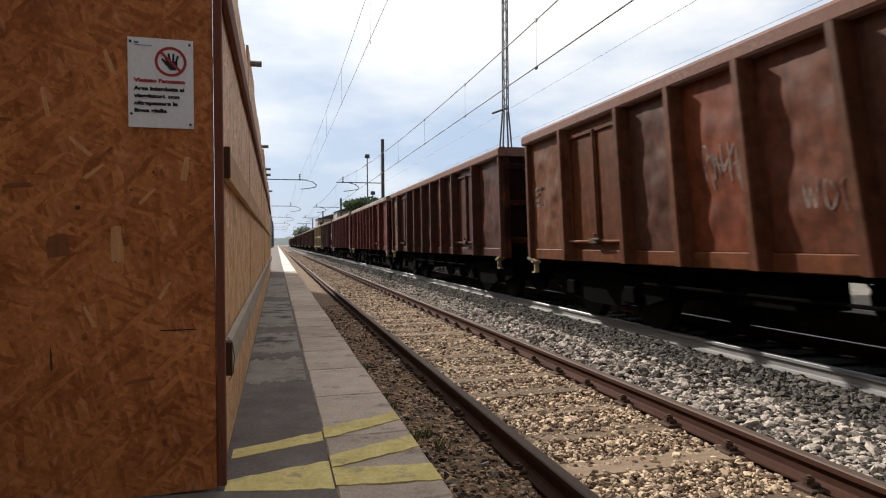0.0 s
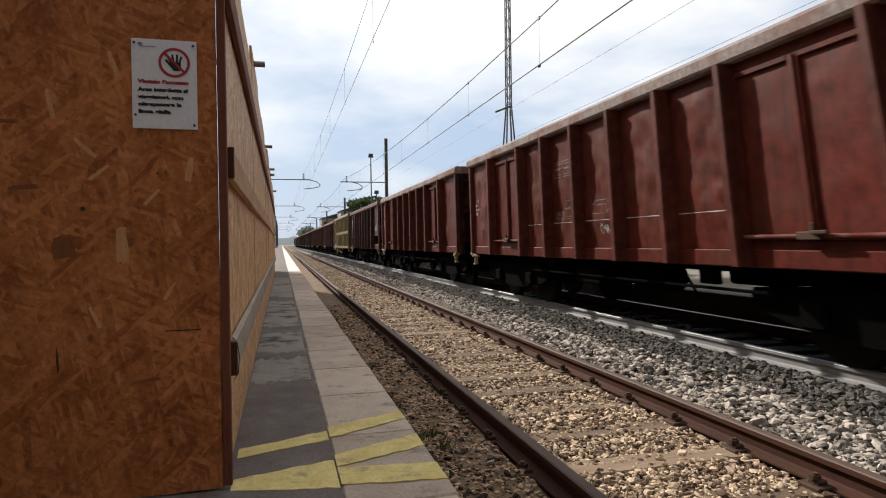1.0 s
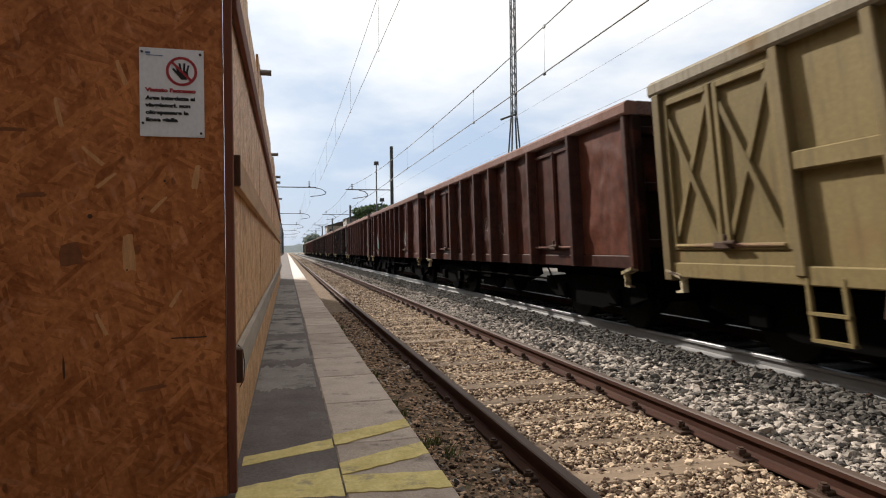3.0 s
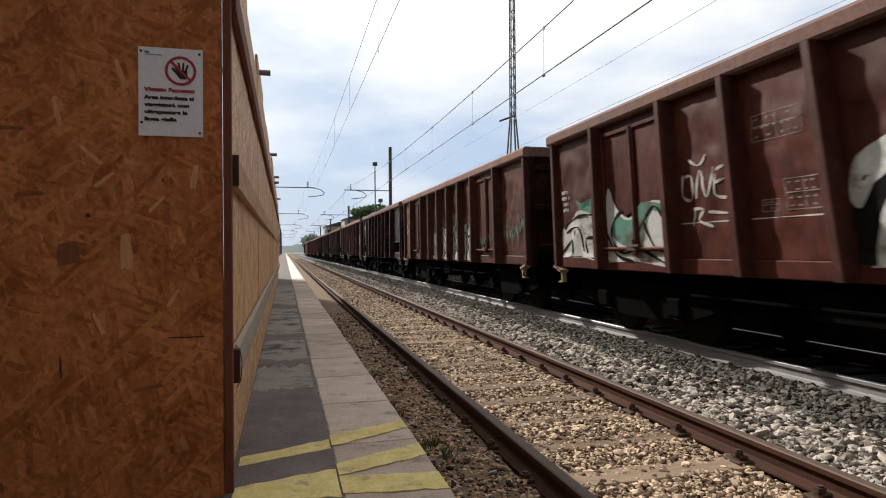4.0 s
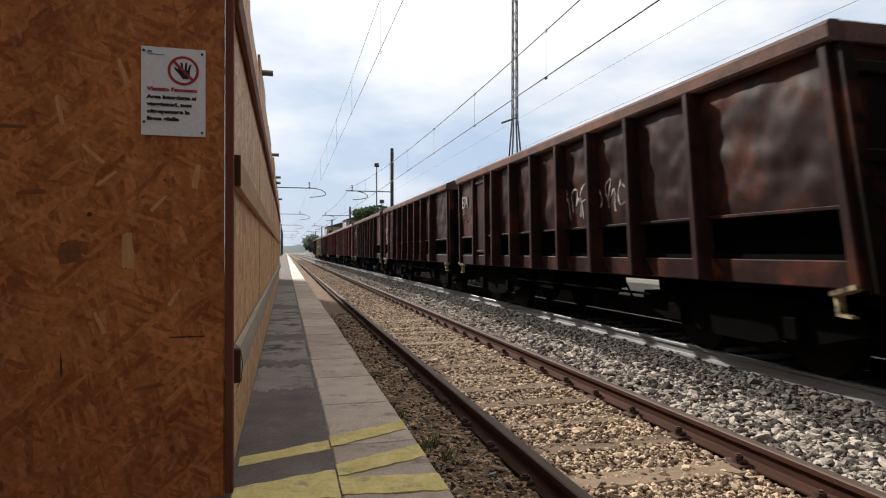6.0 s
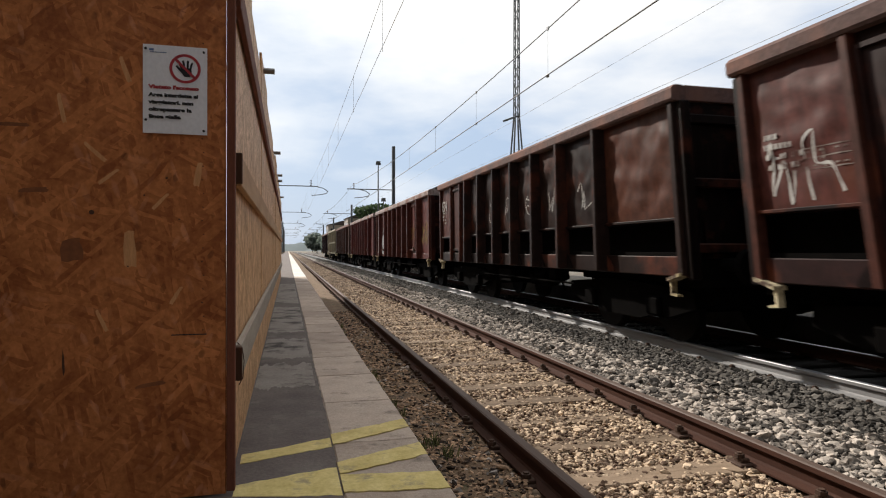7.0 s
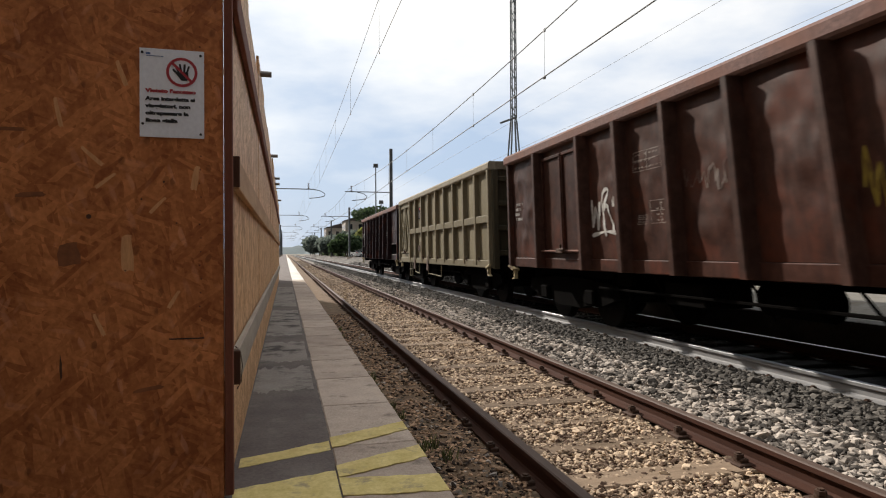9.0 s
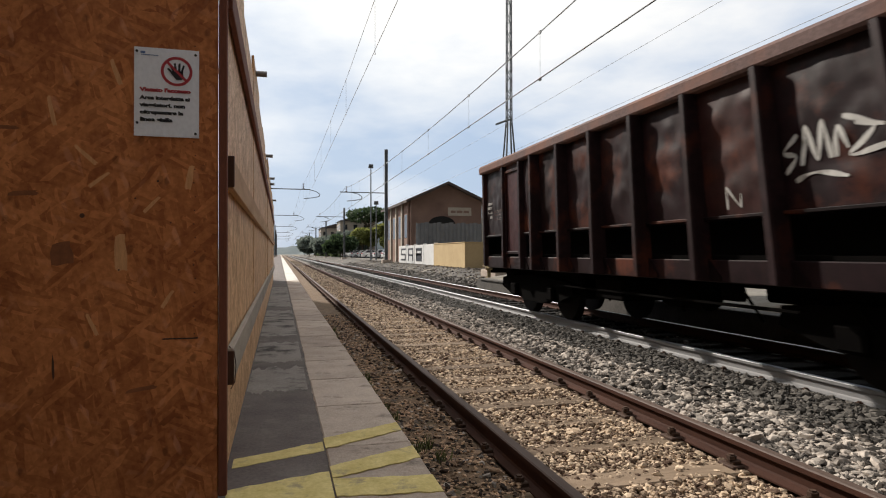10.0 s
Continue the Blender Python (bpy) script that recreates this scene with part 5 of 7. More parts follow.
ROOF_TILE = surface("roof_tile", (0.05, 0.042, 0.04), (0.13, 0.10, 0.09), 1.5, 14, 0.9, 0.6, 0.02)
PALE_STONE = surface("pale_pilaster", (0.34, 0.29, 0.23), (0.52, 0.46, 0.38), 1, 14, 0.9, 0.3, 0.01)
GREY_SHEET = surface("grey_sheet_fence", (0.13, 0.135, 0.14), (0.24, 0.245, 0.25), 1.2, 20, 0.7, 0.3, 0.01, metal=0.2)
DARK_VOID = plain("dark_opening", (0.012, 0.011, 0.010), 0.9)
BARK = surface("bark", (0.05, 0.035, 0.022), (0.15, 0.11, 0.075), 3, 20, 0.95, 0.8, 0.03)
LEAF_DARK = surface("pine_needles", (0.022, 0.040, 0.018), (0.065, 0.10, 0.045), 0.5, 8, 0.8, 0.2, 0.01, island=0.5)
LEAF = surface("broad_leaves", (0.04, 0.06, 0.028), (0.10, 0.14, 0.06), 0.5, 8, 0.75, 0.2, 0.01, island=0.5)
LEAF_LIGHT = surface("young_leaves", (0.10, 0.115, 0.03), (0.26, 0.28, 0.085), 0.5, 8, 0.75, 0.2, 0.01, island=0.5)
# the bluish slope colour holds the haze of distance
HILL = surface("hazy_wooded_slope", (0.06, 0.085, 0.095), (0.13, 0.16, 0.17), 0.02, 0.4, 0.95, 0.6, 2.0)
HOUSE_WALL = surface("house_plaster", (0.36, 0.31, 0.26), (0.56, 0.50, 0.43), 0.3, 6, 0.9, 0.2, 0.01, piece=0.3)
GLASS = plain("dark_glass", (0.02, 0.024, 0.03), 0.12)
RUBBER = plain("tyre_rubber", (0.015, 0.015, 0.015), 0.8)


# far foliage greyed and lightened: haze mixed into the leaf colour
LEAF_FAR = surface("hazy_leaves", (0.10, 0.125, 0.11), (0.19, 0.22, 0.19), 0.5, 8, 0.8, 0.2, 0.01, island=0.5)


def car_paint(name, c):
    m = plain(name, c, 0.3)
    m.node_tree.nodes["Principled BSDF"].inputs["Coat Weight"].default_value = 0.4
    return m


CAR_WHITE, CAR_GREY, CAR_DARK = car_paint("white_car_paint", (0.82, 0.82, 0.82)), car_paint("silver_car_paint", (0.3, 0.31, 0.33)), car_paint("dark_car_paint", (0.03, 0.035, 0.05))

EDGE_DARK = surface("stained_edge_wall", (0.04, 0.036, 0.032), (0.12, 0.11, 0.10), 1.5, 16, 0.95, 0.5, 0.01)

far = thing("platform_far", "opposite platform, pale paving behind a dark edge wall", "platform", kind="structure")
for m in (LEAF_DARK, LEAF, LEAF_LIGHT, LEAF_FAR):        # thin leaves let the sun through
    nt = m.node_tree
    body = nt.nodes["Principled BSDF"]
    thin, both = nt.nodes.new("ShaderNodeBsdfTranslucent"), nt.nodes.new("ShaderNodeMixShader")
    out = nt.nodes["Material Output"]
    src = body.inputs["Base Color"].links[0].from_socket
    glow = nt.nodes.new("ShaderNodeHueSaturation")
    glow.inputs["Value"].default_value, glow.inputs["Hue"].default_value = 1.25, 0.49
    nt.links.new(src, glow.inputs["Color"])
    nt.links.new(glow.outputs[0], thin.inputs[0])
    both.inputs[0].default_value = 0.45
    nt.links.new(body.outputs[0], both.inputs[1])
    nt.links.new(thin.outputs[0], both.inputs[2])
    nt.links.new(both.outputs[0], out.inputs["Surface"])

bm = bmesh.new()
prism(bm, [(FAR_EDGE + 0.3, -0.5), (140, -0.5), (140, YARD_Z), (9.3, YARD_Z), (FAR_EDGE + 0.3, EDGE_Z)], -20, 24)
part("paving", bm, YARD, far, "pale dusty paving")
part("edge_wall", boxes((FAR_EDGE, FAR_EDGE + 0.3, -20, 24, -0.5, EDGE_Z - 0.06)), EDGE_DARK, far, "dark stained platform edge wall")
cap = part("edge_stone", boxes((FAR_EDGE - 0.05, FAR_EDGE + 0.32, 0.004, 1.496, EDGE_Z - 0.058, EDGE_Z + 0.004), bevel=0.01), EDGE_DARK, far)
cap.location.y = -8
for k in range(1, 21):
    sibling(cap, 0, 1.5 * k, 0, far)


def bank_z(x, y):
    """Gravel rising from the far track to the yard."""
    f = min(1.0, max(0.0, (x - 7.5) / 2.3))
    return -0.20 + (YARD_Z + 0.20) * f * f * (3 - 2 * f) + rough(x, y, 0.02 + 0.04 * f * (1 - f) * 4, 0.9)


BANK = surface("sooty_gravel", (0.035, 0.031, 0.028), (0.13, 0.118, 0.105), 1.2, 22, 0.95, 1.0, 0.04, stain=(0.25, 0.22, 0.18), stain_at=0.58)
RUBBLE = surface("dull_rubble", (0.03, 0.026, 0.022), (0.22, 0.18, 0.14), 6, 40, 0.95, 0.6, 0.006, island=0.6)
sheet("gravel_bank", 7.45, 12.5, 24, 300, 26, 260, bank_z, BANK, "sooty gravel bank beside the far track", "gravel", power=1.5)
sheet("yard", 12.4, 140, 24, 420, 12, 40, lambda x, y: YARD_Z - 0.004, YARD, "dusty paved station yard", "yard")
scatter("rubble", 2600, 8.4, 10.4, 24, 75, 0.085, bank_z, RUBBLE, "brown rubble and dry weeds on the gravel bank", 31, power=1.5)
scatter("ballast_stones", 4000, 7.4, 8.6, 24, 80, 0.09, bank_z, BALLAST_DARK, "oil-blackened crushed stone", 32, power=1.5)

# unseen plain wall, added to close the place and block low sky light
bm = boxes((-3.6, -3.3, -40, 26, -0.4, 6.6), (-3.6, -3.25, -40, 26, 6.6, 6.9))
tagged(part("wall_station", bm, PLASTER_TAN), "plain unseen tan wall added to block low sky light", "wall", kind="structure")


def goods_shed():
    s = thing("goods_shed", "brown brick goods shed with a low gabled roof", "shed")
    s.location = (11.25, 53.5, YARD_Z)
    wd, ln, eave, apex = 6.6, 13.0, 5.55, 7.05
    bm = bmesh.new()
    prism(bm, [(0, 0), (wd, 0), (wd, eave), (wd / 2, apex), (0, eave)], 0, 0.35)
    part("gable_wall", bm, BRICK, s, "brown brick gable wall")
    bm = bmesh.new()
    prism(bm, [(0, 0), (wd, 0), (wd, eave), (wd / 2, apex), (0, eave)], ln - 0.35, ln)
    part("gable_wall", bm, BRICK, s)
    for x0, x1 in ((0, 0.35), (wd - 0.35, wd)):
        part("side_wall", boxes((x0, x1, 0.352, ln - 0.352, 0, eave)), BRICK, s)
    for k in range(5):
        y = 0.5 + k * 3.0
        part("pilaster", boxes((-0.16, -0.003, y, y + 0.55, 0, eave - 0.1), bevel=0.02), PALE_STONE if k in (1, 2, 3) else BRICK, s, "pale upright pilaster")
        if k < 4:
            part("window", boxes((-0.03, 0.02, y + 1.1, y + 2.4, 2.3, 4.4)), GLASS, s, "dark tall window")
    th = 0.22
    for sx in (1, -1):
        bm = bmesh.new()
        a, b = (-0.55, eave - 0.22), (wd / 2, apex + 0.02)
        pr = [a, b, (b[0], b[1] + th), (a[0], a[1] + th)]
        if sx < 0:
            pr = [(wd - x, z) for x, z in pr]
        prism(bm, pr, -0.6, ln + 0.6)
        part("roof_slope", bm, ROOF_TILE, s, "dark tiled roof slope")
    # arched doorway in the gable, its lintel and a pale name board
    bm = bmesh.new()
    arc = [(wd * 0.24 + 2.5 * (0.5 - 0.5 * math.cos(math.pi * i / 14)), 3.45 + 0.75 * math.sin(math.pi * i / 14)) for i in range(15)]
    prism(bm, [(wd * 0.24, 0.0)] + arc + [(wd * 0.24 + 2.5, 0.0)], -0.02, 0.1)
    part("arched_door", bm, DARK_VOID, s, "dark arched doorway")
    part("name_board", boxes((3.4, 5.6, -0.05, -0.003, 4.25, 5.0), bevel=0.01), PALE_STONE, s, "faded pale board")
    for k, (x0, x1) in enumerate(((3.65, 4.1), (4.2, 4.75), (4.85, 5.35))):
        part("board_bar", boxes((x0, x1, -0.058, -0.051, 4.5, 4.72)), BRICK, s)
    bm = rod(bmesh.new(), (wd + 0.06, -0.07, 0), (wd + 0.06, -0.07, eave - 0.2), 0.06, 8)
    part("downpipe", bm, PALE_STONE, s)


goods_shed()


def sheet_fence():
    f = thing("sheet_fence", "grey corrugated sheet fence before the goods shed", "fence")
    f.location = (10.55, 48.0, YARD_Z)
    n = 16
    for k in range(n):
        x = k * 0.34
        bm = bmesh.new()
        prism(bm, [(x, 0), (x + 0.1, -0.05), (x + 0.24, -0.05), (x + 0.336, 0), (x + 0.336, 0.02), (x, 0.02)], 0.05, 3.25 + 0.05 * (k % 3), "z")
        part("sheet", bm, GREY_SHEET, f)
    for x in (0.0, 2.7, 5.4):
        part("fence_post", boxes((x - 0.04, x + 0.04, 0.022, 0.10, 0, 3.3)), MAST_STEEL, f)


sheet_fence()


def hut():
    h = thing("trackside_hut", "low tan rendered hut with a flat roof", "hut")
    h.location = (10.2, 33.6, YARD_Z)
    part("wall", boxes((0, 3.6, 0, 7.4, 0, 1.46), bevel=0.02), PLASTER_TAN, h, "tan rendered wall")
    part("roof_slab", boxes((-0.03, 3.63, -0.03, 7.43, 1.462, 1.51), bevel=0.01), PLASTER_TAN, h, "thin tan roof slab")
    part("door", boxes((1.2, 2.0, -0.04, -0.002, 0.02, 1.3)), GREY_SHEET, h, "grey metal door")


hut()


def graffiti_wall():
    g = thing("boundary_wall", "white rendered wall with dark graffiti letters", "wall")
    g.location = (10.35, 41.4, YARD_Z)
    for k in range(4):
        part("wall_panel", boxes((0, 0.2, k * 3.3 + 0.02, k * 3.3 + 3.28, 0, 1.5), bevel=0.015), PLASTER_WHITE, g)
        part("wall_post", boxes((-0.03, 0.23, k * 3.3 - 0.12, k * 3.3 + 0.02 - 0.004, 0, 1.6), bevel=0.015), PLASTER_WHITE, g)
    # block letters: thick strokes
    letters = ([(0.9, 1.2), (0.2, 1.2), (0.2, 0.75), (0.9, 0.75), (0.9, 0.3), (0.2, 0.3)], [(0.2, 0.3), (0.2, 1.2), (0.9, 1.2), (0.9, 0.3), (0.9, 0.7), (0.2, 0.7)],
               [(0.2, 0.3), (0.2, 1.2), (0.9, 1.1), (0.9, 0.8), (0.2, 0.75), (0.9, 0.3)])
    for k, pts in enumerate(letters):
        bm = bmesh.new()
        for (a, b), (c, d) in zip(pts, pts[1:]):
            y0, y1 = 12.4 - k * 3.1 - a * 2.4, 12.4 - k * 3.1 - c * 2.4
            box(bm, -0.012, -0.003, min(y0, y1) - 0.17, max(y0, y1) + 0.17, min(b, d) - 0.07, max(b, d) + 0.07)
        part("graffiti_letter", bm, SIGN_BLACK, g, "thick dark sprayed letter")


graffiti_wall()


def mast_plain(name, x, y, h, label):
    m = thing(name, label, "catenary mast", "catenary masts")
    m.location = (x, y, YARD_Z if x > 3 else PLAT_Z)
    bm = boxes((-0.13, 0.13, -0.012, 0.012, 0, h), (-0.142, -0.13, -0.12, 0.12, 0, h), (0.13, 0.142, -0.12, 0.12, 0, h))
    part("column", bm, MAST_STEEL, m, "grey steel column")
    part("footing", boxes((-0.4, 0.4, -0.4, 0.4, -0.2, 0.25), bevel=0.03), KERB, m, "concrete footing")
    return m


def cantilever(m, reach, z):
    """Arm from the mast towards the track: sign of reach gives the side."""
    d = 1 if reach > 0 else -1
    bm = rod(bmesh.new(), (0, 0, z), (reach + d * 0.6, 0, z), 0.045, 8)
    part("arm", bm, MAST_STEEL, m, "horizontal steel arm")
    bm = bmesh.new()
    for k in range(5):
        rod(bm, (reach, 0, z + 0.05 + k * 0.1), (reach, 0, z + 0.11 + k * 0.1), 0.09 if k % 2 == 0 else 0.05, 10)
    part("insulator", bm, INSULATOR, m, "brown ribbed insulator")
    bm = bmesh.new()
    at = reach + 0.5
    pts = [(at, z - 0.02), (at + 0.6, z - 0.16), (at + 0.95, z - 0.42), (at + 0.85, z - 0.62), (at + 0.3, z - 0.74), (at - 0.45, z - 0.82)]
    for (a, b), (c, e) in zip(pts, pts[1:]):
        rod(bm, (a, 0, b), (c, 0, e), 0.035, 6)
    part("registration_arm", bm, MAST_STEEL, m, "curved registration arm")


for k in range(6):
    y = 57.0 + 39.0 * k
    m = mast_plain("catenary_mast", 9.6, y, 10.6 if k == 0 else 7.9, "steel catenary mast with an arm over the track")
    cantilever(m, -3.7, 6.5)
    m = mast_plain("catenary_mast", -1.35, y - 1.0, 8.6, "steel catenary mast behind the platform hoarding")
    cantilever(m, 3.35, 6.55)


def lattice_mast():
    m = thing("lattice_mast", "tall lattice steel mast on splayed legs", "mast")
    m.location = (9.75, 25.4, YARD_Z)
    w, zf, top = 0.10, 6.6, 17.5
    for sx in (-1, 1):
        for sy in (-1, 1):
            part("chord", rod(bmesh.new(), (sx * w, sy * w, zf), (sx * w * 0.75, sy * w * 0.75, top), 0.028, 6), MAST_STEEL, m)
            part("leg", rod(bmesh.new(), (sx * w, sy * w, zf), (sx * 0.52, sy * 0.52, 0), 0.04, 6), MAST_STEEL, m, "splayed steel leg")
    bm = bmesh.new()
    n = 26
    for k in range(n):
        z0, z1 = zf + (top - zf) * k / n, zf + (top - zf) * (k + 1) / n
        s = w * (1 - 0.25 * k / n)
        for c in (((-s, -s), (s, -s)), ((s, -s), (s, s)), ((s, s), (-s, s)), ((-s, s), (-s, -s))):
            (a, b), (p, q) = c if k % 2 else c[::-1]
            rod(bm, (a, b, z0), (p, q, z1), 0.013, 4)
    tagged(part("lacing", bm, MAST_STEEL, m, "diagonal lacing bars"), kind="stuff")
    part("bracket", rod(bmesh.new(), (-0.62, 0, zf - 0.1), (0.1, 0, zf + 0.18), 0.045, 6), MAST_STEEL, m)
    part("footing", boxes((-1.0, 1.0, -1.0, 1.0, -0.2, 0.12), bevel=0.03), KERB, m)


lattice_mast()


def lamp_post(x, y, h, label):
    m = thing("street_lamp", label, "street lamp")
    m.location = (x, y, YARD_Z)
    part("pole", rod(bmesh.new(), (0, 0, 0), (0, 0, h), 0.11, 10, 0.06), MAST_STEEL, m, "tapered steel pole")
    part("lamp_head", boxes((-0.27, 0.27, -0.2, 0.2, h, h + 0.22), bevel=0.05), MAST_STEEL, m, "boxy grey lamp head")
    part("lamp_bracket", boxes((-0.3, 0.3, -0.05, 0.05, h - 0.25, h), bevel=0.02), MAST_STEEL, m)


lamp_post(10.6, 74.0, 11.4, "tall grey lamp post in the station yard")
lamp_post(12.0, 79.0, 7.4, "shorter grey lamp post in the station yard")


def wire(name, pts, r, label, material=None):
    cu = bpy.data.curves.new(name, "CURVE")
    cu.dimensions, cu.bevel_depth, cu.bevel_resolution = "3D", r, 0
    sp = cu.splines.new("POLY")
    sp.points.add(len(pts) - 1)
    for q, p in zip(sp.points, pts):
        q.co = (*p, 1)
    ob = new(name, cu)
    ob.data.materials.append(material or WIRE)
    return tagged(ob, label, "wire", "overhead wires")


def catenary(x, zc, zm, first, r, material):
    """Contact wire, sagging messenger wire and droppers for one track."""
    stops = [first - 66] + [first + 39 * k for k in range(8)]
    con = [(x + (0.10 if k % 2 else -0.10), y, zc) for k, y in enumerate(stops)]
    mes, hang = [], []
    for a, b in zip(stops, stops[1:]):
        dip = 1.05 * ((b - a) / 66) ** 2
        low = lambda f: zm - 4 * dip * f * (1 - f)
        n = 20
        mes += [(x, a + (b - a) * i / n, low(i / n)) for i in range(n)]
        m = round((b - a) / 5.5)
        hang += [(a + (b - a) * i / m, low(i / m)) for i in range(1, m)]
    wire("contact_wire", con, r, "taut overhead contact wire", material)
    wire("messenger_wire", mes, r, "slightly sagging messenger wire", material)
    drop = thing("droppers", "thin wires hanging the contact wire from the messenger", "wire", "overhead wires")
    for y, z in hang:
        if 0 < y < 140:
            part("dropper", rod(bmesh.new(), (x, y, zc), (x, y, z), 0.0035, 4), material, drop)
            for zz in (zc, z):
                part("clamp", boxes((x - r, x + r, y - 0.04, y + 0.04, zz - 2 * r, zz + 2 * r)), material, drop)


catenary(5.75, 5.24, 7.25, 57.0, 0.018, WIRE)
catenary(1.80, 5.18, 7.20, 56.0, 0.006, WIRE_PALE)
wire("feeder_wire", [(9.3, -30 + 20 * k, 6.76) for k in range(14)], 0.006, "thin feeder wire along the masts")
wire("feeder_wire", [(12.2, -30 + 20 * k, 6.8) for k in range(14)], 0.008, "thin feeder wire along the masts")

# ---- trees, cars, houses, hills ----


def foliage(name, blobs, count, leaf, material, parent, seed):
    """Many small leaf clumps filling some rounded volumes unevenly."""
    rng = np.random.default_rng(seed)
    vol = np.array([b[3] * b[4] * b[5] for b in blobs])
    pick = rng.choice(len(blobs), count, p=vol / vol.sum())
    B = np.array(blobs)[pick]
    u = rng.normal(size=(count, 3))
    u /= np.linalg.norm(u, axis=1)[:, None]
    r = rng.uniform(0.55, 1.08, count) ** 0.7
    c = B[:, :3] + u * r[:, None] * B[:, 3:]
    vs = np.zeros((count, 4, 3))
    a, b = rng.normal(size=(count, 3)), rng.normal(size=(count, 3))
    a /= np.linalg.norm(a, axis=1)[:, None]
    b /= np.linalg.norm(b, axis=1)[:, None]
    s = leaf * rng.uniform(0.6, 1.5, count)[:, None]
    vs[:, 0], vs[:, 1], vs[:, 2], vs[:, 3] = c - a * s, c + b * s * 0.6, c + a * s, c - b * s * 0.6
    faces = (np.arange(count) * 4)[:, None] + np.arange(4)[None]
    return tagged(mesh_from(name, vs.reshape(-1, 3).tolist(), faces.tolist(), material, parent), kind="stuff")


def tree(x, y, h, spread, label, material, seed, shape="round", count=2600, leaf=0.28, z=YARD_Z):
    t = thing("tree", label, "tree")
    t.location = (x, y, z)
    rng = random.Random(seed)
    fork = h * (0.62 if shape == "umbrella" else 0.35)
    bm = rod(bmesh.new(), (0, 0, 0), (0.1, 0.05, fork), 0.05 * h ** 0.8, 8, 0.03 * h ** 0.8)
    part("trunk", bm, BARK, t, "tapered brown trunk")
    blobs = []
    for k in range(8):
        a = k * 0.785 + rng.uniform(-0.3, 0.3)
        q = spread * rng.uniform(0.35, 0.75)
        zz = h * (rng.uniform(0.80, 0.9) if shape == "umbrella" else rng.uniform(0.48, 0.84))
        e = (q * math.cos(a), q * math.sin(a), zz)
        part("limb", rod(bmesh.new(), (0.1, 0.05, fork * 0.95), e, 0.018 * h ** 0.8, 6, 0.006 * h ** 0.8), BARK, t)
        rr = spread * rng.uniform(0.34, 0.5)
        blobs.append((*e, rr, rr, rr * (0.4 if shape == "umbrella" else 0.8)))
    blobs.append((0, 0, h * 0.9, spread * 0.5, spread * 0.5, h * 0.09))
    foliage("crown", blobs, count, leaf, material, t, seed)
    return t


for k, (x, y, h, sp, lab, mt, sh) in enumerate((
        (13.2, 96, 9.0, 4.6, "umbrella pine with a wide dark crown", LEAF_DARK, "umbrella"),
        (18.6, 100, 9.4, 5.0, "umbrella pine with a wide dark crown", LEAF_DARK, "umbrella"),
        (23.0, 108, 9.0, 4.8, "umbrella pine with a wide dark crown", LEAF_DARK, "umbrella"),
        (11.6, 90, 5.0, 2.2, "bushy broadleaf tree, fresh yellow-green", LEAF_LIGHT, "round"),
        (14.6, 88, 5.6, 2.6, "bushy broadleaf tree, fresh yellow-green", LEAF_LIGHT, "round"),
        (17.0, 93, 5.0, 2.4, "bushy broadleaf tree, fresh yellow-green", LEAF_LIGHT, "round"),
        (11.4, 118, 6.6, 3.0, "rounded dark green tree", LEAF_DARK, "round"),
        (12.2, 131, 6.2, 3.2, "rounded leafy green tree", LEAF, "round"),
        (10.8, 150, 7.0, 4.0, "rounded leafy green tree", LEAF, "round"),
        (12.6, 175, 8.4, 5.0, "rounded leafy green tree", LEAF, "round"),
        (10.5, 200, 9.0, 5.5, "rounded dark green tree", LEAF_DARK, "round"),
        (16.0, 150, 8.5, 5.0, "rounded dark green tree", LEAF_DARK, "round"),
        (14.0, 245, 9.0, 5.5, "rounded leafy green tree", LEAF, "round"),
        (20.0, 330, 11.0, 8.0, "rounded leafy green tree", LEAF, "round"))):
    if y < 110:                                  # the near row stands behind the parked cars
        x, y, h, sp = x * 1.55, y * 1.55, h * 1.5, sp * 1.5
    tree(x, y, h * (0.62 if k > 5 else 0.89), sp, lab, LEAF_FAR if k > 6 else mt, 40 + k, sh, leaf=0.36 if k < 6 else 0.5)


def hedge():
    blobs = [(13.2 + 0.5 * math.sin(k * 1.7), 138 + k * 6.0, 0.75, 0.8, 3.2, 0.75 + 0.2 * math.sin(k)) for k in range(16)]
    ob = foliage("hedge", [(b[0], b[1], b[2] + YARD_Z, b[3], b[4], b[5]) for b in blobs], 5000, 0.22, LEAF, None, 77)
    tagged(ob, "low green scrub along the railway yard", "bush", kind="stuff")


hedge()


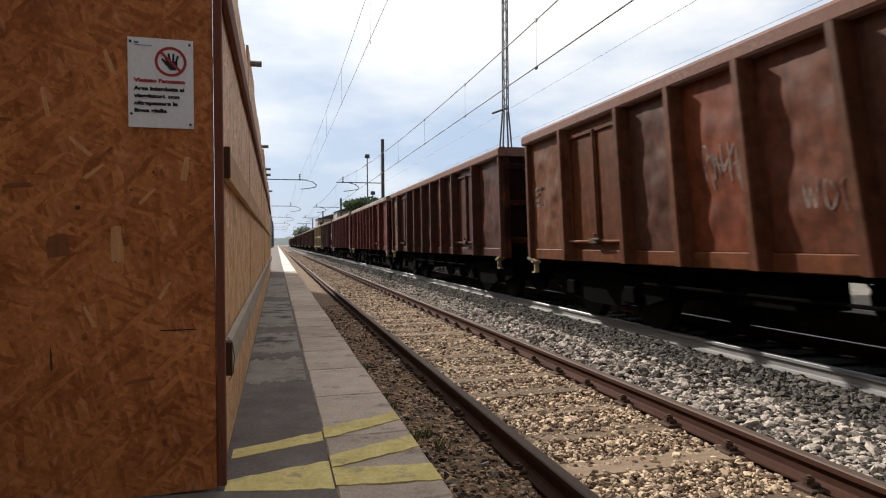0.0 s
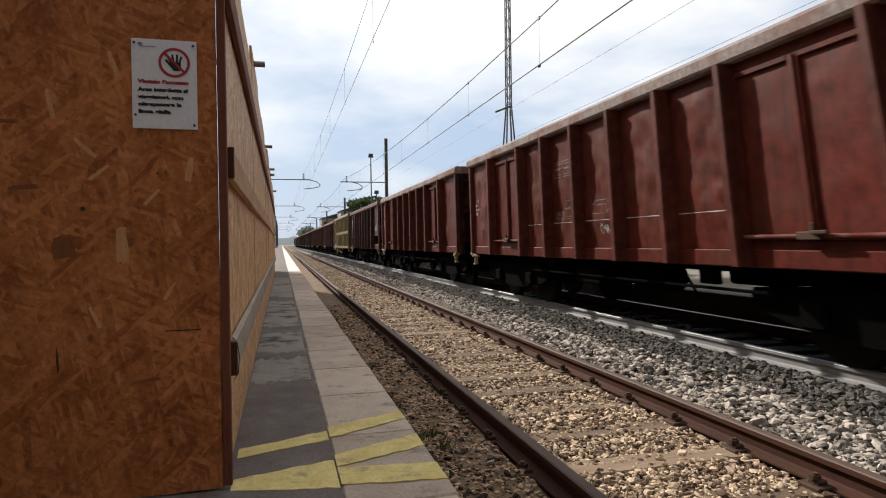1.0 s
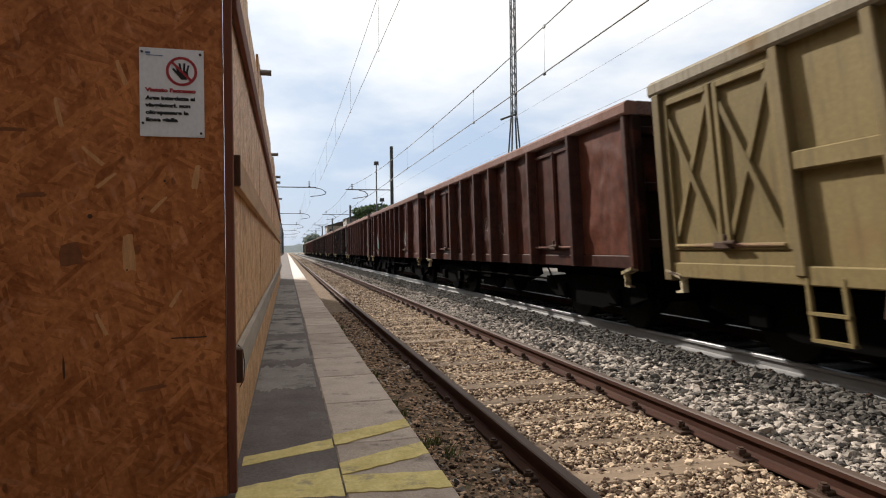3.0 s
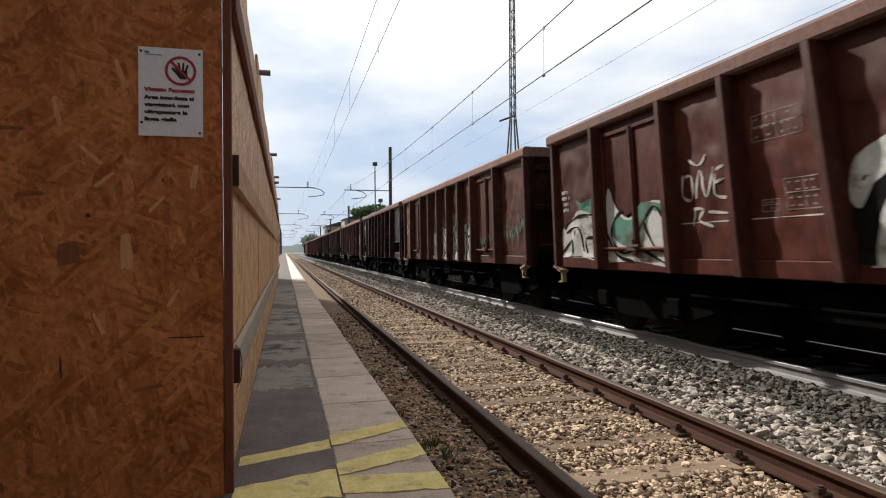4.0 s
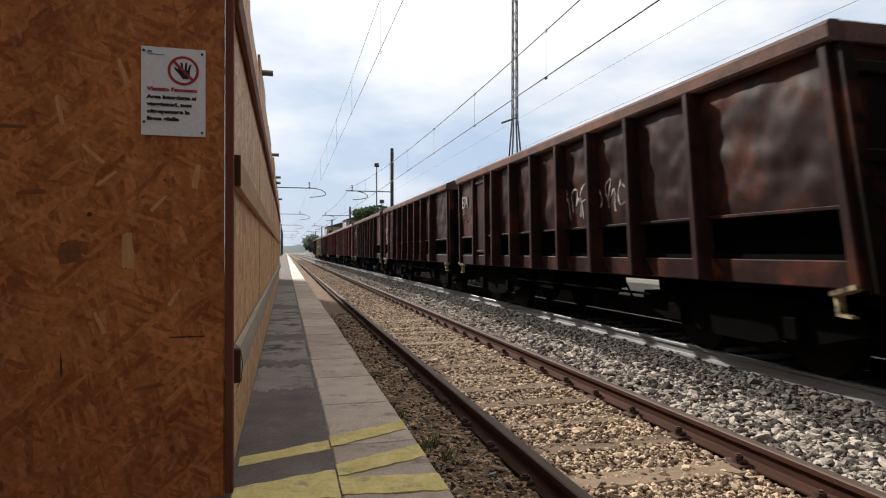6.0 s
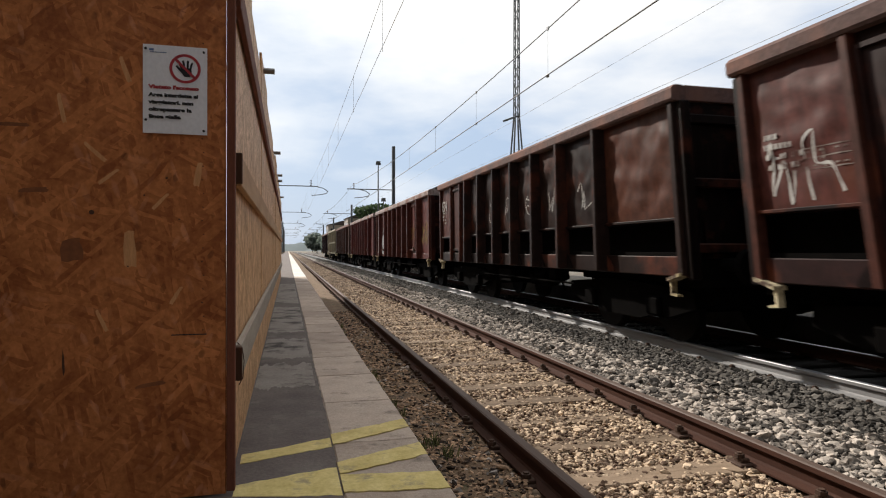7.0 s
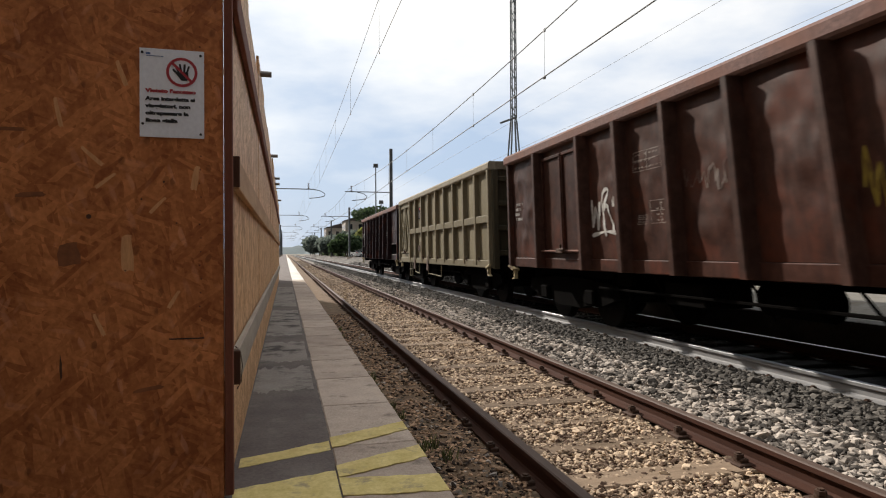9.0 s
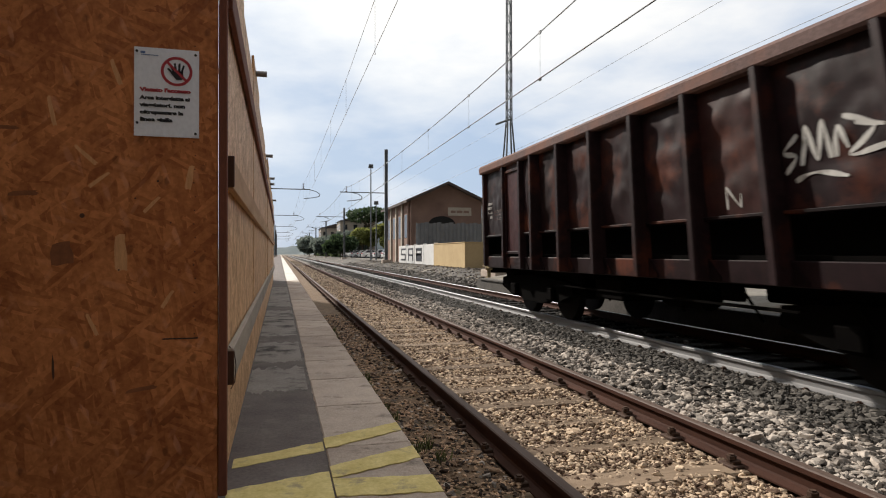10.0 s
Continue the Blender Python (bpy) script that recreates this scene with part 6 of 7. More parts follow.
def car_master():
    c = thing("parked_car", "white hatchback parked in the station yard", "car", "parked cars")
    bm = bmesh.new()
    prism(bm, [(-2.0, 0.28), (2.0, 0.28), (2.05, 0.62), (1.9, 0.86), (1.05, 0.95), (0.5, 1.40), (-1.2, 1.45), (-1.85, 1.0), (-2.03, 0.75)], -0.84, 0.84, "x")
    bmesh.ops.bevel(bm, geom=list(bm.edges), offset=0.05, segments=2, affect="EDGES")
    part("body", bm, CAR_WHITE, c)
    for s in (-1, 1):
        bm = bmesh.new()
        prism(bm, [(0.85, 0.97), (0.42, 1.33), (-0.3, 1.36), (-0.3, 0.97)], s * 0.835, s * 0.852, "x")
        part("side_window", bm, GLASS, c)
        bm = bmesh.new()
        prism(bm, [(-0.36, 0.97), (-0.36, 1.36), (-1.1, 1.36), (-1.5, 0.99)], s * 0.835, s * 0.852, "x")
        part("side_window", bm, GLASS, c)
        for y in (-1.25, 1.28):
            w = part("wheel", rod(bmesh.new(), (s * 0.68, y, 0.3), (s * 0.87, y, 0.3), 0.3, 16), RUBBER, c)
            part("rim", rod(bmesh.new(), (s * 0.865, y, 0.3), (s * 0.882, y, 0.3), 0.19, 12), CAR_GREY, w)
        part("headlight", boxes((s * 0.45, s * 0.75, 1.88, 2.06, 0.62, 0.76), bevel=0.02), GLASS, c)
        part("tail_light", boxes((s * 0.55, s * 0.8, -2.05, -1.88, 0.75, 0.95), bevel=0.02), SIGN_RED, c)
    bm = bmesh.new()
    prism(bm, [(1.03, 0.985), (0.53, 1.40), (0.50, 1.385), (0.99, 0.965)], -0.66, 0.66, "x")
    part("windscreen", bm, GLASS, c)
    bm = bmesh.new()
    prism(bm, [(-1.26, 1.42), (-1.84, 1.03), (-1.87, 1.05), (-1.28, 1.46)], -0.62, 0.62, "x")
    part("rear_window", bm, GLASS, c)
    return c


CAR = car_master()
CAR.matrix_basis = pose(17.4, 87.0, YARD_Z, 0, 0, 92)
rng = random.Random(21)
for k in range(13):
    c = copy_thing(CAR, pose(17.2 - 0.24 * k + rng.uniform(-0.3, 0.4), 90.2 + 3.3 * k, YARD_Z, 0, 0, 90 + rng.uniform(-6, 6) + 180 * (k % 2)))
    shade = (CAR_WHITE, CAR_WHITE, CAR_GREY, CAR_WHITE, CAR_WHITE, CAR_WHITE, CAR_DARK)[k % 7]
    if shade is not CAR_WHITE:
        for o in c.children:
            if o.name.startswith("body"):
                o.data = o.data.copy()
                o.data.materials[0] = shade
        tagged(c, "silver hatchback parked in the station yard" if shade is CAR_GREY else "dark hatchback parked in the station yard")


def house(x, y, w, d, h, label):
    s = thing("house", label, "house")
    s.location = (x, y, YARD_Z)
    part("wall", boxes((0, w, 0, d, 0, h)), HOUSE_WALL, s)
    bm = bmesh.new()
    prism(bm, [(-0.4, h), (w + 0.4, h), (w / 2, h + 1.6)], -0.4, d + 0.4)
    part("roof", bm, ROOF_TILE, s, "low tiled roof")
    for k in range(int(h // 3)):
        for j in range(int(w // 2.6)):
            part("window", boxes((0.8 + j * 2.6, 1.8 + j * 2.6, -0.04, -0.003, 1.0 + 3 * k, 2.3 + 3 * k)), GLASS, s)
        for j in range(int(d // 3)):
            part("window", boxes((-0.04, -0.003, 1.0 + j * 3, 2.0 + j * 3, 1.0 + 3 * k, 2.3 + 3 * k)), GLASS, s)


house(15.0, 160, 9, 10, 9.2, "pale plastered house behind the trees")
house(13.5, 215, 10, 12, 9.5, "pale plastered house beyond the yard")


def hills():
    for name, y, x0, x1, h, seed in (("backdrop_hill", 900, -30, 420, 92, 3), ("backdrop_hill", 1500, -900, 900, 22, 5)):
        vs, fs = [], []
        n = 120
        for i in range(n + 1):
            x = x0 + (x1 - x0) * i / n
            f = max(0.0, 1 - ((i / n - 0.62) / 0.5) ** 2)
            z = h * f * (0.75 + 0.5 * noise.noise((x * 0.006, seed, 0))) + 5 * noise.noise((x * 0.05, seed, 1)) + 2.5 * noise.noise((x * 0.2, seed, 2))
            vs += [(x, y - 60, -2), (x, y, max(0, z) * 0.7), (x, y + 40, max(0, z)), (x, y + 160, -2)]
        for i in range(n):
            for j in range(3):
                a = i * 4 + j
                fs.append((a, a + 4, a + 5, a + 1))
        tagged(mesh_from(name, vs, fs, HILL, smooth=True), "distant wooded hillside in haze", "hill", kind="structure")


hills()

# ---- markings and graffiti on the wagons ----


def spray(name, colour, thin=0.58):
    """Sprayed paint, patchy and worn through to the brown beneath."""
    return surface(name, tuple(c * 0.6 for c in colour), colour, 3.0, 26, 0.65, 0.1, 0.002, stain=(0.07, 0.03, 0.024) if max(colour) > 0.05 else None, stain_at=thin, piece=0.15, spec=0.12 if max(colour) > 0.05 else 0.02)


SPRAY = {"white": spray("white_spray_paint", (0.50, 0.49, 0.47)), "silver": spray("silver_spray_paint", (0.50, 0.51, 0.50), 0.58),
         "black": spray("black_spray_paint", (0.012, 0.012, 0.013), 0.75), "teal": spray("teal_spray_paint", (0.09, 0.22, 0.18), 0.5),
         "red": spray("red_spray_paint", (0.38, 0.025, 0.018), 0.62), "yellow": spray("yellow_spray_paint", (0.36, 0.26, 0.05)),
         "deep": spray("deep_blue_spray_paint", (0.035, 0.05, 0.16), 0.52), "blue": spray("pale_blue_spray_paint", (0.25, 0.36, 0.40)), "chalk": spray("faded_white_paint", (0.24, 0.20, 0.18), 0.50)}
SHEETS = {"bay": (0.026, 1.14, 3.10), "framed": (0.026, 1.66, 3.10), "pale": (0.006, 1.06, 3.18)}


def bays(kind):
    """Side sheets and doors from the rear: start, end, seed of the dents, door or not."""
    out = []
    if kind == "bay":
        bay = (LENGTH[kind] - 2 * BAY_END - 2 * BAY_DOOR) / 5
        first = -BAY_END - BAY_DOOR
        ends = [0, -BAY_END] + [first - bay * k for k in range(6)] + [first - bay * 5 - BAY_DOOR, -LENGTH[kind]]
        for k, (a, b) in enumerate(zip(ends, ends[1:])):
            out.append((a, b, k * 1.3 + 0.4, k in (1, 7)))
    else:
        for k, (a, b) in enumerate(zip(FRAMED_CUTS, FRAMED_CUTS[1:])):
            out.append((a, b, k * 1.9 + 7.0, k == 1))
    return out


def side_x(kind, y, z):
    """Outer face of the dented side at that place."""
    if kind == "pale":
        return -SIDE - 0.012
    amp, z0, z1 = SHEETS[kind]
    if z < z0:
        return -SIDE - 0.032
    for a, b, seed, door in bays(kind):
        if b <= y <= a:
            if door:
                return -SIDE - 0.030
            fy, fz = (y - b) / (a - b), (z - z0) / (z1 - z0)
            rim = min(1.0, max(0.0, 5 * min(fy, 1 - fy, fz, 1 - fz)))
            d = dent(y, z, seed, amp)
            return -SIDE - rim * d - 0.003
    return -SIDE - 0.02


def smooth_path(pts, n=6):
    out = []
    P = [pts[0]] + list(pts) + [pts[-1]]
    for i in range(1, len(P) - 2):
        p0, p1, p2, p3 = (Vector(q) for q in P[i - 1:i + 3])
        for k in range(n):
            t = k / n
            out.append(0.5 * (2 * p1 + (p2 - p0) * t + (2 * p0 - 5 * p1 + 4 * p2 - p3) * t * t + (3 * p1 - p0 - 3 * p2 + p3) * t ** 3))
    out.append(Vector(pts[-1]))
    return out


def ribbon(bm, kind, pts, width, lift=0.0):
    """A painted stroke that follows the sheet: points in (y, z)."""
    path = smooth_path(pts)
    rows = []
    for i, p in enumerate(path):
        t = (path[min(i + 1, len(path) - 1)] - path[max(i - 1, 0)])
        t = t.normalized() if t.length > 1e-6 else Vector((1, 0))
        n = Vector((-t.y, t.x)) * width * 0.5 * (0.75 + 0.35 * math.sin(i * 0.9))
        quad = []
        for s in (1, -1):
            q = p + n * s
            quad.append(bm.verts.new((side_x(kind, p.x, p.y) - 0.001 - lift, q.x, q.y)))
        rows.append(quad)
    for a, b in zip(rows, rows[1:]):
        bm.faces.new((a[0], b[0], b[1], a[1]))


def fill(bm, kind, y0, y1, z0, z1, seed, ragged=0.10, lift=0.0):
    """A sprayed patch with a wavy outline, following the sheet."""
    n = 10
    g = []
    for j in range(n + 1):
        row = []
        for i in range(n + 1):
            fy, fz = i / n, j / n
            y, z = y0 + (y1 - y0) * fy, z0 + (z1 - z0) * fz
            y += ragged * noise.noise((fz * 4 + seed, seed, fy * 1.5)) * (1 if i in (0, n) else 0.4)
            z += (3.0 if j == n else 1.2) * ragged * noise.noise((fy * 9 + seed * 2, seed, 3.0 + fz)) * (1 if j in (0, n) else 0.4)
            row.append(bm.verts.new((side_x(kind, y, z) - 0.002 - lift, y, z)))
        g.append(row)
    for j in range(n):
        for i in range(n):
            bm.faces.new((g[j][i], g[j][i + 1], g[j + 1][i + 1], g[j + 1][i]))


def blob(w, kind, colour, area, shape, lift, label):
    """One filled shape of a sprayed piece: corners as fractions of an area (y0, y1, z0, z1)."""
    y0, y1, z0, z1 = area
    bm = bmesh.new()
    ring = smooth_path([*shape, shape[0]], 3)[:-1]
    bm.faces.new([bm.verts.new((0, y0 + (y1 - y0) * q.x, z0 + (z1 - z0) * q.y)) for q in ring])
    bmesh.ops.triangulate(bm, faces=bm.faces[:])
    for _ in range(3):
        bmesh.ops.subdivide_edges(bm, edges=[e for e in bm.edges if e.calc_length() > 0.12], cuts=1)
        bmesh.ops.triangulate(bm, faces=[f for f in bm.faces if len(f.verts) > 3])
    for v in bm.verts:
        v.co.x = side_x(kind, v.co.y, v.co.z) - 0.001 - lift
    return paint_on(w, "graffiti", bm, colour, label)


def strokes(w, kind, colour, area, lines, width, lift, label):
    """Drawn lines of a sprayed piece, as fractions of an area."""
    y0, y1, z0, z1 = area
    bm = bmesh.new()
    for line in lines:
        ribbon(bm, kind, [(y0 + (y1 - y0) * a, z0 + (z1 - z0) * b) for a, b in line], width, lift)
    return paint_on(w, "graffiti", bm, colour, label)


def tag_strokes(bm, kind, y0, y1, z0, z1, seed, width=0.03, letters=4, lift=0.001):
    """Fast scrawled strokes, letter by letter, that spell nothing. y0 is the rear end."""
    rng = random.Random(seed)
    step = (y1 - y0) / letters
    for k in range(letters):
        a = y0 + step * k
        h = z1 - z0
        style = rng.randrange(4)
        P = lambda fy, fz: (a + step * (0.1 + 0.8 * fy), z0 + h * fz)
        if style == 0:
            pts = [P(0, 0.95), P(0.1, 0.1), P(0.5, 0.7), P(0.8, 0.05), P(1.0, 0.98)]
        elif style == 1:
            pts = [P(0.0, 0.55), P(0.35, 1.0), P(0.3, 0.1), P(0.75, 0.75), P(0.7, -0.15), P(1.05, 0.3)]
        elif style == 2:
            pts = [P(0.2, -0.1), P(0.05, 0.95), P(0.7, 1.05), P(0.45, 0.4), P(0.9, 0.6), P(1.1, -0.2)]
        else:
            pts = [P(0.5, 1.0), P(0.05, 0.5), P(0.5, 0.0), P(0.95, 0.5), P(0.55, 0.95)]
        pts = [(p[0] + rng.uniform(-0.14, 0.14) * abs(step), p[1] + rng.uniform(-0.16, 0.16) * h) for p in pts]
        ribbon(bm, kind, pts, width, lift)
        if rng.random() < 0.35:
            ribbon(bm, kind, [P(0.0, 0.4), P(0.5, 0.5), P(1.0, 0.42)], width * 0.8, lift)


def paint_on(w, name, bm, colour, label=""):
    return part(name, bm, SPRAY[colour], w, label)


def scrawl(w, kind, colour, y0, y1, z0, z1, seed, width=0.03, letters=4, under=False):
    bm = bmesh.new()
    tag_strokes(bm, kind, y0, y1, z0, z1, seed, width, letters, 0.0015)
    if under:
        ribbon(bm, kind, [(y0, z0 - 0.1), ((y0 + y1) / 2, z0 - 0.05), (y1, z0 - 0.12)], width, 0.0015)
    paint_on(w, "graffiti", bm, colour, f"scrawled {colour} tag")


# letter outlines of one sprayed piece, by bay, as fractions of the bay
OUTLINES = {3: [[(0.4, 0.82), (0.75, 0.86), (0.62, 0.55), (0.7, 0.3), (0.98, 0.12)], [(0.5, 0.62), (0.32, 0.5), (0.36, 0.22), (0.28, 0.0)], [(0.9, 0.95), (1.0, 0.7)]],
            4: [[(0.0, 0.95), (0.12, 0.72), (0.4, 0.5), (0.46, 0.3), (0.2, 0.05)], [(0.2, 1.0), (0.48, 0.95), (0.78, 1.02), (0.72, 0.85), (0.76, 0.55), (0.82, 0.75)],
                [(0.2, 1.0), (0.3, 0.76), (0.46, 0.7), (0.56, 0.5), (0.62, 0.25), (0.5, 0.0)], [(0.78, 0.4), (0.96, 0.55), (0.82, 0.3), (1.0, 0.05)]],
            5: [[(0.0, 0.72), (0.22, 0.84), (0.42, 1.02)], [(0.42, 1.02), (0.32, 0.5), (0.38, 0.22), (0.62, 0.03), (0.86, 0.08), (1.0, 0.3), (0.97, 0.55), (0.78, 0.75), (0.44, 0.92)],
                [(0.2, 0.0), (0.15, 0.4), (0.21, 0.76)], [(0.4, 0.62), (0.72, 0.66), (0.5, 0.5), (0.76, 0.28)]]}


def piece(w, kind, colour, y0, y1, z0, z1, seed, outline="black", letters=2):
    """Filled letters with an outline, one bay wide."""
    bm = bmesh.new()
    fill(bm, kind, y0, y1, z0, z1, seed)
    paint_on(w, "graffiti", bm, colour, f"{colour} sprayed lettering")
    if outline:
        bm = bmesh.new()
        tag_strokes(bm, kind, y0 + (y1 - y0) * 0.08, y1 - (y1 - y0) * 0.08, z0 + 0.06, z1 - 0.1, seed + 3, 0.042, letters, 0.005)
        paint_on(w, "graffiti_outline", bm, outline, f"{outline} outline strokes")


def stencils(w, kind, seed, line=False, table=True, colour="white"):
    """Stencilled data: unreadable rows as plain bars, a framed table, a thin line along the sheets."""
    rng = random.Random(seed)
    bm = bmesh.new()
    top = 2.35 if kind == "framed" else 2.2
    for r in range(4):
        y = -0.28
        for k in range(rng.choice((5, 7, 8, 9))):
            ln = rng.choice((0.03, 0.034, 0.018))
            z = top - 0.1 * r
            if rng.random() < 0.82:
                x = side_x(kind, y - ln / 2, z) - 0.004
                box(bm, x, x + 0.006, y - ln, y, z, z + 0.055)
            y -= ln + 0.02
    tagged(paint_on(w, "stencilled_number", bm, colour, "rows of white stencilled marks"), kind="stuff")
    if table:
        y0, z0, tall = (-0.62, 2.0, 0.2) if kind == "framed" else (bays(kind)[3][0] - 0.22, 2.34, 0.27)
        for ya, za, wide, high, rows in ((y0, z0, 0.66, tall, 3), (y0 - 0.35, 1.62, 0.42, 0.3, 4), (y0 - 0.02, 1.62, 0.22, 0.12, 2)):
            if kind == "framed" and za < 1.8:
                continue
            bm = bmesh.new()
            for z in (za, za + high * 0.55, za + high):
                ribbon(bm, kind, [(ya, z), (ya - wide / 2, z), (ya - wide, z)], 0.013)
            for y in (ya, ya - wide * 0.5, ya - wide):
                ribbon(bm, kind, [(y, za), (y, za + high / 2), (y, za + high)], 0.013)
            for r in range(rows):
                z = za + high * (r + 0.5) / rows
                for k in range(int(wide / 0.085)):
                    y = ya - 0.035 - 0.085 * k
                    if rng.random() < 0.75:
                        ribbon(bm, kind, [(y, z), (y - 0.02, z), (y - 0.045, z)], high / rows * 0.3)
            tagged(paint_on(w, "load_table", bm, "chalk", "white stencilled load table"), kind="stuff")
    if line:
        b4 = bays(kind)[4]
        bm = bmesh.new()
        y, z = b4[0] - 0.35, 1.66
        for pts in ([(y, z), (y - 0.4, z)], [(y - 0.4, z), (y - 0.4, z + 0.13)], [(y - 0.4, z + 0.13), (y, z + 0.13)], [(y, z + 0.13), (y, z)],
                    [(y, z + 0.13), (y - 0.1, z + 0.2)], [(y - 0.1, z + 0.2), (y - 0.5, z + 0.2)], [(y - 0.5, z + 0.2), (y - 0.4, z + 0.13)], [(y - 0.5, z + 0.2), (y - 0.5, z + 0.07)], [(y - 0.5, z + 0.07), (y - 0.4, z)]):
            ribbon(bm, kind, pts, 0.013)
        paint_on(w, "volume_mark", bm, "chalk", "white outlined box mark")
    if line:
        bm = bmesh.new()
        for a, b, seed_, door in bays(kind)[2:7]:
            ribbon(bm, kind, [(a - 0.08, 1.555), ((a + b) / 2, 1.555), (b + 0.08, 1.555)], 0.014)
        paint_on(w, "marking_line", bm, colour, "thin white line")


def class_mark(w):
    lettering("E74", 0.44, SPRAY["white"], w, Matrix.Translation((-SIDE - 0.034, -0.20, 2.43)) @ Matrix(((0, 0, -1, 0), (-1, 0, 0, 0), (0, 1, 0, 0), (0, 0, 0, 1))), "lettering", "white stencilled lettering", 0.50, 0.002, 0.004)


def tint(w, span, colour, kinds=("side_sheet", "door")):
    """Repainted or rusted sheets: those whose middle lies within the span."""
    for o in w.children:
        if o.name.startswith(kinds) and o.type == "MESH":
            y = sum(c[1] for c in o.bound_box) / 8
            if span[1] < y < span[0]:
                o.color = (*colour, 1)


def decorate():
    W = WAGONS
    Q, R = bays("bay"), bays("framed")
    for k, span, colour in ((0, Q[0], (0.20, 0.085, 0.045)), (0, Q[2], (0.11, 0.05, 0.036)), (0, Q[3], (0.21, 0.058, 0.028)), (0, Q[4], (0.16, 0.055, 0.032)), (0, Q[5], (0.12, 0.05, 0.035)),
                            (0, Q[6], (0.19, 0.055, 0.03)), (1, Q[0], (0.20, 0.11, 0.055)), (1, Q[4], (0.10, 0.045, 0.034)), (8, Q[0], (0.17, 0.095, 0.04)), (6, Q[8], (0.15, 0.05, 0.032)),
                            (12, R[0], (0.12, 0.04, 0.034)), (13, R[0], (0.12, 0.04, 0.03)), (13, R[1], (0.09, 0.032, 0.024)), (11, R[0], (0.09, 0.035, 0.03)), (13, R[9], (0.10, 0.036, 0.022)), (4, R[9], (0.10, 0.036, 0.027)), (18, R[1], (0.075, 0.03, 0.035)), (18, R[7], (0.05, 0.019, 0.018)), (7, Q[8], (0.12, 0.045, 0.035))):
        tint(W[k], span, colour)
    for k in (12, 13):
        tint(W[k], (0.1, -2.6), (0.085, 0.03, 0.022), ("post", "side_sill"))
    for k, (rear, kind, colour, label) in enumerate(TRAIN):
        if kind != "pale":
            stencils(W[k], kind, 60 + k, line=k in (2, 3, 7, 8, 15), table=k not in (0, 1, 6), colour="chalk" if k in (0, 1, 6, 11) else "white")
    for k in (4, 9, 11, 13):
        class_mark(W[k])
    B, F = bays("bay"), bays("framed")
    inner = lambda q: (q[0] - 0.12, q[1] + 0.1)
    # the first wagons: faded scribbles
    scrawl(W[0], "bay", "chalk", -5.0, -5.6, 1.9, 2.3, 5, 0.022, 4)
    scrawl(W[0], "bay", "chalk", -6.3, -6.9, 1.5, 1.8, 6, 0.02, 3)
    scrawl(W[1], "bay", "chalk", -7.4, -8.0, 1.6, 1.9, 8, 0.02, 3)
    bm = boxes((-SIDE - 0.03, -SIDE - 0.024, -0.72, -0.5, 2.42, 2.54))
    paint_on(W[3], "yellow_label", bm, "yellow", "small yellow label")
    scrawl(W[2], "bay", "white", -6.35, -6.75, 1.35, 1.5, 9, 0.015, 3)
    # silver letters between the posts
    for i in range(3, 8):
        y0, y1 = inner(F[i])
        piece(W[4], "framed", "silver", y0 - 0.05, y1, 1.72, 2.85 - (0.1 if i % 2 else 0), 20 + i, "black", 1)
    scrawl(W[4], "framed", "chalk", *inner(F[8]), 2.2, 2.75, 31, 0.035, 3)
    scrawl(W[4], "framed", "yellow", *inner(F[8]), 1.8, 2.2, 33, 0.03, 4)
    scrawl(W[4], "framed", "white", F[9][0] - 0.2, F[9][1] + 0.75, 1.85, 2.15, 32, 0.035, 4)
    bm = bmesh.new()
    fill(bm, "framed", F[9][1] + 0.6, F[9][1] + 0.15, 1.8, 1.95, 9.0, 0.06)
    paint_on(W[4], "graffiti", bm, "deep", "faded blue sprayed smear")
    for i in (3, 5, 6, 7):
        scrawl(W[4], "framed", "white", F[i][0] - 0.2, F[i][1] + 0.25, 0.98, 1.14, 40 + i, 0.022, 4)
    # red and silver letters
    area = lambda q, z0, z1, pad=0.1: (q[0] - pad, q[1] + pad, z0, z1)
    A = area(B[0], 1.12, 2.1)
    blob(W[7], "bay", "silver", A, [(0.1, 0.0), (0.08, 0.45), (0.3, 0.62), (0.5, 0.78), (0.72, 0.8), (0.95, 0.62), (0.95, 0.0), (0.5, 0.03)], 0.0, "silver sprayed lettering")
    blob(W[7], "bay", "teal", A, [(0.5, 0.8), (0.5, 0.97), (0.62, 0.9), (0.8, 0.95), (0.92, 0.8), (0.9, 0.62), (0.7, 0.76)], 0.003, "teal sprayed lettering")
    strokes(W[7], "bay", "black", A, [[(0.15, 0.5), (0.4, 0.66), (0.75, 0.7), (0.92, 0.62)], [(0.2, 0.42), (0.5, 0.5), (0.6, 0.1)], [(0.92, 0.6), (0.9, 0.35), (0.65, 0.3), (0.7, 0.0)], [(0.1, 0.1), (0.35, 0.3), (0.3, 0.0)]], 0.045, 0.007, "black outline strokes")
    A = area(B[1], 1.06, 2.2, 0.06)
    blob(W[7], "bay", "silver", A, [(0.03, 0.0), (0.0, 0.5), (0.08, 0.97), (0.2, 0.7), (0.4, 0.55), (0.55, 0.68), (0.85, 0.72), (0.97, 0.5), (1.0, 0.0), (0.5, 0.02)], 0.0, "silver sprayed lettering")
    blob(W[7], "bay", "teal", A, [(0.2, 0.62), (0.12, 0.35), (0.35, 0.2), (0.6, 0.25), (0.62, 0.42), (0.75, 0.62), (0.95, 0.5), (0.9, 0.66), (0.6, 0.72), (0.42, 0.52)], 0.003, "teal sprayed lettering")
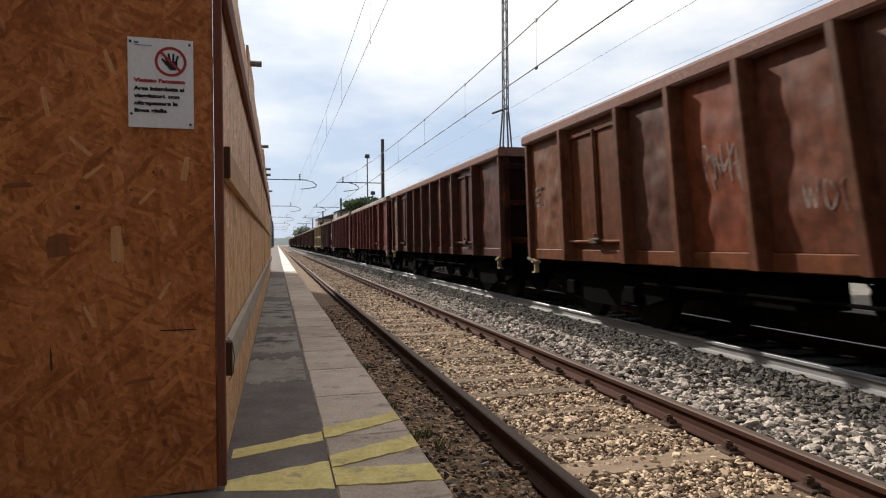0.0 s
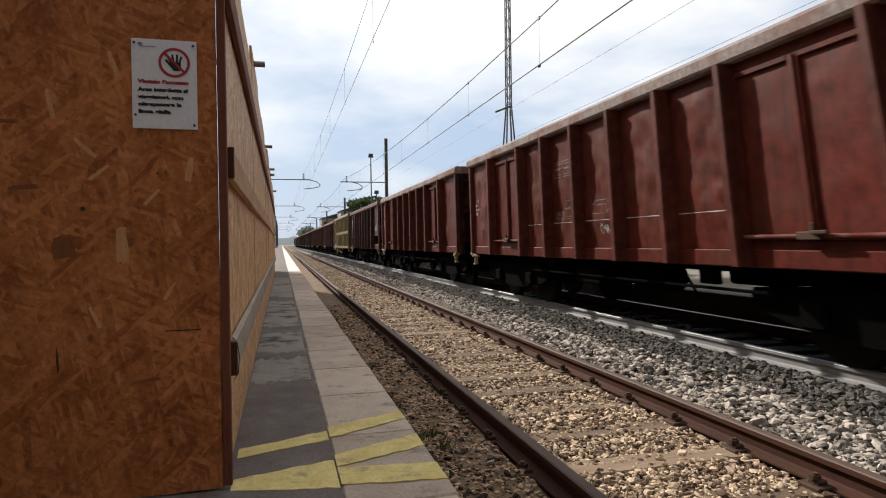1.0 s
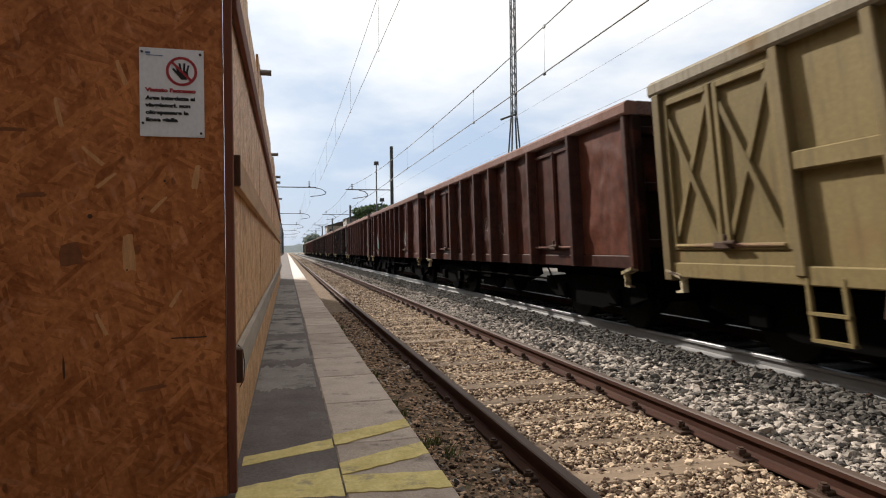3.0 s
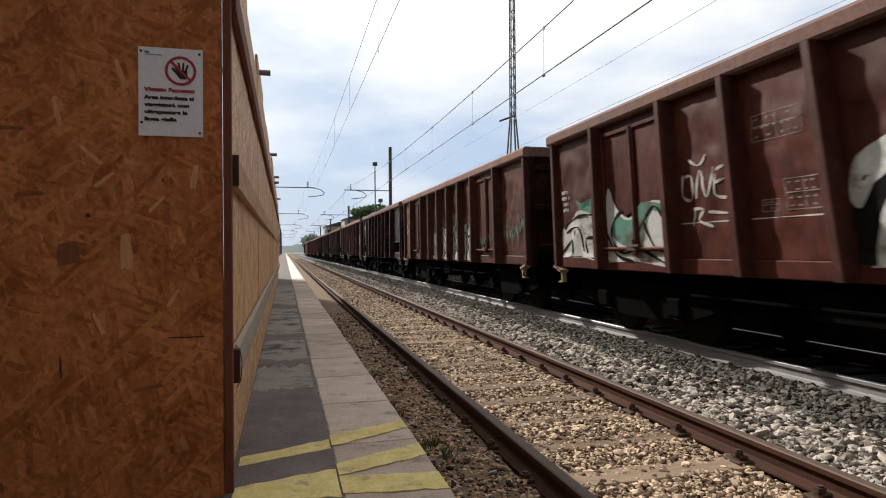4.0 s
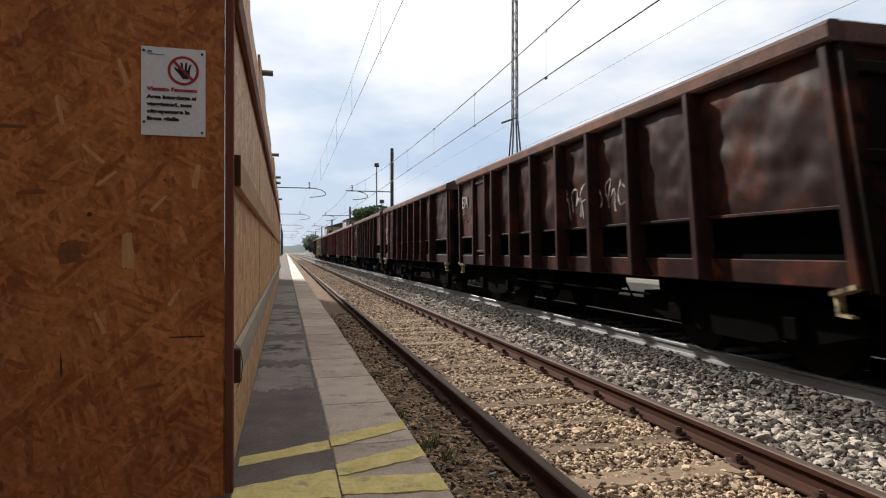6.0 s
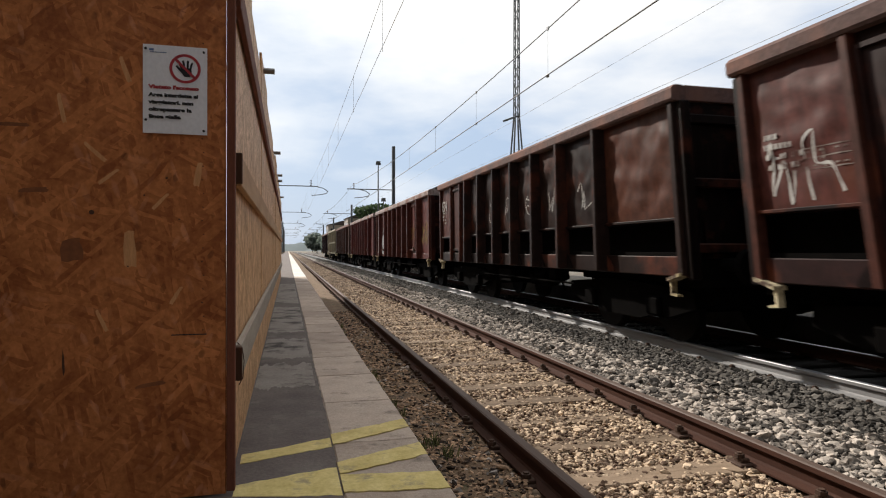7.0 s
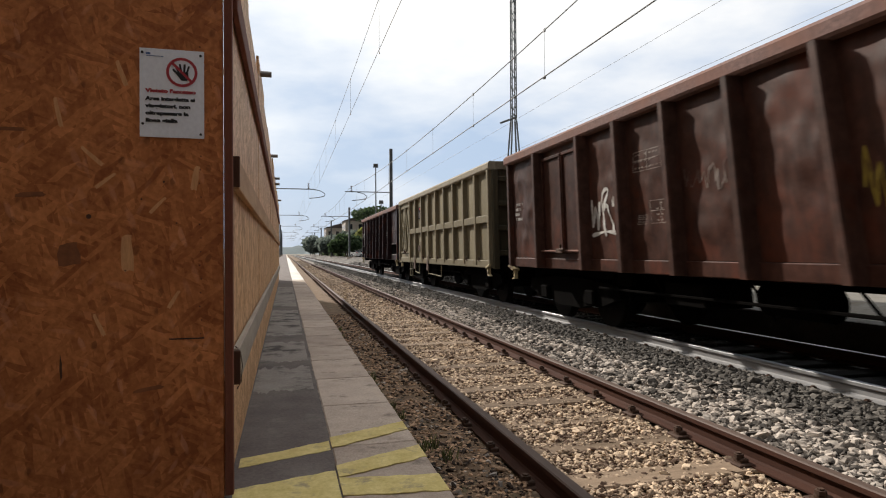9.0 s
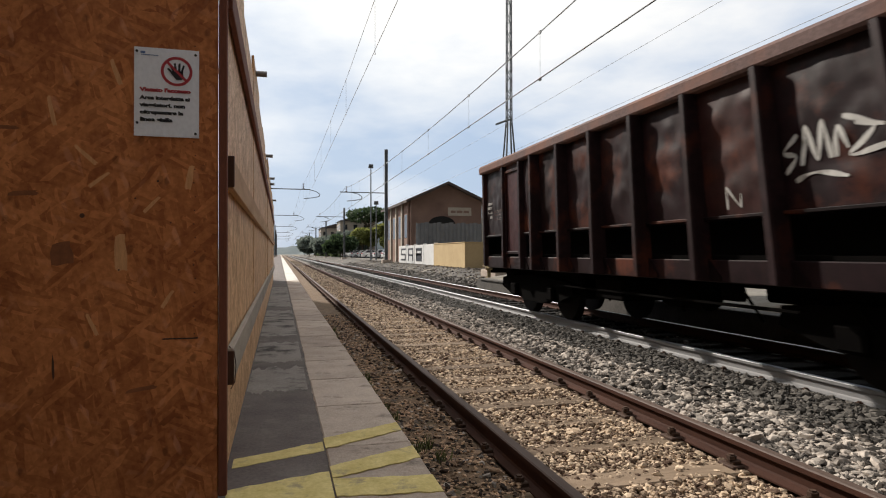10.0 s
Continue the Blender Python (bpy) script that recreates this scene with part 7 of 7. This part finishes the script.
    strokes(W[7], "bay", "black", A, [[(0.3, 0.66), (0.14, 0.5), (0.12, 0.28), (0.3, 0.12), (0.5, 0.22), (0.52, 0.4)], [(0.48, 0.3), (0.62, 0.5), (0.78, 0.66), (0.9, 0.5)], [(0.62, 0.48), (0.75, 0.2), (0.97, 0.14)], [(0.02, 0.4), (0.18, 0.1), (0.45, 0.02)], [(0.55, 0.18), (0.9, 0.0)]], 0.05, 0.007, "black outline strokes")
    A = area(B[2], 1.5, 2.35, 0.16)
    strokes(W[7], "bay", "white", A, [[(0.05, 0.75), (0.0, 0.45), (0.2, 0.4), (0.25, 0.7), (0.1, 0.72)], [(0.2, 0.95), (0.4, 0.85), (0.55, 0.98)], [(0.3, 0.4), (0.42, 0.78), (0.55, 0.4), (0.68, 0.8)],
                                      [(0.72, 0.7), (0.7, 0.42), (0.98, 0.36)], [(0.7, 0.58), (0.95, 0.62)], [(0.75, 0.74), (1.0, 0.82)], [(0.25, 0.28), (0.2, 0.02)], [(0.25, 0.26), (0.45, 0.24), (0.35, 0.1), (0.6, 0.0)], [(0.55, 0.2), (0.95, 0.16)]], 0.036, 0.004, "white sprayed tag")
    A = area(B[3], 1.15, 1.95, 0.02)
    blob(W[7], "bay", "red", A, [(0.84, 0.0), (0.84, 0.55), (0.97, 0.95), (1.0, 0.5), (1.0, 0.1)], 0.0, "red sprayed edge of the letters")
    A = area(B[4], 1.06, 2.3, 0.07)
    blob(W[7], "bay", "red", A, [(0.3, 0.8), (0.5, 0.95), (0.8, 1.0), (1.0, 0.85), (1.0, 0.6), (0.6, 0.7)], 0.0, "red sprayed ground of the letters")
    blob(W[7], "bay", "black", A, [(0.0, 0.05), (0.0, 0.55), (0.3, 0.75), (0.8, 0.75), (1.0, 0.5), (0.9, 0.02)], 0.003, "black sprayed ground of the letters")
    blob(W[7], "bay", "silver", A, [(-0.02, 0.50), (0.12, 0.78), (0.5, 0.9), (0.88, 0.84), (1.0, 0.62), (0.94, 0.36), (0.72, 0.56), (0.35, 0.64), (0.1, 0.42)], 0.006, "silver sprayed letter")
    blob(W[7], "bay", "silver", A, [(0.12, 0.02), (0.25, 0.32), (0.5, 0.66), (0.62, 0.4), (0.9, 0.36), (0.95, 0.0), (0.75, 0.02), (0.7, 0.12), (0.4, 0.04)], 0.0075, "silver sprayed letter")
    A = area(B[5], 1.06, 2.45, 0.07)
    blob(W[7], "bay", "red", A, [(0.0, 0.75), (0.25, 0.95), (0.6, 0.98), (1.0, 0.85), (1.0, 0.3), (0.4, 0.2), (0.1, 0.4)], 0.0, "red sprayed ground of the letters")
    blob(W[7], "bay", "black", A, [(0.0, 0.0), (0.05, 0.5), (0.5, 0.6), (0.9, 0.6), (1.0, 0.05)], 0.003, "black sprayed ground of the letters")
    blob(W[7], "bay", "silver", A, [(0.02, 0.72), (0.3, 0.82), (0.7, 0.92), (0.98, 0.98), (1.0, 0.68), (0.7, 0.66), (0.4, 0.62), (0.12, 0.58)], 0.006, "silver sprayed letter")
    blob(W[7], "bay", "silver", A, [(0.1, 0.45), (0.3, 0.2), (0.5, 0.02), (0.98, 0.1), (1.0, 0.4), (0.8, 0.45), (0.6, 0.25), (0.3, 0.48)], 0.0075, "silver sprayed letter")
    blob(W[7], "bay", "silver", A, [(0.4, 0.5), (0.75, 0.66), (0.98, 0.6), (0.9, 0.45), (0.6, 0.46)], 0.009, "silver sprayed letter")
    A = area(B[6], 1.06, 2.3, 0.07)
    blob(W[7], "bay", "silver", A, [(0.0, 0.1), (0.0, 0.75), (0.4, 0.85), (0.45, 0.3), (0.25, 0.1)], 0.0, "silver sprayed letter")
    blob(W[7], "bay", "red", A, [(0.4, 0.0), (0.4, 0.6), (0.6, 0.8), (1.0, 0.7), (1.0, 0.0)], 0.003, "red sprayed ground of the letters")
    strokes(W[7], "bay", "black", A, [[(0.5, 0.65), (0.45, 0.4), (0.6, 0.3)], [(0.7, 0.6), (0.6, 0.3), (0.9, 0.2)]], 0.05, 0.007, "black outline strokes")
    strokes(W[7], "bay", "white", A, [[(0.4, 0.98), (0.55, 0.8), (0.9, 0.9)], [(0.7, 0.95), (0.65, 0.7)], [(0.9, 0.98), (1.0, 0.7)]], 0.08, 0.008, "white sprayed strokes")
    scrawl(W[7], "bay", "white", B[7][0] - 0.1, B[7][1] + 0.2, 1.5, 2.05, 62, 0.06, 3)
    # outlined silver letters low on the sheets
    for i in (3, 4, 5, 6):
        y0, y1 = inner(B[i])
        top = 1.95 if i > 3 else 1.8
        for colour, z0, z1, rag in (("chalk", top - 0.1, top + 0.34, 0.05), ("teal", top - 0.1, top + 0.16, 0.06), ("silver", 1.0, top, 0.03)):
            if i == 6 and colour == "chalk":
                continue
            patch = bmesh.new()
            lift = {"chalk": 0.0, "teal": 0.002, "silver": 0.004}[colour]
            fill(patch, "bay", y0 + 0.06, y1 - 0.06, z0, z1, 70 + i + z1, rag, lift)
            paint_on(W[8], "graffiti", patch, colour, f"{colour} sprayed ground of the letters")
        drawn = bmesh.new()
        for line in OUTLINES[min(i, 5)]:
            ribbon(drawn, "bay", [(y0 + (y1 - y0) * fy, 1.03 + (top - 1.02) * fz) for fy, fz in line], 0.06, 0.014)
        paint_on(W[8], "graffiti", drawn, "black", "bold black outlines of sprayed letters")
    scrawl(W[8], "bay", "chalk", *inner(B[2]), 1.5, 1.8, 77, 0.02, 4)
    scrawl(W[8], "bay", "teal", B[6][0] - 0.2, B[6][1], 1.9, 2.2, 78, 0.05, 3)
    scrawl(W[8], "bay", "teal", B[7][0] - 0.2, B[7][1] + 0.4, 1.4, 1.65, 79, 0.03, 3)
    scrawl(W[8], "bay", "teal", B[8][0] - 0.2, B[8][1] + 0.2, 1.5, 2.0, 80, 0.05, 4)
    scrawl(W[8], "bay", "yellow", -0.3, -1.0, 2.1, 2.5, 81, 0.02, 3)
    # white scrawls
    y0, y1 = inner(F[7])
    strokes(W[9], "framed", "white", (y0, y1, 1.78, 2.4), [[(0.05, 0.85), (0.3, 0.4)], [(0.32, 0.82), (0.02, 0.45)], [(0.4, 0.42), (0.42, 0.85), (0.6, 0.45), (0.66, 0.9)], [(0.75, 0.4), (0.78, 0.92)],
        [(0.78, 0.9), (0.95, 0.75), (0.8, 0.66), (0.98, 0.55), (0.76, 0.42)], [(0.3, 0.02), (0.35, 0.25), (0.55, 0.2), (0.4, 0.1)], [(0.55, 0.05), (0.75, 0.25), (0.9, 0.05), (0.6, 0.02)]], 0.04, 0.004, "white sprayed tag")
    bm = bmesh.new()
    ribbon(bm, "framed", [(y0 - 0.05, 2.42), ((y0 + y1) / 2 + 0.1, 2.6), (y1, 2.45)], 0.035)
    paint_on(W[9], "graffiti", bm, "white", "white sprayed arc")
    scrawl(W[9], "framed", "white", F[8][0] - 0.15, F[8][1] + 0.15, 2.0, 2.5, 91, 0.04, 2)
    for i, (z0, z1, wd, n) in {0: (1.5, 2.0, 0.02, 3), 2: (1.5, 2.4, 0.02, 3), 3: (1.3, 1.6, 0.018, 4), 4: (1.35, 1.7, 0.025, 3), 5: (1.72, 2.08, 0.038, 4), 6: (1.62, 2.2, 0.042, 3), 7: (1.75, 2.2, 0.05, 5), 8: (1.8, 2.35, 0.055, 3)}.items():
        y0, y1 = inner(B[i])
        scrawl(W[10], "bay", "white", y0, y1, z0, z1, 100 + i, wd, n)
    scrawl(W[10], "bay", "teal", -4.9, -5.6, 2.1, 2.3, 112, 0.05, 2)
    scrawl(W[6], "bay", "chalk", -6.0, -8.0, 1.5, 1.9, 115, 0.03, 5)
    scrawl(W[11], "framed", "white", -6.4, -8.6, 1.9, 2.3, 116, 0.03, 6)
    for i, (z0, z1, wd, n) in {0: (1.8, 2.3, 0.03, 2), 1: (1.5, 2.1, 0.03, 1), 3: (1.95, 2.35, 0.045, 4), 4: (2.0, 2.35, 0.03, 1), 6: (2.0, 2.4, 0.035, 1), 7: (1.8, 2.1, 0.03, 2)}.items():
        y0, y1 = inner(F[i])
        scrawl(W[12], "framed", "white", y0 - 0.1, y1 + 0.2, z0, z1, 120 + i, wd, n)
    for i in (3, 4, 5, 6, 7, 8):
        y0, y1 = inner(F[i])
        scrawl(W[13], "framed", "white" if i > 3 else "chalk", y0 - 0.3, y1 + 0.3, 1.95, 2.35, 130 + i, 0.022, 1)
    # pale blue letters near the rear, yellow tags towards the front
    A = area(B[0], 1.12, 2.2)
    blob(W[14], "bay", "chalk", A, [(0.02, 0.0), (0.02, 0.55), (0.3, 0.75), (0.55, 0.6), (0.98, 0.72), (0.98, 0.0)], 0.0, "faded grey sprayed letters")
    blob(W[14], "bay", "blue", A, [(0.25, 0.5), (0.4, 0.82), (0.7, 0.78), (0.9, 0.5), (0.6, 0.35)], 0.003, "pale blue sprayed letters")
    strokes(W[14], "bay", "white", A, [[(0.3, 0.1), (0.5, 0.38), (0.8, 0.3), (0.9, 0.1)], [(0.1, 0.7), (0.2, 0.5)]], 0.03, 0.007, "white sprayed strokes")
    for lo, hi in ((0.04, 0.46), (0.54, 0.97)):
        A = (B[1][0] + (B[1][1] - B[1][0]) * lo, B[1][0] + (B[1][1] - B[1][0]) * hi, 1.1, 2.2)
        blob(W[14], "bay", "silver", A, [(0.0, 0.0), (0.0, 0.6), (0.15, 0.78), (0.5, 0.85), (0.85, 0.78), (1.0, 0.55), (1.0, 0.0)], 0.0, "grey-green sprayed letter")
        strokes(W[14], "bay", "chalk", A, [[(0.05, 0.55), (0.3, 0.72), (0.75, 0.7), (0.9, 0.5), (0.85, 0.1)], [(0.3, 0.3), (0.6, 0.4), (0.7, 0.2)]], 0.04, 0.005, "faded outline strokes")
        strokes(W[14], "bay", "white", A, [[(0.1, 1.15), (0.15, 0.95), (0.4, 0.95)], [(0.55, 1.15), (0.85, 1.08), (0.6, 0.98), (0.55, 1.15)]], 0.028, 0.004, "white sprayed tag")
    A = area(B[2], 1.1, 2.25)
    blob(W[14], "bay", "silver", A, [(0.0, 0.0), (0.0, 0.62), (0.2, 0.6), (0.4, 0.4), (0.5, 0.0)], 0.0, "grey-green sprayed letter")
    blob(W[14], "bay", "chalk", A, [(0.1, 0.7), (0.3, 0.95), (0.8, 1.0), (0.95, 0.75), (0.5, 0.62)], 0.0, "faded grey sprayed patch")
    strokes(W[14], "bay", "white", A, [[(0.1, 0.6), (0.4, 0.98), (0.3, 0.6)], [(0.4, 0.72), (0.7, 0.98), (0.55, 0.62)], [(0.6, 0.75), (0.98, 0.85), (0.7, 0.65)], [(0.3, 0.55), (0.7, 0.5), (0.9, 0.4)]], 0.032, 0.004, "white sprayed tag")
    scrawl(W[14], "bay", "chalk", *inner(B[3]), 1.15, 1.42, 149, 0.025, 3)
    scrawl(W[14], "bay", "chalk", *inner(B[4]), 1.65, 2.15, 150, 0.045, 3)
    scrawl(W[14], "bay", "chalk", *inner(B[4]), 1.15, 1.4, 151, 0.028, 3)
    for i in (5, 6):
        A = area(B[i], 1.2, 2.7)
        blob(W[14], "bay", "blue", A, [(0.05, 0.25), (0.02, 0.65), (0.2, 0.92), (0.6, 0.98), (0.95, 0.8), (0.98, 0.3), (0.5, 0.18)], 0.0, "pale blue sprayed letter")
        strokes(W[14], "bay", "white", A, [[(0.1, 0.95), (0.3, 0.7), (0.7, 0.75), (0.9, 0.5)], [(0.2, 0.4), (0.6, 0.5), (0.8, 0.25)]], 0.07, 0.005, "white sprayed strokes")
    scrawl(W[14], "bay", "yellow", *inner(B[7]), 1.6, 2.1, 151, 0.03, 4)
    scrawl(W[14], "bay", "yellow", *inner(B[8]), 1.5, 2.2, 152, 0.03, 5)
    scrawl(W[15], "bay", "chalk", -0.3, -1.2, 2.5, 2.7, 153, 0.03, 5)
    scrawl(W[16], "bay", "white", *inner(B[2]), 1.6, 2.1, 160, 0.06, 3, True)
    scrawl(W[16], "bay", "yellow", *inner(B[6]), 1.5, 2.1, 161, 0.03, 3)
    scrawl(W[16], "bay", "chalk", *inner(B[4]), 2.0, 2.25, 162, 0.018, 4)
    # the last wagon
    strokes(W[18], "framed", "white", (F[8][0] - 0.12, F[8][1] + 0.1, 1.85, 2.45), [[(0.15, 0.85), (0.0, 0.6), (0.12, 0.5), (0.0, 0.25)], [(0.18, 0.35), (0.25, 0.95), (0.32, 0.4), (0.42, 0.98), (0.45, 0.4)],
        [(0.5, 0.4), (0.55, 0.85), (0.62, 0.5)], [(0.6, 0.98), (0.85, 0.75), (0.62, 0.4), (0.98, 0.48)], [(0.7, 0.85), (1.0, 0.7)], [(0.1, 0.12), (0.3, 0.22), (0.6, 0.1)]], 0.05, 0.004, "white sprayed tag")
    strokes(W[18], "framed", "white", (F[7][0] - 0.42, F[7][0] - 0.66, 1.72, 1.98), [[(0.0, 0.0), (0.05, 0.95)], [(0.05, 0.95), (0.85, 0.05)], [(0.85, 0.05), (0.95, 0.6)]], 0.026, 0.002, "small white sprayed mark")
    scrawl(W[18], "framed", "chalk", F[9][0] - 0.35, F[9][1] + 0.4, 2.15, 2.35, 172, 0.022, 4)
    # a dark placard with red and pale rows on the beige wagon
    for k, dark in ((17, True), (5, False)):
        y = -3.35
        p = part("placard", boxes((-SIDE - 0.028, -SIDE - 0.02, y - 0.58, y, 2.45, 2.88), bevel=0.003), SPRAY["black"] if dark else SPRAY["chalk"], W[k], "dark data placard")
        part("placard_bar", boxes((-SIDE - 0.032, -SIDE - 0.0285, y - 0.45, y - 0.2, 2.77, 2.84)), SPRAY["red"], p)
        for r in range(3):
            part("placard_bar", boxes((-SIDE - 0.032, -SIDE - 0.0285, y - 0.52, y - 0.12, 2.51 + 0.07 * r, 2.54 + 0.07 * r)), SPRAY["chalk"], p)
    # a brake hand wheel on one wagon
    bm = bmesh.new()
    n = 20
    for i in range(n):
        a, b = 6.2832 * i / n, 6.2832 * (i + 1) / n
        rod(bm, (-SIDE - 0.12, -5.2 + 0.24 * math.cos(a), 0.92 + 0.24 * math.sin(a)), (-SIDE - 0.12, -5.2 + 0.24 * math.cos(b), 0.92 + 0.24 * math.sin(b)), 0.022, 6)
    for i in range(3):
        a = 2.094 * i + 0.5
        rod(bm, (-SIDE - 0.12, -5.2, 0.92), (-SIDE - 0.12, -5.2 + 0.24 * math.cos(a), 0.92 + 0.24 * math.sin(a)), 0.015, 6)
    rod(bm, (-SIDE - 0.12, -5.2, 0.92), (-SIDE + 0.1, -5.2, 0.92), 0.03, 8)
    part("brake_wheel", bm, STEP, W[10], "pale yellow brake wheel")


decorate()


def motions():
    for w, (rear, kind, colour, label) in zip(WAGONS, TRAIN):
        walk(w, [(t, pose(TRACK_B, rear - SPEED * t, 0)) for t in (0.0, 2.5, 5.0, 7.5, 10.0)])


motions()
